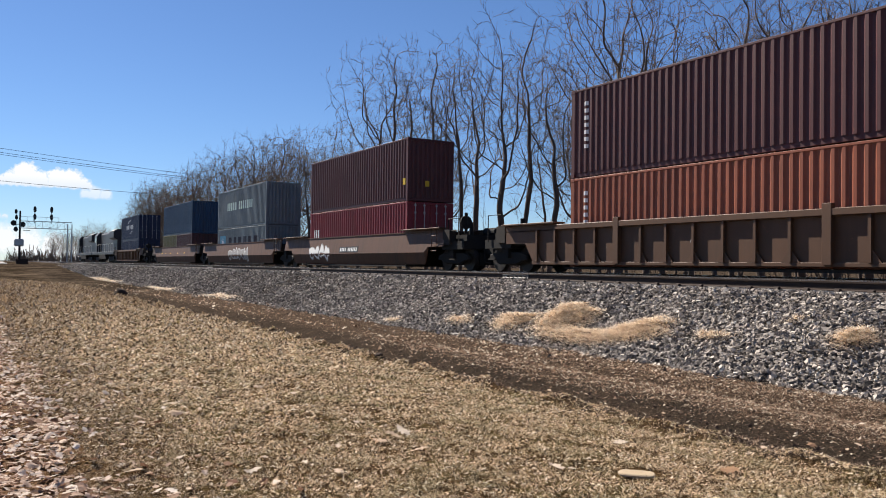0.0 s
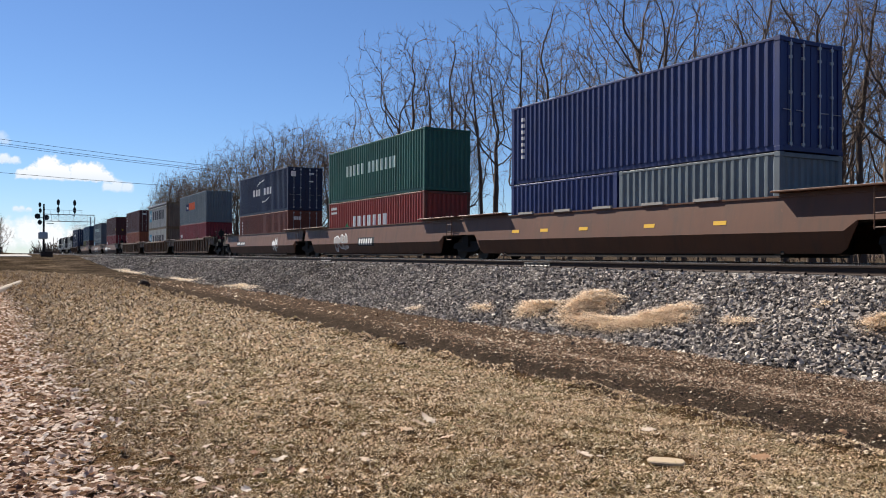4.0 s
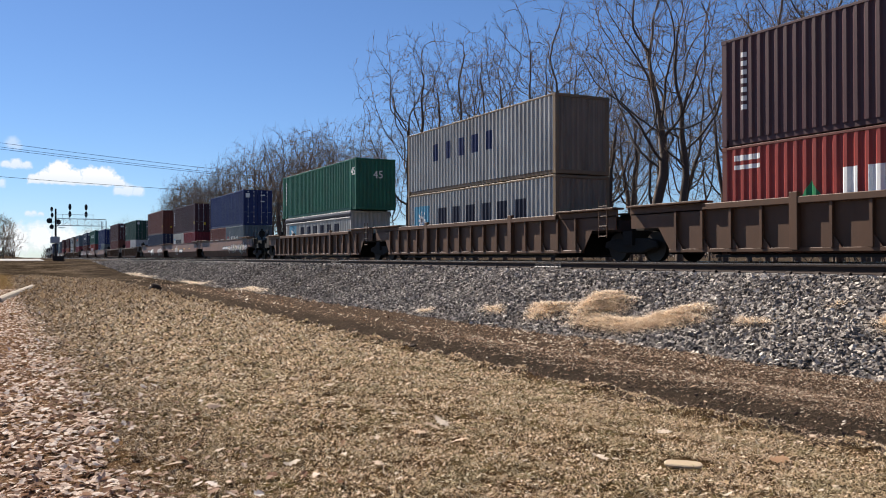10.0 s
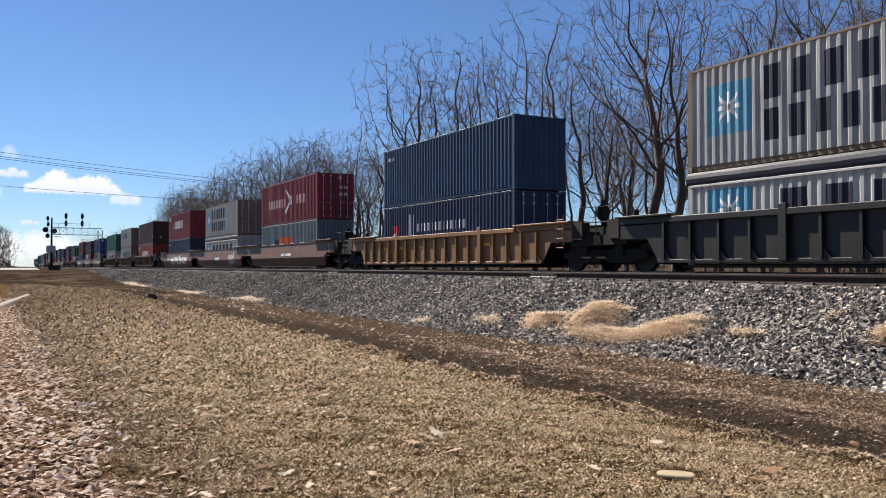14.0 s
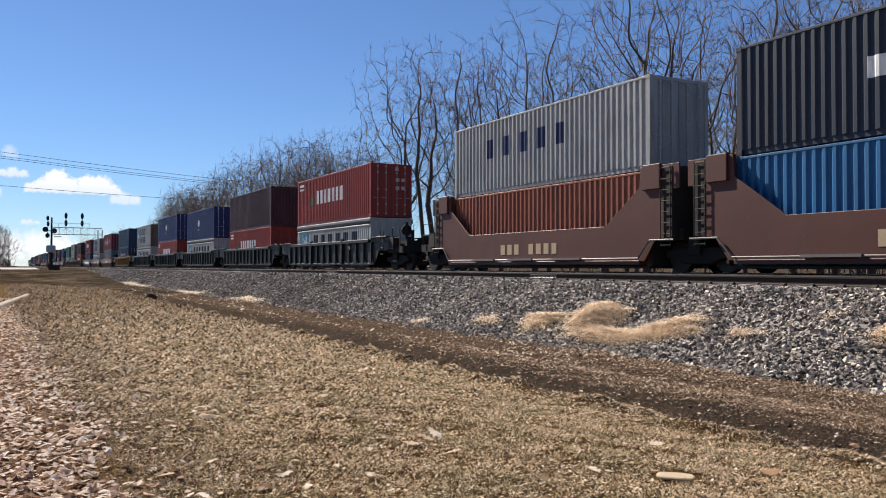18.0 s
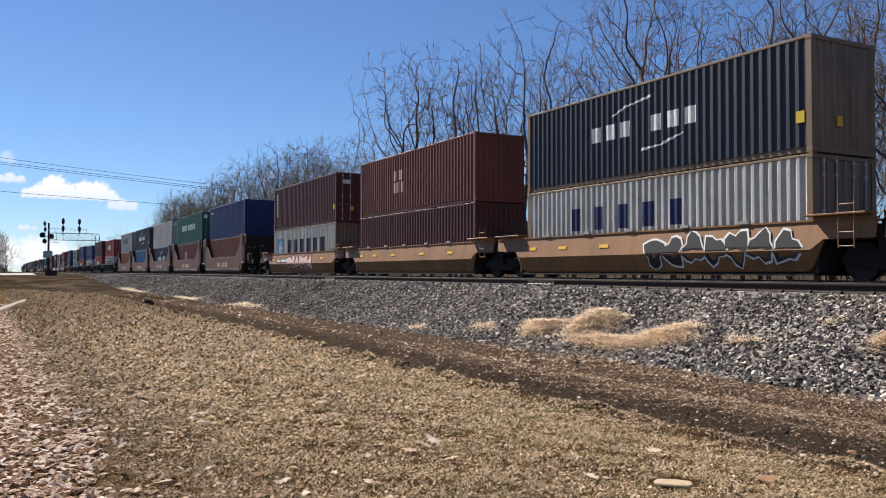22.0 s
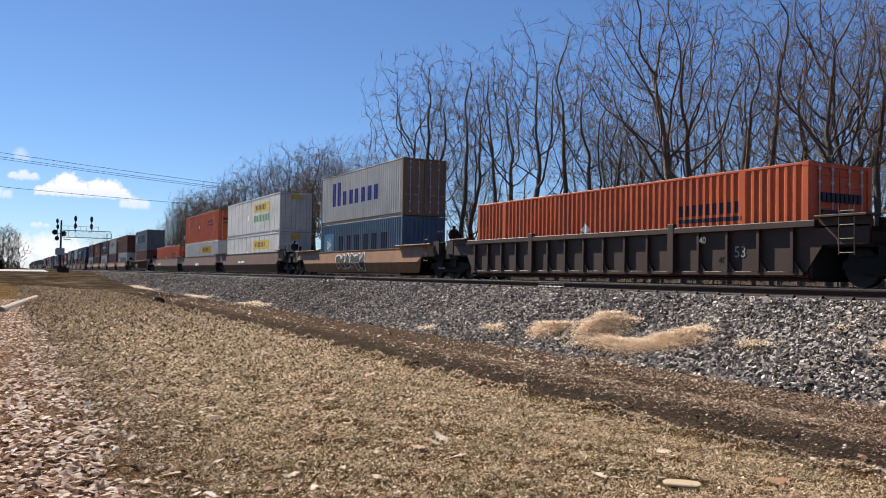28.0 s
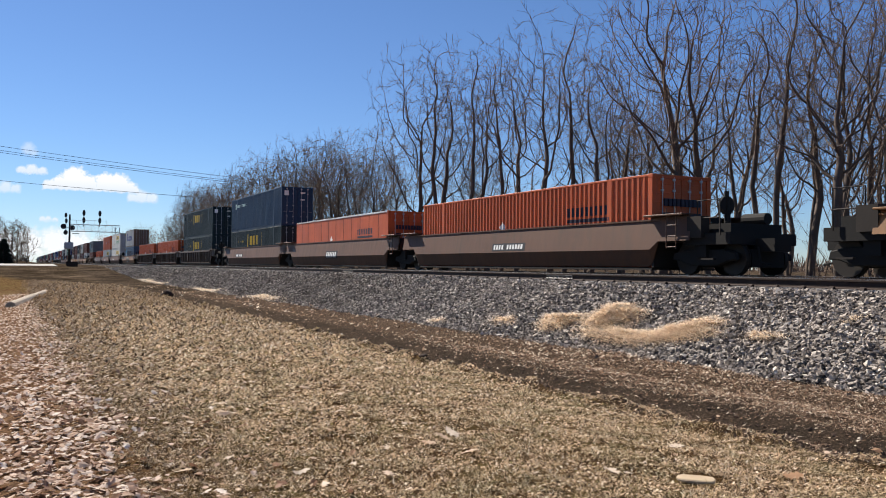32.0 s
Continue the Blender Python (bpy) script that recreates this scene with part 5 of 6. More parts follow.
# far woodland on the horizon
segs = []
for i in range(1500):
    a = random.uniform(-0.55, 1.15)
    dist = random.uniform(380, 900)
    p = Vector((math.sin(a) * dist, math.cos(a) * dist, -1.5))
    if 5 < p.x < 25:
        continue
    h = random.uniform(5, 11)
    for k in range(7):
        limb(segs, p + Vector((random.gauss(0, 2), random.gauss(0, 2), 0)), Vector((random.gauss(0, 0.3), random.gauss(0, 0.3), 1)).normalized(), h * random.uniform(0.6, 1), 0.30, 0.12, 2, 0.15, 0.02)
tagged(new("far_woods", tubes_mesh("far_woods", segs, 3, TWIG)), "low grey-brown woods on the horizon", "woods", kind="stuff")

# dense bush beside the far road
random.seed(21)
bush = tagged(new("bush"), "dense leafless brown bush beside the road", "bush")
bushy = [grow_tree(81 + i, h, 0.12, 0.04, 0.34, 0.34, 2.2, 0.0, 1.8, 7.0) for i, h in enumerate((6.6, 5.4))]
for i, (x, y, k, turn, size) in enumerate(((0, 0, 0, 0, 1.0), (-2.4, 1.0, 0, 130, 1.04), (1.9, 0.6, 1, 60, 0.85), (-4.6, 0.2, 1, 200, 1.1), (0.6, 2.4, 0, 250, 0.95), (-1.2, -1.5, 1, 310, 0.9))):
    part("stem", bushy[k][0], bush, at=pose(x, y, 0, 0, 0, turn) @ Matrix.Scale(size, 4))
    part("crown", bushy[k][1], bush, at=pose(x, y, 0, 0, 0, turn) @ Matrix.Scale(size, 4))
bush.location = (-0.9, 140, float(ground_z(-0.9, 140)))
NEEDLE = plain("dark_evergreen_needles", (0.016, 0.022, 0.014), 0.9, grain=9, vary=0.5, bump=0)
cone = []
for i in range(1500):
    z = 4.4 * random.random() ** 1.3
    a, rr = random.uniform(0, 6.28), (1 - z / 4.9) ** 0.7 * 2.0 * random.uniform(0.5, 1.0)
    p = Vector((math.cos(a) * rr, math.sin(a) * rr, z + 0.15))
    cone.append((p * 0.55 + Vector((0, 0, p.z * 0.45)), p, 0.10, 0.03))
evergreen = tagged(new("evergreen_shrub"), "dark dense evergreen shrub in front of the bare bush", "shrub")
part("trunk", Shape().tube((0, 0, -0.1), (0, 0, 3.6), 0.13, 0.04, 7).mesh("trunk", BARK), evergreen)
part("foliage", tubes_mesh("foliage", cone, 3, NEEDLE), evergreen)
evergreen.matrix_basis = pose(-2.0, 133, float(ground_z(-2.0, 133))) @ Matrix.Scale(0.78, 4)


# ---- make-up of the train ----
F40, F45, F53, F20 = 12.192, 13.716, 16.154, 6.058
HC, ST = 2.896, 2.591
FLOOR = 0.20
W40 = F40 / 2 + 0.12
W53 = F53 / 2 + 0.12
S3, R3 = ("S", 9.80, W40, BROWN), ("R", 9.88, W40, WARM)
OR3 = ("S", 9.95, W40, TANCAR)
BK5, SL5, YE5 = ("R", 9.10, W40, COAL), ("L", 7.84, W40, OXIDE), ("Y", 7.96, W40, OCHRE)
S53, R53 = ("S", 10.02, W53, TANCAR), ("R", 10.12, W53, DUSK)
ONE, ONEY = ("R", 10.5, W40, WARM), ("R", 10.2, W40, OCHRE)
NAMES = {"maroon": "maroon", "rust": "rust-brown", "brick": "brick-red", "crimson": "crimson", "red": "bright red", "plum": "dark plum", "navy": "navy blue", "inky": "blackish blue", "blue": "blue", "teal": "teal blue",
         "sky": "light blue", "steel": "blue-grey", "grey": "weathered grey", "pale": "pale grey", "white": "white", "green": "bright green", "jade": "jade green", "bottle": "dark green", "orange": "orange",
         "olive": "olive", "bluegrey": "faded blue", "tan": "tan", "pine": "blackish green"}
# leading end of the load at the start, car, place in its set (first, last), marks, lower load, upper load; a load is length, height, colour, marks, doors at the rear, style, post colour
f = lambda L, H, c, mk="", d=False, st="iso", po=None: (L, H, c, mk, d, st, po)
CONSIST = [
    (113.1, R3, 1, 1, "", [f(F20, ST, "navy"), f(F20, ST, "navy")], f(F40, HC, "navy", "cma", True)),
    (86.8, OR3, 1, 0, "dash", [f(F20, ST, "olive"), f(F20, ST, "plum")], f(F40, HC, "teal")),
    (65.8, OR3, 0, 0, "tag2/5/grey", [f(F40, ST, "steel", "maersk")], f(F40, HC, "steel", "china")),
    (45.34, OR3, 0, 1, "num1.0 tag5.5/3/pale", [f(F40, HC, "crimson", "cai", True)], f(F40, HC, "maroon", "yellowtag")),
    (21.45, R3, 1, 0, "figA", [f(F40, HC, "brick", "column")], f(F40, HC, "maroon", "column tex", True)),
    (1.63, R3, 0, 0, "", [f(F40, HC, "pale", "maersk", False, "iso", "tan")], f(F40, HC, "grey", "maersk cover", False, "iso", "tan")),
    (-18.09, R3, 0, 1, "", [f(F40, HC, "crimson", "cai")], f(F40, HC, "steel", "pando")),
    (-42.12, S3, 1, 0, "num5.8 tag-3.5/1.2/pale", [f(F40, HC, "rust", "column tex", True)], f(F40, HC, "navy", "cma panelmark", True)),
    (-61.95, S3, 0, 0, "ttx tag4.5/2/grey", [f(F40, HC, "red", "hyundai", False, "iso", "rust")], f(F40, HC, "jade", "china")),
    (-81.32, S3, 0, 1, "blocks dash", [f(F20, ST, "blue"), f(F20, ST, "steel")], f(F40, HC, "blue", "column", True)),
    (-103.68, ONE, 1, 1, "", [f(F40, HC, "rust")], f(F40, HC, "maroon", "tex", True)),
    (-125.45, ONE, 1, 1, "", [f(F20, ST, "crimson", "cai"), f(F20, ST, "white")], f(F40, HC, "bottle", "column panelmark", True)),
    (-149.27, S3, 1, 0, "num4.0 tag1.6/2.3/white tag-4/3/grey", [f(F40, HC, "navy", "small", True)], f(F40, HC, "rust", "yellowtag")),
    (-168.9, S3, 0, 0, "ttx dash tag3.6/1.5/grey", [f(F20, ST, "pale", "maersk2"), f(F20, ST, "crimson", "column")], f(F40, HC, "plum", "column yellowtag", True)),
    (-188.52, S3, 0, 1, "blocks num0 tag-2.0/6.2/wild", [f(F20, ST, "rust", "column"), f(F20, ST, "steel", "script")], f(F40, HC, "blue", "panelmark", True)),
    (-211.66, R3, 1, 0, "", [f(F40, ST, "pale", "maersk tarp")], f(F45, HC, "green", "column size45")),
    (-232.09, R3, 0, 0, "", [f(F40, HC, "grey", "maersk", False, "iso", "tan")], f(F40, HC, "grey", "cosco", False, "iso", "tan")),
    (-251.97, R3, 0, 1, "", [f(F40, HC, "red", "hyundai", False, "iso", "rust")], f(F40, HC, "plum", "column yellowtag")),
    (-275.73, S3, 1, 0, "num5.6 tag3.2/9/white", [f(F40, HC, "navy", "small")], f(F40, HC, "crimson", "hyundai")),
    (-295.29, S3, 0, 0, "ttx tag-4/2/grey", [f(F40, ST, "pale", "maersk tarp")], f(F40, HC, "grey", "maersk3", True, "iso", "tan")),
    (-314.79, S3, 0, 1, "num0.5 blocks", [f(F40, HC, "steel", "pando_low")], f(F40, HC, "crimson", "hamburg plates", True)),
    (-337.09, ONEY, 1, 1, "dash", [f(F40, HC, "navy", "script", True)], f(F40, HC, "teal", "small")),
    (-358.29, BK5, 1, 0, "fig40", [f(F40, ST, "pale", "maersk tarp", True)], f(F40, HC, "grey", "maersk3", False, "iso", "tan")),
    (-376.4, BK5, 0, 0, "", [f(F40, HC, "red", "hyundai")], f(F40, HC, "blue", "globe", True)),
    (-394.65, BK5, 0, 0, "", [f(F40, ST, "pale", "maersk tarp")], f(F40, HC, "blue", "globe", True)),
    (-412.85, BK5, 0, 0, "", [f(F40, HC, "red", "hyundai")], f(F40, HC, "plum")),
    (-431.18, BK5, 0, 1, "fig40", [f(F40, ST, "pale", "maersk tarp", True)], f(F40, HC, "red", "hyundai plates", True)),
    (-452.55, SL5, 1, 0, "sea", [f(F40, HC, "brick")], f(F40, HC, "grey", "cosco", True)),
    (-468.06, SL5, 0, 0, "sea", [f(F40, HC, "sky")], f(F40, HC, "inky", "cma yellowtag")),
    (-483.68, SL5, 0, 0, "sea", [f(F40, HC, "navy", "cma")], f(F40, HC, "pale", "redword panelmark", True, "iso", "pale")),
    (-499.39, SL5, 0, 0, "sea", [f(F40, HC, "rust", "block")], f(F40, HC, "jade", "china panelmark", True)),
    (-515.11, SL5, 0, 1, "sea", [f(F40, HC, "rust")], f(F40, HC, "blue", "small")),
    (-535.25, YE5, 1, 0, "num4.5 tag2.3/5/pink dash", [f(F40, HC, "pale", "maersk", False, "iso", "tan")], f(F40, HC, "maroon", "column tex yellowtag", True)),
    (-551.15, YE5, 0, 0, "dash blocks", [f(F40, HC, "maroon")], f(F40, HC, "rust", "block")),
    (-567.13, YE5, 0, 0, "dash blocks tag-0.5/5.4/black", [f(F40, HC, "pale", "cosco", True, "iso", "tan")], f(F40, HC, "inky", "cma yellowtag", False, "iso", "tan")),
    (-583.02, YE5, 0, 0, "dash blocks", [f(F40, HC, "maroon", "tex", True)], f(F40, HC, "pale", "cosco panelmark", True, "iso", "tan")),
    (-598.84, YE5, 0, 1, "dash blocks num-0.5", [f(F40, HC, "pale", "maersk")], f(F40, HC, "rust")),
    (-621.23, ONE, 1, 1, "tag3/2/grey", [f(F40, HC, "rust", "column")], f(F40, HC, "steel", "maersk")),
    (-642.96, S53, 1, 0, "num5.5", [f(F53, HC, "orange", "freight rearword", True, "dom")], None),
    (-662.89, S53, 0, 0, "ttx", [f(F53, HC, "white", "yellowbox", True, "dom")], f(F53, HC, "orange", "freight rearword", True, "dom")),
    (-682.94, S53, 0, 1, "num3.0", [f(F53, HC, "white", "yellowbox rearyellow", True, "plate")], f(F53, HC, "white", "yellowbox rearyellow", True, "plate")),
    (-708.13, ("Y", 10.2, W40, OCHRE), 1, 1, "tag2.6/4.5/black", [f(F40, HC, "bluegrey", "maersk")], f(F40, HC, "white", "matson", True, "iso", "tan")),
    (-727.83, R53, 1, 0, "fig53 fig40 figA", [f(F53, HC, "orange", "freight rearword", True, "dom")], None),
    (-747.96, R53, 0, 0, "fig53 figA", [f(F53, HC, "orange", "freight rearword", True, "dom")], None),
    (-768.29, R53, 0, 1, "fig53 figA", [f(F53, HC, "pine", "csx", True, "dom")], f(F53, HC, "pine", "csx panelmark", True, "dom")),
    (-792.94, S53, 1, 0, "num5.0", [f(F53, HC, "pine", "csx", True, "dom")], f(F53, HC, "teal", "cargo panelmark", True, "dom")),
    (-812.93, S53, 0, 0, "ttx", [f(F53, HC, "orange", "freight rearword", True, "plate")], None),
    (-833.36, S53, 0, 1, "num1.0", [f(F53, HC, "orange", "freight rearword", True, "dom")], None),
    (-861.0, ("Y", 10.2, W40, OCHRE), 1, 1, "dash", [], None),
]
MOVERS = []
KIND = {"S": "smooth-sided", "R": "ribbed", "L": "high-ended", "Y": "smooth-sided"}
TINT = {BROWN.name: "brown", OCHRE.name: "ochre yellow", TANCAR.name: "dusty brown", DUSK.name: "dark brown", WARM.name: "rusty brown", COAL.name: "black", OXIDE.name: "red-oxide"}
for lead, (kind, half, wl, mat), first, last, marks, low, up in CONSIST:
    top = up or (low[0] if low else f(F40, HC, "navy"))
    mid = lead - top[0] / 2
    what = "carrying stacked containers" if up else ("carrying one long container" if low else "running empty")
    car = well_car(kind, half, wl, mat, first, last, marks, f"{TINT[mat.name]} {KIND[kind]} steel well car {what}")
    MOVERS.append((car, mid, 0.0))
    z = FLOOR
    for i, (L, H, c, mk, d, st, po) in enumerate(low):
        y = mid + (0 if len(low) == 1 else (0.5 - i) * (L + 0.08))
        ob = container(L, H, c, mk, st, d, po, f"{NAMES[c]} corrugated steel container sitting in a well car" if st != "plate" else f"{NAMES[c]} smooth-sided container sitting in a well car")
        MOVERS.append((ob, y, z))
    if up:
        L, H, c, mk, d, st, po = up
        ob = container(L, H, c, mk, st, d, po, f"{NAMES[c]} corrugated steel container stacked on another" if st != "plate" else f"{NAMES[c]} smooth-sided container stacked on another")
        MOVERS.append((ob, mid, z + low[0][1] + 0.02))


# ---- the two locomotives ----
LOCO = paint("black_locomotive_paint", (0.022, 0.022, 0.024), 0.3, 0.5, 0.45)
GLASS = plain("dark_cab_glass", (0.02, 0.022, 0.025), 0.08, bump=0)


def locomotive():
    ob = tagged(new("locomotive"), "black six-axle diesel locomotive at the head of the train", "locomotive", "locomotives of the train")
    part("frame", Shape().box(-1.5, 1.5, -10.8, 10.8, 1.15, 1.55).mesh("frame", LOCO, bevel=0.03), ob)
    part("long_hood", Shape().prism([(-0.95, 1.55), (0.95, 1.55), (0.95, 4.1), (0.75, 4.35), (-0.75, 4.35), (-0.95, 4.1)], "y", -10.2, 5.6).mesh("long_hood", LOCO, bevel=0.03), ob)
    part("radiator", Shape().prism([(-1.45, 3.4), (-0.9, 3.1), (0.9, 3.1), (1.45, 3.4), (1.45, 4.3), (0.9, 4.6), (-0.9, 4.6), (-1.45, 4.3)], "y", -10.3, -6.2).mesh("radiator", LOCO, bevel=0.03), ob)
    cab = part("cab", Shape().prism([(-1.5, 1.55), (1.5, 1.55), (1.5, 4.0), (1.1, 4.5), (-1.1, 4.5), (-1.5, 4.0)], "y", 5.6, 8.3).mesh("cab", LOCO, bevel=0.03), ob)
    for sx in (-1, 1):
        part("cab_window", Shape().box(sx * 1.5 - 0.01, sx * 1.5 + 0.01, 6.1, 7.8, 3.0, 3.8).mesh("cab_window", GLASS), cab)
        s = Shape()
        for i in range(9):
            s.tube((sx * 1.48, -10.2 + 2.0 * i, 1.55), (sx * 1.48, -10.2 + 2.0 * i, 2.6), 0.02, 0.02, 5)
        s.tube((sx * 1.48, -10.2, 2.6), (sx * 1.48, 5.6, 2.6), 0.02, 0.02, 5)
        part("handrail", s.mesh("handrail", WHITEMARK), ob)
    part("nose", Shape().prism([(-0.95, 1.55), (0.95, 1.55), (0.95, 3.0), (0.7, 3.3), (-0.7, 3.3), (-0.95, 3.0)], "y", 8.3, 10.2).mesh("nose", LOCO, bevel=0.04), ob)
    part("fuel_tank", Shape().prism([(-1.4, 0.5), (1.4, 0.5), (1.5, 1.15), (-1.5, 1.15)], "y", -3.2, 3.2).mesh("fuel_tank", BLACK, bevel=0.05), ob)
    part("exhaust_stack", Shape().box(-0.4, 0.4, -1.2, 0.6, 4.35, 4.6).mesh("exhaust_stack", BLACK, bevel=0.02), ob)
    for y in (-6.8, 6.8):
        s = Shape()
        for sx in (-1, 1):
            s.prism([(-2.4, 0.45), (-2.2, 0.85), (2.2, 0.85), (2.4, 0.45), (1.5, 0.35), (-1.5, 0.35)], "x", sx * 1.1 - 0.08, sx * 1.1 + 0.08)
        t = part("truck", s.mesh("truck", BLACK, bevel=0.03), ob, at=pose(0, y, 0))
        for y2 in (-1.8, 0, 1.8):
            for sx in (-1, 1):
                part("wheel", bogie_meshes()["wheel"], t, at=pose(sx * 0.755, y2, 0, 0, 0, 0 if sx < 0 else 180))
    return ob


engine = locomotive()
MOVERS.append((engine, 128.5, 0.0))
MOVERS.append((copy_thing(engine, pose(0, 0, 0)), 151.0, 0.0))


# ---- signal bridge ----
def lattice(s, p, q, wide, bay, r):
    """A braced box girder from p to q."""
    p, q = Vector(p), Vector(q)
    d = (q - p).normalized()
    up = Vector((0, 0, 1)) if abs(d.z) < 0.5 else Vector((1, 0, 0))
    a = d.cross(up).normalized() * wide / 2
    b = a.cross(d).normalized() * wide / 2
    n = max(2, round((q - p).length / bay))
    cs = [a + b, a - b, -a - b, -a + b]
    for c in cs:
        s.tube(p + c, q + c, r, r, 5)
    for i in range(n):
        u, w = p + (q - p) * i / n, p + (q - p) * (i + 1) / n
        for j in range(4):
            c, e = cs[j], cs[(j + 1) % 4]
            s.tube(u + (c if i % 2 else e), w + (e if i % 2 else c), r * 0.6, r * 0.6, 4)
            s.tube(u + c, u + e, r * 0.6, r * 0.6, 4)


BRIDGE_Y = 225.0
bridge = tagged(new("signal_bridge"), "grey lattice signal bridge spanning both tracks with black signal heads", "signal bridge")
bridge.location = (0, BRIDGE_Y, 0)
s = Shape()
lattice(s, (11.1, 0, 8.9), (22.5, 0, 8.9), 1.7, 1.7, 0.06)
part("span", s.mesh("span", GALV), bridge)
s = Shape()
s.path([(11.1, -0.85, 10.8), (19.6, -0.85, 10.8)], 0.04, 5)
for i in range(7):
    s.tube((11.1 + 1.4 * i, -0.85, 9.7), (11.1 + 1.4 * i, -0.85, 10.8), 0.035, 0.035, 5)
part("walkway_rail", s.mesh("walkway_rail", GALV), bridge)
part("mast", Shape().tube((11.0, 0, -1.2), (11.0, 0, 12.2), 0.28, 0.2, 10).mesh("mast", DARKSTEEL), bridge)
for x in (21.6, 22.6):
    part("leg", Shape().tube((x, 0, -1.0), (x, 0, 9.3), 0.12, 0.12, 8).mesh("leg", GALV), bridge)
part("equipment_box", Shape().box(9.8, 11.9, -0.8, 0.8, 3.6, 5.3).mesh("equipment_box", GALV, bevel=0.2), bridge)


def signal_head(x, z, rx, rz):
    s = Shape()
    n = 16
    s.prism([(rx * math.cos(2 * math.pi * i / n), rz * math.sin(2 * math.pi * i / n)) for i in range(n)], "y", -0.22, -0.16)
    h = part("signal_head", s.mesh("signal_head", BLACKMARK), bridge, at=pose(x, 0, z), label="black signal head with hooded lamps")
    for k in (-0.5, 0.0, 0.5):
        part("hood", Shape().tube((0, -0.50, k * rz), (0, -0.22, k * rz), min(rx, rz) * 0.25, min(rx, rz) * 0.25, 8).mesh("hood", BLACKMARK), h)


for x, z, rx, rz in ((9.6, 9.2, 0.66, 0.66), (10.1, 7.7, 0.5, 0.6), (11.6, 8.9, 0.6, 0.66), (10.1, 12.0, 0.32, 0.6), (10.2, 10.6, 0.32, 0.6), (14.2, 10.9, 0.36, 0.78), (14.2, 12.7, 0.36, 0.78), (17.9, 10.9, 0.36, 0.78), (17.9, 12.7, 0.36, 0.78)):
    signal_head(x, z, rx, rz)
for a, b in (((14.2, 0.1, 9.3), (14.2, 0.1, 13.4)), ((17.9, 0.1, 9.3), (17.9, 0.1, 13.4)), ((9.6, 0, 8.9), (11.6, 0, 8.9)), ((10.15, 0, 7.4), (10.15, 0, 12.6)), ((11.6, 0, 7.5), (13.2, 0, 7.5))):
    part("bracket", Shape().tube(a, b, 0.07, 0.07, 6).mesh("bracket", DARKSTEEL), bridge)

# ---- wires ----
for (x0, z0), (x1, z1) in (((-80, 24.2), (40, 15.4)), ((-80, 23.4), (40, 14.8)), ((-80, 23.0), (40, 14.5)), ((-80, 15.6), (40, 11.6))):
    w = tagged(new("power_line", Shape().path([(x0 + (x1 - x0) * i / 12, 150, z0 + (z1 - z0) * i / 12 + 0.0030 * (x0 + (x1 - x0) * i / 12 - 20) ** 2 * 0.12) for i in range(13)], 0.032, 5).mesh("power_line", BLACK)),
               "thin dark overhead wire crossing the sky", "power line", "overhead wires")

# ---- clouds far off ----
def cloud_material(puffs, floor, soft, full):
    """Soft white vapour made of round puffs (across, up, radius, in metres), level below and torn at the rim."""
    n = Nodes("white_cloud")
    c = n.add("TexCoord").outputs["Object"]
    torn = n.add("TexNoise", Scale=0.055, Detail=6.0, Roughness=0.62)
    n.link(c, torn.inputs["Vector"])
    sep = n.t.nodes.new("ShaderNodeSeparateXYZ")
    n.link(c, sep.inputs[0])
    x, z = sep.outputs[0], sep.outputs[2]
    body = None
    for px, pz, r in puffs:
        dx, dz = n.math("SUBTRACT", x, px), n.math("SUBTRACT", z, pz)
        far = n.math("SQRT", n.math("ADD", n.math("MULTIPLY", dx, dx), n.math("MULTIPLY", dz, dz)))
        inside = n.math("SUBTRACT", 1.0, n.math("DIVIDE", far, r))
        body = inside if body is None else n.math("MAXIMUM", body, inside)
    level = n.math("DIVIDE", n.math("SUBTRACT", z, floor), 22.0)
    body = n.math("ADD", n.math("MINIMUM", body, level), n.math("MULTIPLY", n.math("SUBTRACT", torn.outputs["Fac"], 0.5), 0.95))
    # Emission stands in for sunlight on the cloud; greyer base paints its shaded underside.
    glow = n.add("Emission")
    n.link(n.ramp(n.math("MULTIPLY", n.math("SUBTRACT", z, floor), 0.012), [(0.0, (0.40, 0.44, 0.49)), (0.5, (0.50, 0.505, 0.515))]), glow.inputs["Color"])
    mix = n.add("MixShader")
    n.link(n.ramp(body, [(0.02, 0.0), (0.02 + soft, full)]), mix.inputs[0])
    n.link(n.add("BsdfTransparent").outputs[0], mix.inputs[1])
    n.link(glow.outputs[0], mix.inputs[2])
    n.link(mix.outputs[0], n.t.nodes["Material Output"].inputs["Surface"])
    return n.mat


def cloud(x, z, wide, low, high, puffs, floor, soft=0.28, full=1.0):
    s = Shape().quad((-wide, 0, low), (wide, 0, low), (wide, 6, high), (-wide, 6, high))
    ob = tagged(new("cloud", s.mesh("cloud", cloud_material(puffs, floor, soft, full))), "small white fair-weather cloud", "cloud", "clouds")
    ob.location = (x, 3000, z)
    ob.visible_shadow = False


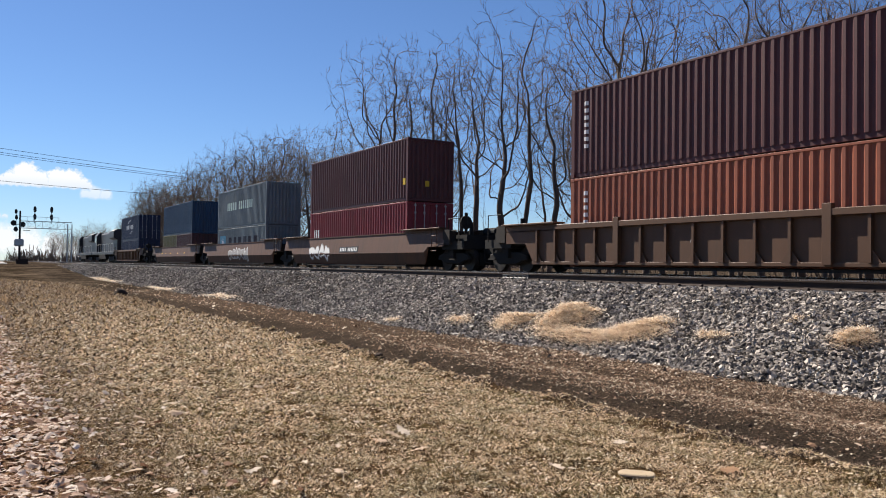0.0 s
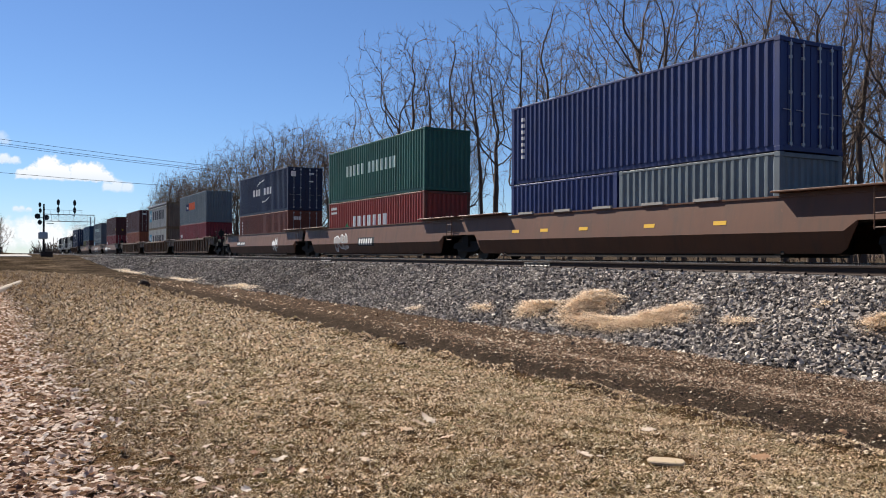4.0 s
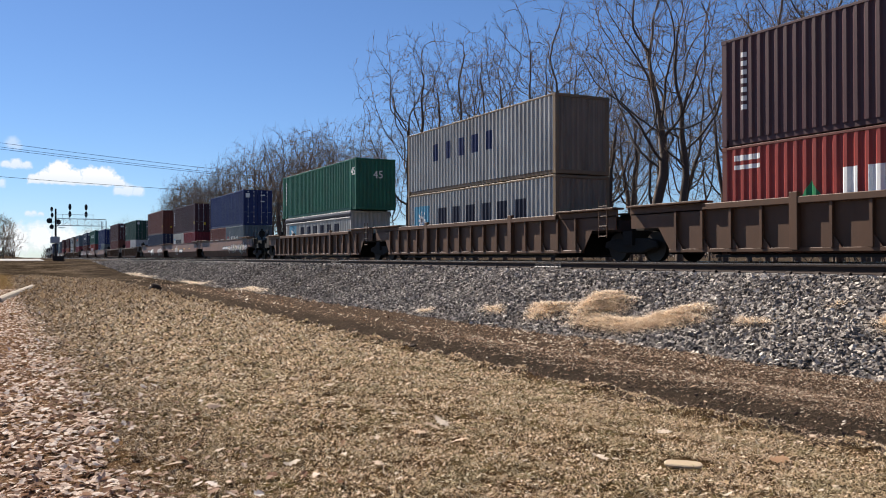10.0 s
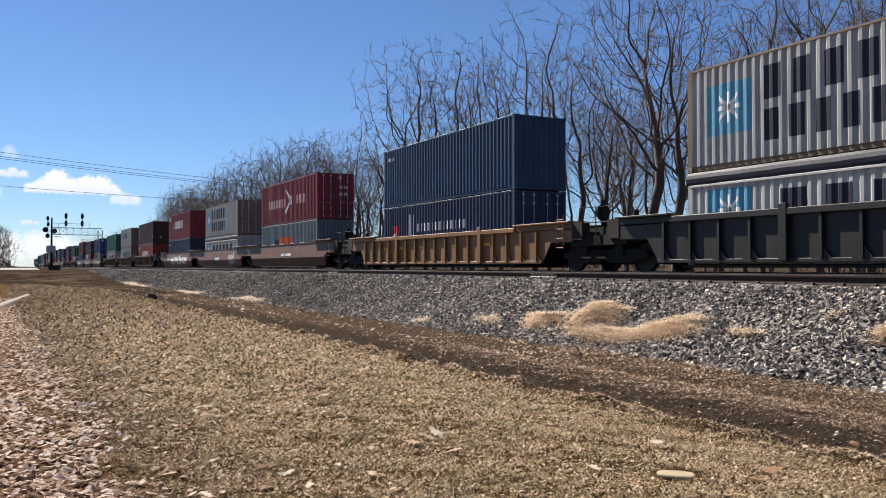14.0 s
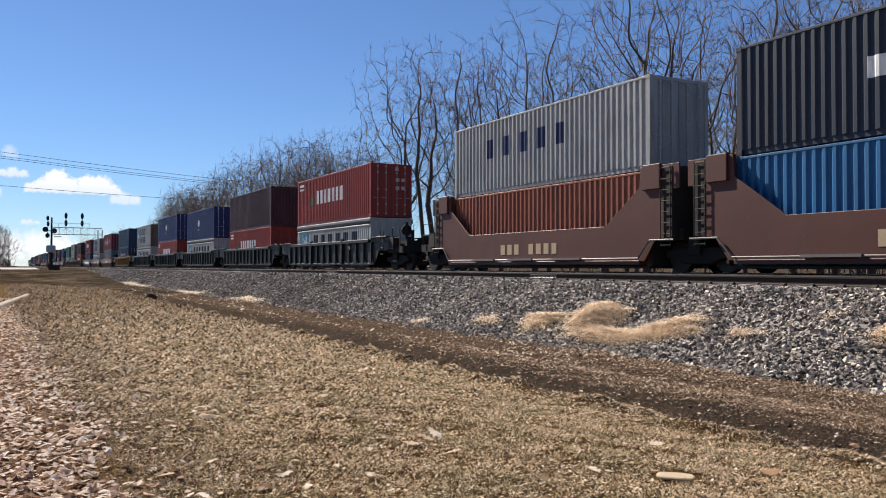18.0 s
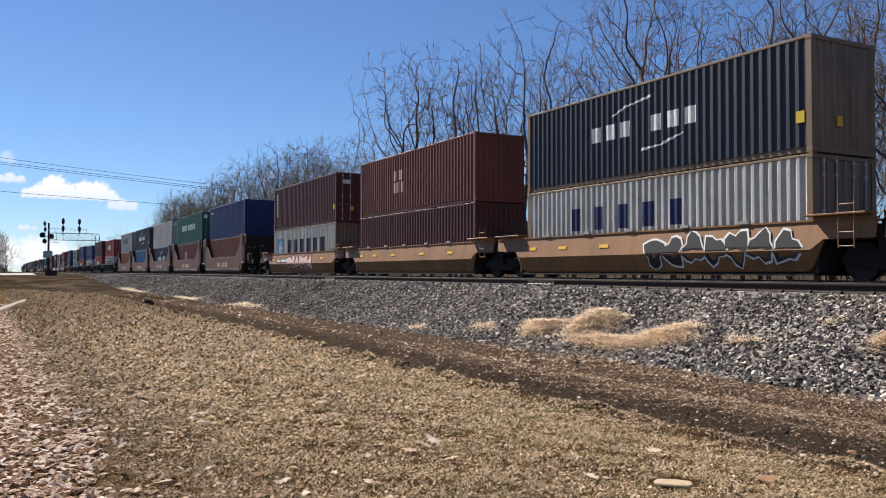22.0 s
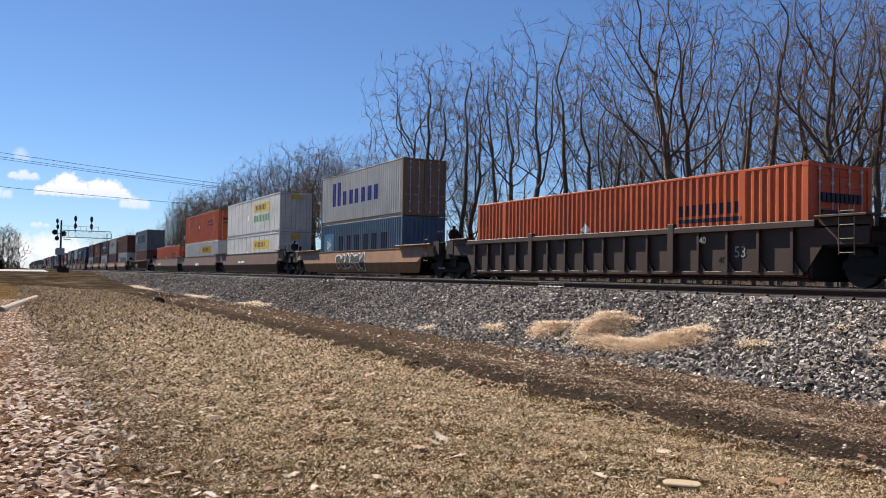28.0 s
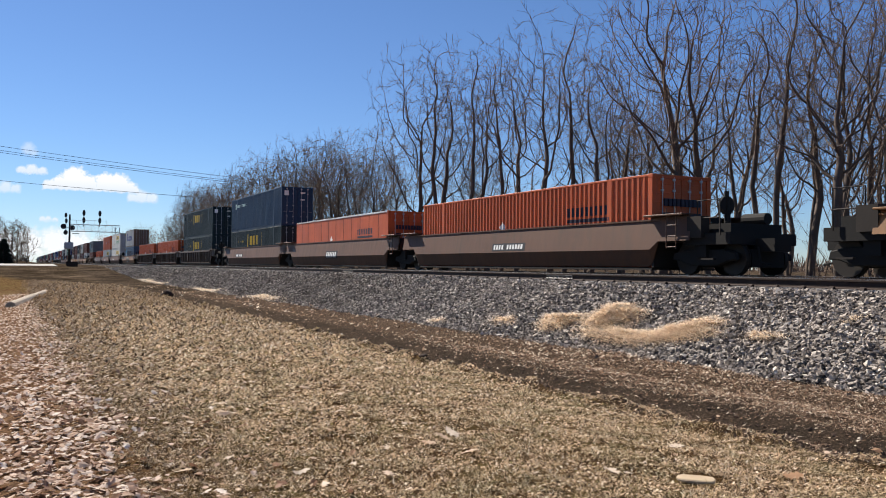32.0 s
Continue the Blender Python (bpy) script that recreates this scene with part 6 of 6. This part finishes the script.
cloud(205, 245, 200, -50, 130, ((-45, 30, 52), (-85, 12, 34), (-8, 14, 44), (50, 22, 44), (92, 22, 44), (125, 6, 34), (-115, 4, 30)), -6)
cloud(378, 222, 100, -50, 70, ((-8, 6, 32), (24, 2, 28), (-34, 2, 24)), -14, 0.45, 0.75)
cloud(30, 298, 90, -40, 60, ((0, 2, 26), (-26, 0, 20), (30, -4, 22)), -12, 0.40, 0.85)
cloud(20, 372, 60, -40, 60, ((0, 0, 26), (14, -14, 18)), -30, 0.6, 0.4)
cloud(-40, 238, 80, -40, 60, ((-4, 2, 28), (24, -2, 22)), -16, 0.5, 0.65)
cloud(82, 141, 80, -40, 40, ((0, 0, 15), (-16, 2, 13), (20, -2, 12)), -8, 0.4, 0.8)
cloud(70, 40, 420, -90, 130, ((-40, 20, 62), (30, 30, 60), (100, 12, 66), (175, 4, 56), (-120, 14, 60), (-210, 20, 70), (250, -8, 50), (-300, 10, 70)), -60, 0.5, 0.9)

# ---- far road ----
ROAD = plain("pale_worn_road", (0.30, 0.285, 0.265), 0.9, grain=4)
tagged(new("road", Shape().prism([(112, -0.8), (127, -0.8), (127, -0.02), (112, -0.22)], "x", -300, 4.2).mesh("road", ROAD)), "pale worn road meeting the railway", "road", kind="structure")


# ---- lawn, leaves and small things on the ground ----
def straw_material(name, stops, dim):
    """Dry blades, each with its own tone; mossy, brown and pale stretches follow the lawn, and far blades are darkened
    in place of shade.
    """
    n = Nodes(name)
    r = n.add("NewGeometry").outputs["Random Per Island"]
    c = n.add("TexCoord").outputs["Object"]
    tone = n.ramp(r, stops)
    sep = n.t.nodes.new("ShaderNodeSeparateXYZ")
    n.link(c, sep.inputs[0])
    if dim:
        patch = n.ramp(n.noise(1.7, 8, 0.78, c), [(0.48, 0.0), (0.62, 0.65)])
        tone = n.mix(patch, tone, n.ramp(r, [(0.0, (0.034, 0.029, 0.012)), (0.5, (0.20, 0.17, 0.082)), (1.0, (0.56, 0.49, 0.32))]))
        west = n.ramp(n.math("ADD", n.math("MULTIPLY", sep.outputs[0], 0.2), n.math("MULTIPLY", n.noise(0.6, 4, 0.6, c), 0.4)), [(0.30, 0.7), (0.62, 0.0)])
        tone = n.mix(west, tone, n.ramp(r, [(0.0, (0.0614, 0.0359, 0.0208)), (0.6, (0.197, 0.127, 0.0735)), (1.0, (0.381, 0.294, 0.2))]))
        # Missing shade among distant blades, painted as a darker brown growing with y.
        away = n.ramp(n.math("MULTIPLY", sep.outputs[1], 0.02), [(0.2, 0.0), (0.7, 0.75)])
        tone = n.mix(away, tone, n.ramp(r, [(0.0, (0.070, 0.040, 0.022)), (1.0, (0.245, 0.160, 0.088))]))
    n.base(tone)
    n.thin(tone, 0.34)
    n.rough(0.7)
    n.out.inputs["Specular IOR Level"].default_value = 0.1
    return n.mat


def leaf_material(name, stops):
    n = Nodes(name)
    g = n.add("NewGeometry").outputs["Random Per Island"]
    o = n.add("ObjectInfo").outputs["Random"]
    r = n.math("FRACT", n.math("ADD", g, o))
    c = n.ramp(r, stops)
    c = n.mix(n.math("MULTIPLY", n.noise(40, 4, 0.6, n.coords(shift=False)), 0.4), c, (0.20, 0.11, 0.06))
    n.base(c)
    n.thin(c, 0.35)
    n.rough(0.9)
    n.out.inputs["Specular IOR Level"].default_value = 0.12
    return n.mat


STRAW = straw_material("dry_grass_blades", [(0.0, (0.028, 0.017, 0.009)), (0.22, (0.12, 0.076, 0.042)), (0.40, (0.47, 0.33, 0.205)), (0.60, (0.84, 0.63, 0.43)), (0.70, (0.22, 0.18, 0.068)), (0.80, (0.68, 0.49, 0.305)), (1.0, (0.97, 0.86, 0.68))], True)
THATCH = straw_material("reddish_dead_thatch", [(0.0, (0.050, 0.028, 0.018)), (0.40, (0.23, 0.142, 0.093)), (0.75, (0.46, 0.33, 0.23)), (1.0, (0.86, 0.76, 0.60))], False)
HAY = straw_material("pale_loose_straw", [(0.0, (0.26, 0.18, 0.115)), (0.22, (0.62, 0.47, 0.33)), (0.6, (0.88, 0.73, 0.56)), (1.0, (0.97, 0.90, 0.78))], False)
LEAF = leaf_material("dry_oak_leaf", [(0.0, (0.080, 0.040, 0.027)), (0.22, (0.24, 0.142, 0.097)), (0.45, (0.56, 0.41, 0.315)), (0.72, (0.80, 0.66, 0.55)), (1.0, (0.94, 0.86, 0.77))])
PALELEAF = leaf_material("bleached_oak_leaf", [(0.0, (0.40, 0.24, 0.14)), (0.25, (0.76, 0.60, 0.45)), (1.0, (0.94, 0.84, 0.70))])
HEAP = plain("packed_straw", (0.64, 0.50, 0.34), 0.9, grain=40, vary=0.6, bump=1.0)
PALESTONE = plain("pale_split_wood", (0.50, 0.385, 0.25), 0.8, grain=18, vary=0.2, bump=0.4)
SOILBIT = plain("dark_soil_crumb", (0.10, 0.066, 0.045), 0.95, grain=30, vary=0.5, bump=0.5)
DEADWOOD = plain("weathered_grey_wood", (0.34, 0.28, 0.21), 0.85, grain=9, vary=0.4, bump=0.6)
CLOD = plain("dark_clod", (0.055, 0.036, 0.025), 0.95, grain=12, vary=0.4, bump=0.8)


def blades(n, xy, length, width, rise):
    """Short leaning blades: thin ribbons of two lengths that arch over, each its own way."""
    a = rng.random(n) * 2 * np.pi
    d = np.stack([np.cos(a), np.sin(a)], 1)
    turn = a + rng.normal(0, 0.7, n)
    e = np.stack([np.cos(turn), np.sin(turn)], 1)
    side = np.stack([-d[:, 1], d[:, 0]], 1) * (width * (0.6 + 0.8 * rng.random(n)))[:, None]
    ln = length * (0.5 + rng.random(n))
    up = rise * ln * (0.25 + rng.random(n))
    z = ground_z(xy[:, 0], xy[:, 1])
    m, t = xy + d * (ln * 0.5)[:, None], xy + (d + e) * (ln * 0.5)[:, None]
    rows = ((xy, 1.0, z - 0.004), (m, 0.85, z + up), (t, 0.25, z + up * (0.5 + rng.random(n))))
    v = np.stack([np.column_stack([p + side * k * w, h]) for p, w, h in rows for k in (-1, 1)], 1)
    f = (np.arange(n) * 6)[:, None, None] + np.array([[0, 1, 3, 2], [2, 3, 5, 4]])[None]
    return v.reshape(-1, 3), f.reshape(-1, 4)


def chips(n, xy, size, zf):
    """Curled crumbs of dead leaf and blade: one small creased patch each, at every tilt."""
    a = rng.random(n) * 2 * np.pi
    d = np.stack([np.cos(a), np.sin(a)], 1)
    e = np.stack([-d[:, 1], d[:, 0]], 1)
    ln, wd = size * (0.6 + 0.9 * rng.random(n)), size * (0.18 + 0.25 * rng.random(n))
    z = zf(xy[:, 0], xy[:, 1]) + size * 0.25 * rng.random(n)
    tilt, roll = rng.normal(0, 0.35, n) * ln, rng.normal(0, 0.6, n) * wd
    corner = lambda u, w, h: np.column_stack([xy + d * (ln * u)[:, None] + e * (wd * w)[:, None], z + h])
    v = np.stack([corner(-0.5, -0.6, 0 * z), corner(0.1, -1.0, np.abs(roll)), corner(0.5, 0.2, np.abs(tilt)), corner(-0.2, 1.0, np.abs(roll) * 0.3 + 0.003)], 1)
    return v.reshape(-1, 3), np.arange(n)[:, None] * 4 + np.array([[0, 1, 2, 3]])


def lawn_points(n, near, far, x0, x1):
    y = near * (far / near) ** rng.random(n)
    x = x0 + (x1 - x0) * rng.random(n)
    edge = 5.62 + 0.12 * np.sin(y * 2.1) + 0.10 * np.sin(y * 5.3)
    keep = (((x - 3.86) / 0.19) ** 2 + ((y - 4.02) / 0.16) ** 2 > 1) & (x < edge) & (y + 4 * x < 76 + 3 * rng.normal(size=n)) & (x > 0.72 + 0.28 * rng.normal(size=n))
    return np.stack([x, y], 1)[keep]


def tufts(count, each, near, far, spread):
    """Blades gathered in small tufts, with gaps between them."""
    mid = lawn_points(count, near, far, -0.5, 6.0)
    wide = spread * np.clip(mid[:, 1] / 6, 1, 5)
    return np.repeat(mid, each, 0) + rng.normal(0, 1, (len(mid) * each, 2)) * np.repeat(wide, each)[:, None]


pts = np.concatenate([tufts(32000, 13, 2.4, 75, 0.015), lawn_points(60000, 2.4, 75, -0.5, 6.0)])
v, f = blades(len(pts), pts, 0.050, 0.0017 * np.clip(pts[:, 1] / 5, 0.9, 9), 0.40)
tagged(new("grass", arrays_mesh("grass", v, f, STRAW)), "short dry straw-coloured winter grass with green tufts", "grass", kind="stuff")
pts = lawn_points(150000, 2.4, 70, -0.5, 6.0)
v, f = chips(len(pts), pts, 0.026 * np.clip(pts[:, 1] / 6, 0.9, 5), lambda x, y: ground_z(x, y) + 0.012)
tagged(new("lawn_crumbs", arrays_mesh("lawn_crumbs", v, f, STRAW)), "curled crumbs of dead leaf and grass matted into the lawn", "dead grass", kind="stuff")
# straw and dead stalks on the bare strip and the foot of the bank
q = np.stack([5.5 + 4.0 * rng.random(90000), 3.2 * (60 / 3.2) ** rng.random(90000)], 1)
q = q[(np.abs(q[:, 0] - 6.15 - 0.12 * np.sin(q[:, 1] * 0.5)) > 0.38 + 0.25 * rng.random(len(q))) | (rng.random(len(q)) < 0.10)]
q = q[rng.random(len(q)) < np.clip(1.5 - q[:, 1] / 12, 0.05, 1)]
v, f = blades(len(q), q, 0.075, 0.0017 * np.clip(q[:, 1] / 5, 1, 5), 0.22)
tagged(new("straw_litter", arrays_mesh("straw_litter", v, f, THATCH)), "scattered dead stalks on the bare earth strip", "straw", kind="stuff")

q = np.stack([5.6 + 3.7 * rng.random(52000), 3.0 * (60 / 3.0) ** rng.random(52000)], 1)
q = q[rng.random(len(q)) < np.clip(1.25 - q[:, 1] / 13, 0.03, 0.8) * np.where(np.abs(q[:, 0] - 6.35) < 0.6, 0.30, 1.0)]
v, f = chips(len(q), q, 0.030 * np.clip(q[:, 1] / 6, 0.9, 4), ground_z)
tagged(new("strip_crumbs", arrays_mesh("strip_crumbs", v, f, THATCH)), "crumbs of dead leaf and bark trodden into the bare strip", "dead leaves", kind="stuff")

LEAF_OUT = [(0.0, 0.0), (0.10, 0.10), (0.20, 0.20), (0.16, 0.30), (0.34, 0.44), (0.20, 0.54), (0.36, 0.72), (0.18, 0.78), (0.10, 0.94), (0.0, 1.0)]


def leaf_shape():
    """A lobed leaf folded along its midrib, with curled lobes."""
    right = [(x, y - 0.5, 0.45 * x + 0.10 * math.sin(y * 6)) for x, y in LEAF_OUT]
    left = [(-x, y, z) for x, y, z in right[1:-1]]
    mid = [(0, p[1], 0.10 * math.sin((p[1] + 0.5) * 6) * 0.5) for p in right[1:-1]]
    n, k = len(right), len(left)
    v = right + left + mid
    f = []
    for i in range(k - 1):
        f += [(1 + i, 2 + i, n + k + i + 1, n + k + i), (n + i, n + k + i, n + k + i + 1, n + i + 1)]
    f += [(0, 1, n + k, n), (n - 1, n + 2 * k - 1, n - 2, n - 2), (n - 1, n + k - 1, n + 2 * k - 1, n + 2 * k - 1)]
    return np.array(v), f


LV, LF = leaf_shape()


def leaves(xy, size, tilt):
    n = len(xy)
    a = rng.random(n) * 2 * np.pi
    tx, ty = rng.normal(0, tilt, n), rng.normal(0, tilt, n)
    curl = 0.2 + 0.7 * rng.random(n)
    flip = np.where(rng.random(n) < 0.5, -1, 1)
    v = np.repeat(LV[None], n, 0) * size[:, None, None]
    v[:, :, 2] *= (curl * flip)[:, None]
    x, y, z = v[..., 0].copy(), v[..., 1].copy(), v[..., 2].copy()
    z = z + x * np.tan(tx)[:, None] + y * np.tan(ty)[:, None]
    c, s = np.cos(a)[:, None], np.sin(a)[:, None]
    low = z.min(1, keepdims=True)
    out = np.stack([x * c - y * s + xy[:, :1], x * s + y * c + xy[:, 1:], z - low + (ground_z(xy[:, 0], xy[:, 1]) + 0.004 + 0.02 * rng.random(n))[:, None]], -1)
    tri = np.array([t for q in LF for t in ((q[0], q[1], q[2]), (q[0], q[2], q[3])) if len(set(t)) == 3])
    f = tri[None] + (np.arange(n) * len(LV))[:, None, None]
    return out.reshape(-1, 3), f.reshape(-1, 3)


n = 17000
y = 2.8 * (42 / 2.8) ** rng.random(n)
x = 0.75 - np.abs(rng.normal(0, 1.6, n)) + 0.15 * np.sin(y * 1.7) + np.where(rng.random(n) < 0.12, 1.2 * rng.random(n), 0)
v, f = leaves(np.stack([x, y], 1), 0.045 + 0.05 * rng.random(n), 0.22)
tagged(new("leaf_litter", arrays_mesh("leaf_litter", v, f, LEAF)), "drift of curled dry brown oak leaves in the dip", "fallen leaves", kind="stuff")
n = 300
y = 3.2 * (30 / 3.2) ** rng.random(n)
v, f = leaves(np.stack([0.9 + 8.3 * rng.random(n) ** 1.3, y], 1), 0.04 + 0.045 * rng.random(n), 0.14)
tagged(new("scattered_leaves", arrays_mesh("scattered_leaves", v, f, PALELEAF)), "single dry leaves strewn over the lawn", "fallen leaves", kind="stuff")
for x, y, s in ((1.82, 8.50, 0.17), (1.71, 7.85, 0.16), (1.39, 7.87, 0.14), (1.02, 5.92, 0.15), (2.83, 8.89, 0.14), (2.62, 7.22, 0.15), (2.31, 6.57, 0.15), (2.92, 8.08, 0.18), (3.00, 8.16, 0.13), (2.97, 5.83, 0.15), (3.10, 5.91, 0.16),
                (3.92, 9.76, 0.14), (1.72, 5.49, 0.13), (2.80, 5.72, 0.14), (2.94, 5.34, 0.15), (3.56, 5.77, 0.13), (4.52, 4.89, 0.15), (3.46, 4.36, 0.16), (4.57, 3.86, 0.14), (6.40, 4.55, 0.13), (9.08, 6.17, 0.16), (2.45, 7.6, 0.12),
                (2.2, 5.1, 0.13), (1.5, 9.9, 0.13), (2.0, 11.6, 0.13), (3.4, 7.0, 0.12), (5.0, 6.4, 0.12)):
    v, f = leaves(np.array([[x, y]]), np.array([s * 0.95]), 0.2)
    tagged(new("fallen_leaf", arrays_mesh("fallen_leaf", v, f, PALELEAF)), "curled pale brown oak leaf lying on the dry grass", "leaf", "large leaves on the lawn")


def lump(name, x, y, z, a, b, h, turn, mat, rough, seed, sub=3):
    """A rounded, uneven lump resting on the ground."""
    bm = bmesh.new()
    bmesh.ops.create_icosphere(bm, subdivisions=sub, radius=1.0)
    for v in bm.verts:
        k = 1 + rough * noise.noise(v.co * 1.6 + Vector((seed, 0, 0))) + rough * 0.5 * noise.noise(v.co * 4.5 + Vector((0, seed, 0)))
        v.co = Vector((v.co.x * a, v.co.y * b, max(v.co.z, -0.35) * h)) * k
    me = bpy.data.meshes.new(name)
    bm.to_mesh(me)
    bm.free()
    me.materials.append(mat)
    me.shade_smooth()
    ob = new(name, me)
    ob.matrix_basis = pose(x, y, z, 0, 0, turn)
    return ob


slab = Shape().prism([(-0.135, -0.030), (-0.105, -0.048), (0.02, -0.052), (0.118, -0.046), (0.140, -0.012), (0.125, 0.034), (0.03, 0.046), (-0.10, 0.042), (-0.138, 0.012)], "z", 0.0, 0.042)
chunk = tagged(new("wood_chunk", slab.mesh("wood_chunk", PALESTONE, bevel=0.010)), "pale flat chunk of split wood lying in the grass", "wood")
chunk.matrix_basis = pose(3.84, 3.99, float(ground_z(3.84, 3.99)) + 0.012, 13, 2, -36) @ Matrix.Diagonal((0.88, 0.95, 0.5, 1))
tagged(lump("earth_clod", 5.65, 37.0, float(ground_z(5.65, 37.0)) + 0.05, 0.24, 0.2, 0.2, 20, CLOD, 0.4, 8), "dark clod of turned earth beside the ruts", "clod")
for i, (x, y, a) in enumerate(((5.50, 11.4, 0.07), (8.1, 9.5, 0.05), (5.52, 6.2, 0.05))):
    tagged(lump("earth_clod", x, y, float(ground_z(x, y)) + 0.005, a, a * 0.7, a * 0.5, i * 40, CLOD, 0.6, 20 + i, 2), "small dark clod thrown up along the rut", "clod", "clods along the rut")
crumb = np.stack([6.1 + rng.normal(0, 0.3, 5200), 3.2 * (45 / 3.2) ** rng.random(5200)], 1)
crumb = np.concatenate([crumb, np.stack([5.56 + rng.normal(0, 0.08, 3000), 3.2 * (45 / 3.2) ** rng.random(3000)], 1)])
v, f = scatter_stones(crumb, 0.010 + 0.035 * rng.random(len(crumb)) ** 3, ground_z)
tagged(new("soil_crumbs", arrays_mesh("soil_crumbs", v, f, SOILBIT)), "dark crumbs of wet soil churned up along the rut", "soil", kind="stuff")
log = Shape().tube((-0.25, 31.0, float(ground_z(-0.25, 31.0)) + 0.02), (1.15, 44.0, float(ground_z(1.15, 44.0)) + 0.02), 0.17, 0.14, 12)
tagged(new("weathered_log", log.mesh("weathered_log", DEADWOOD, bevel=0.02)), "long pale weathered log beside the leaf-filled dip", "log")

# heaps of straw on the bank
def pile(x, y, a, b, h, turn, seed, count):
    xs = np.linspace(-1.25, 1.25, 46)
    gx2, gy2 = np.meshgrid(xs, xs, indexing="ij")
    c, s = math.cos(radians(turn)), math.sin(radians(turn))
    place = lambda u, w: (x + (u * a * c - w * b * s), y + (u * a * s + w * b * c))
    reach = lambda u, w: np.sqrt(u ** 2 + w ** 2) * (1 + 0.22 * np.sin(3 * np.arctan2(w, u) + seed) + 0.12 * np.sin(7 * np.arctan2(w, u) + 2 * seed))
    def top(u, w):
        wx, wy = place(u, w)
        r = reach(u, w)
        return np.maximum(bank_z(wx, wy), ground_z(wx, wy)) + h * np.clip(1 - r, -0.25, 1) * (1 + 0.9 * waves(u * 5 + seed, w * 5)) + 0.03 - 0.10 * np.clip(r - 0.92, 0, 1)
    wx, wy = place(gx2, gy2)
    v = np.stack([wx, wy, top(gx2, gy2)], -1).reshape(-1, 3)
    i, j = np.meshgrid(np.arange(45), np.arange(45), indexing="ij")
    q = (i * 46 + j).ravel()
    f = np.stack([q, q + 46, q + 47, q + 1], 1)
    f = f[(reach(gx2, gy2)[:-1, :-1].ravel() + 0.25 * waves(gx2 * 9 + seed, gy2 * 9)[:-1, :-1].ravel() < (0.60 if h > 0.06 else 0.25))]
    ob = tagged(new("straw_heap", arrays_mesh("straw_heap", v, f, HEAP, True)), "loose heap of pale tan straw spilled on the ballast", "straw heap", "straw heaps on the bank")
    ang, rad = rng.random(count) * 6.28, np.sqrt(rng.random(count)) * rng.uniform(0.5, 1.4, count)
    u, w = rad * np.cos(ang), rad * np.sin(ang)
    px, py = place(u, w)
    xy = np.stack([px, py], 1)
    sv, sf = blades(count, xy, 0.17, 0.0036 * max(1, y / 11), 0.20)
    sv[:, 2] += np.repeat(top(u, w) - ground_z(px, py) + 0.008, 6)
    part("stalks", arrays_mesh("stalks", sv, sf, HAY), ob)["kind"] = "stuff"


for args in ((9.90, 14.05, 0.36, 0.62, 0.10, 0, 1.0, 4200), (10.32, 12.85, 0.54, 0.62, 0.13, 0, 2.2, 7000), (9.82, 11.7, 0.30, 1.45, 0.06, 8, 3.1, 5600), (10.14, 10.7, 0.42, 0.74, 0.11, 8, 5.9, 5400), (10.2, 9.1, 0.16, 0.40, 0.02, 0, 9.4, 380), (10.7, 7.95, 0.12, 0.16, 0.02, 0, 2.4, 90),
             (10.3, 6.72, 0.26, 0.26, 0.08, 0, 4.4, 1800), (9.5, 15.6, 0.2, 0.50, 0.03, 0, 5.5, 420), (9.3, 18.5, 0.15, 0.6, 0.02, 0, 6.1, 160), (9.15, 34.5, 0.22, 3.0, 0.04, 0, 7.3, 600), (9.1, 46, 0.28, 4.5, 0.04, 0, 8.2, 700), (9.1, 67, 0.30, 7.5, 0.05, 0, 3.3, 800)):
    pile(*args)

# scrap beside the foot of the signal bridge
scrap = tagged(new("scrap_heap"), "low heap of dark scrap rails and timber", "scrap heap")
scrap.location = (5.6, 108, float(ground_z(5.6, 108)))
for i, (a, b, h) in enumerate(((0, 8, 0.12), (6, -4, 0.32), (-5, 3, 0.5))):
    part("beam", Shape().box(-0.65, 0.65, -0.15, 0.15, h - 0.12, h + 0.12).mesh("beam", CLOD, bevel=0.02), scrap, at=pose(0, 0.2 * i, 0, 0, 0.5 * b, a))


# ---- movement ----
V0, V1, V2, V3 = 431.6981, -7.3593, 6.1518, -0.8764
def motions():
    """The whole train runs along the far track at about 27 m/s."""
    run = lambda t: V0 * (t / 16) + V1 * (t / 16) ** 2 + V2 * (t / 16) ** 3 + V3 * (t / 16) ** 4
    for ob, y, z in MOVERS:
        walk(ob, [(t, pose(TRACK_FAR, y + run(t), z)) for t in (0, 4, 8, 12, 16, 20, 24, 28, 32)])


motions()
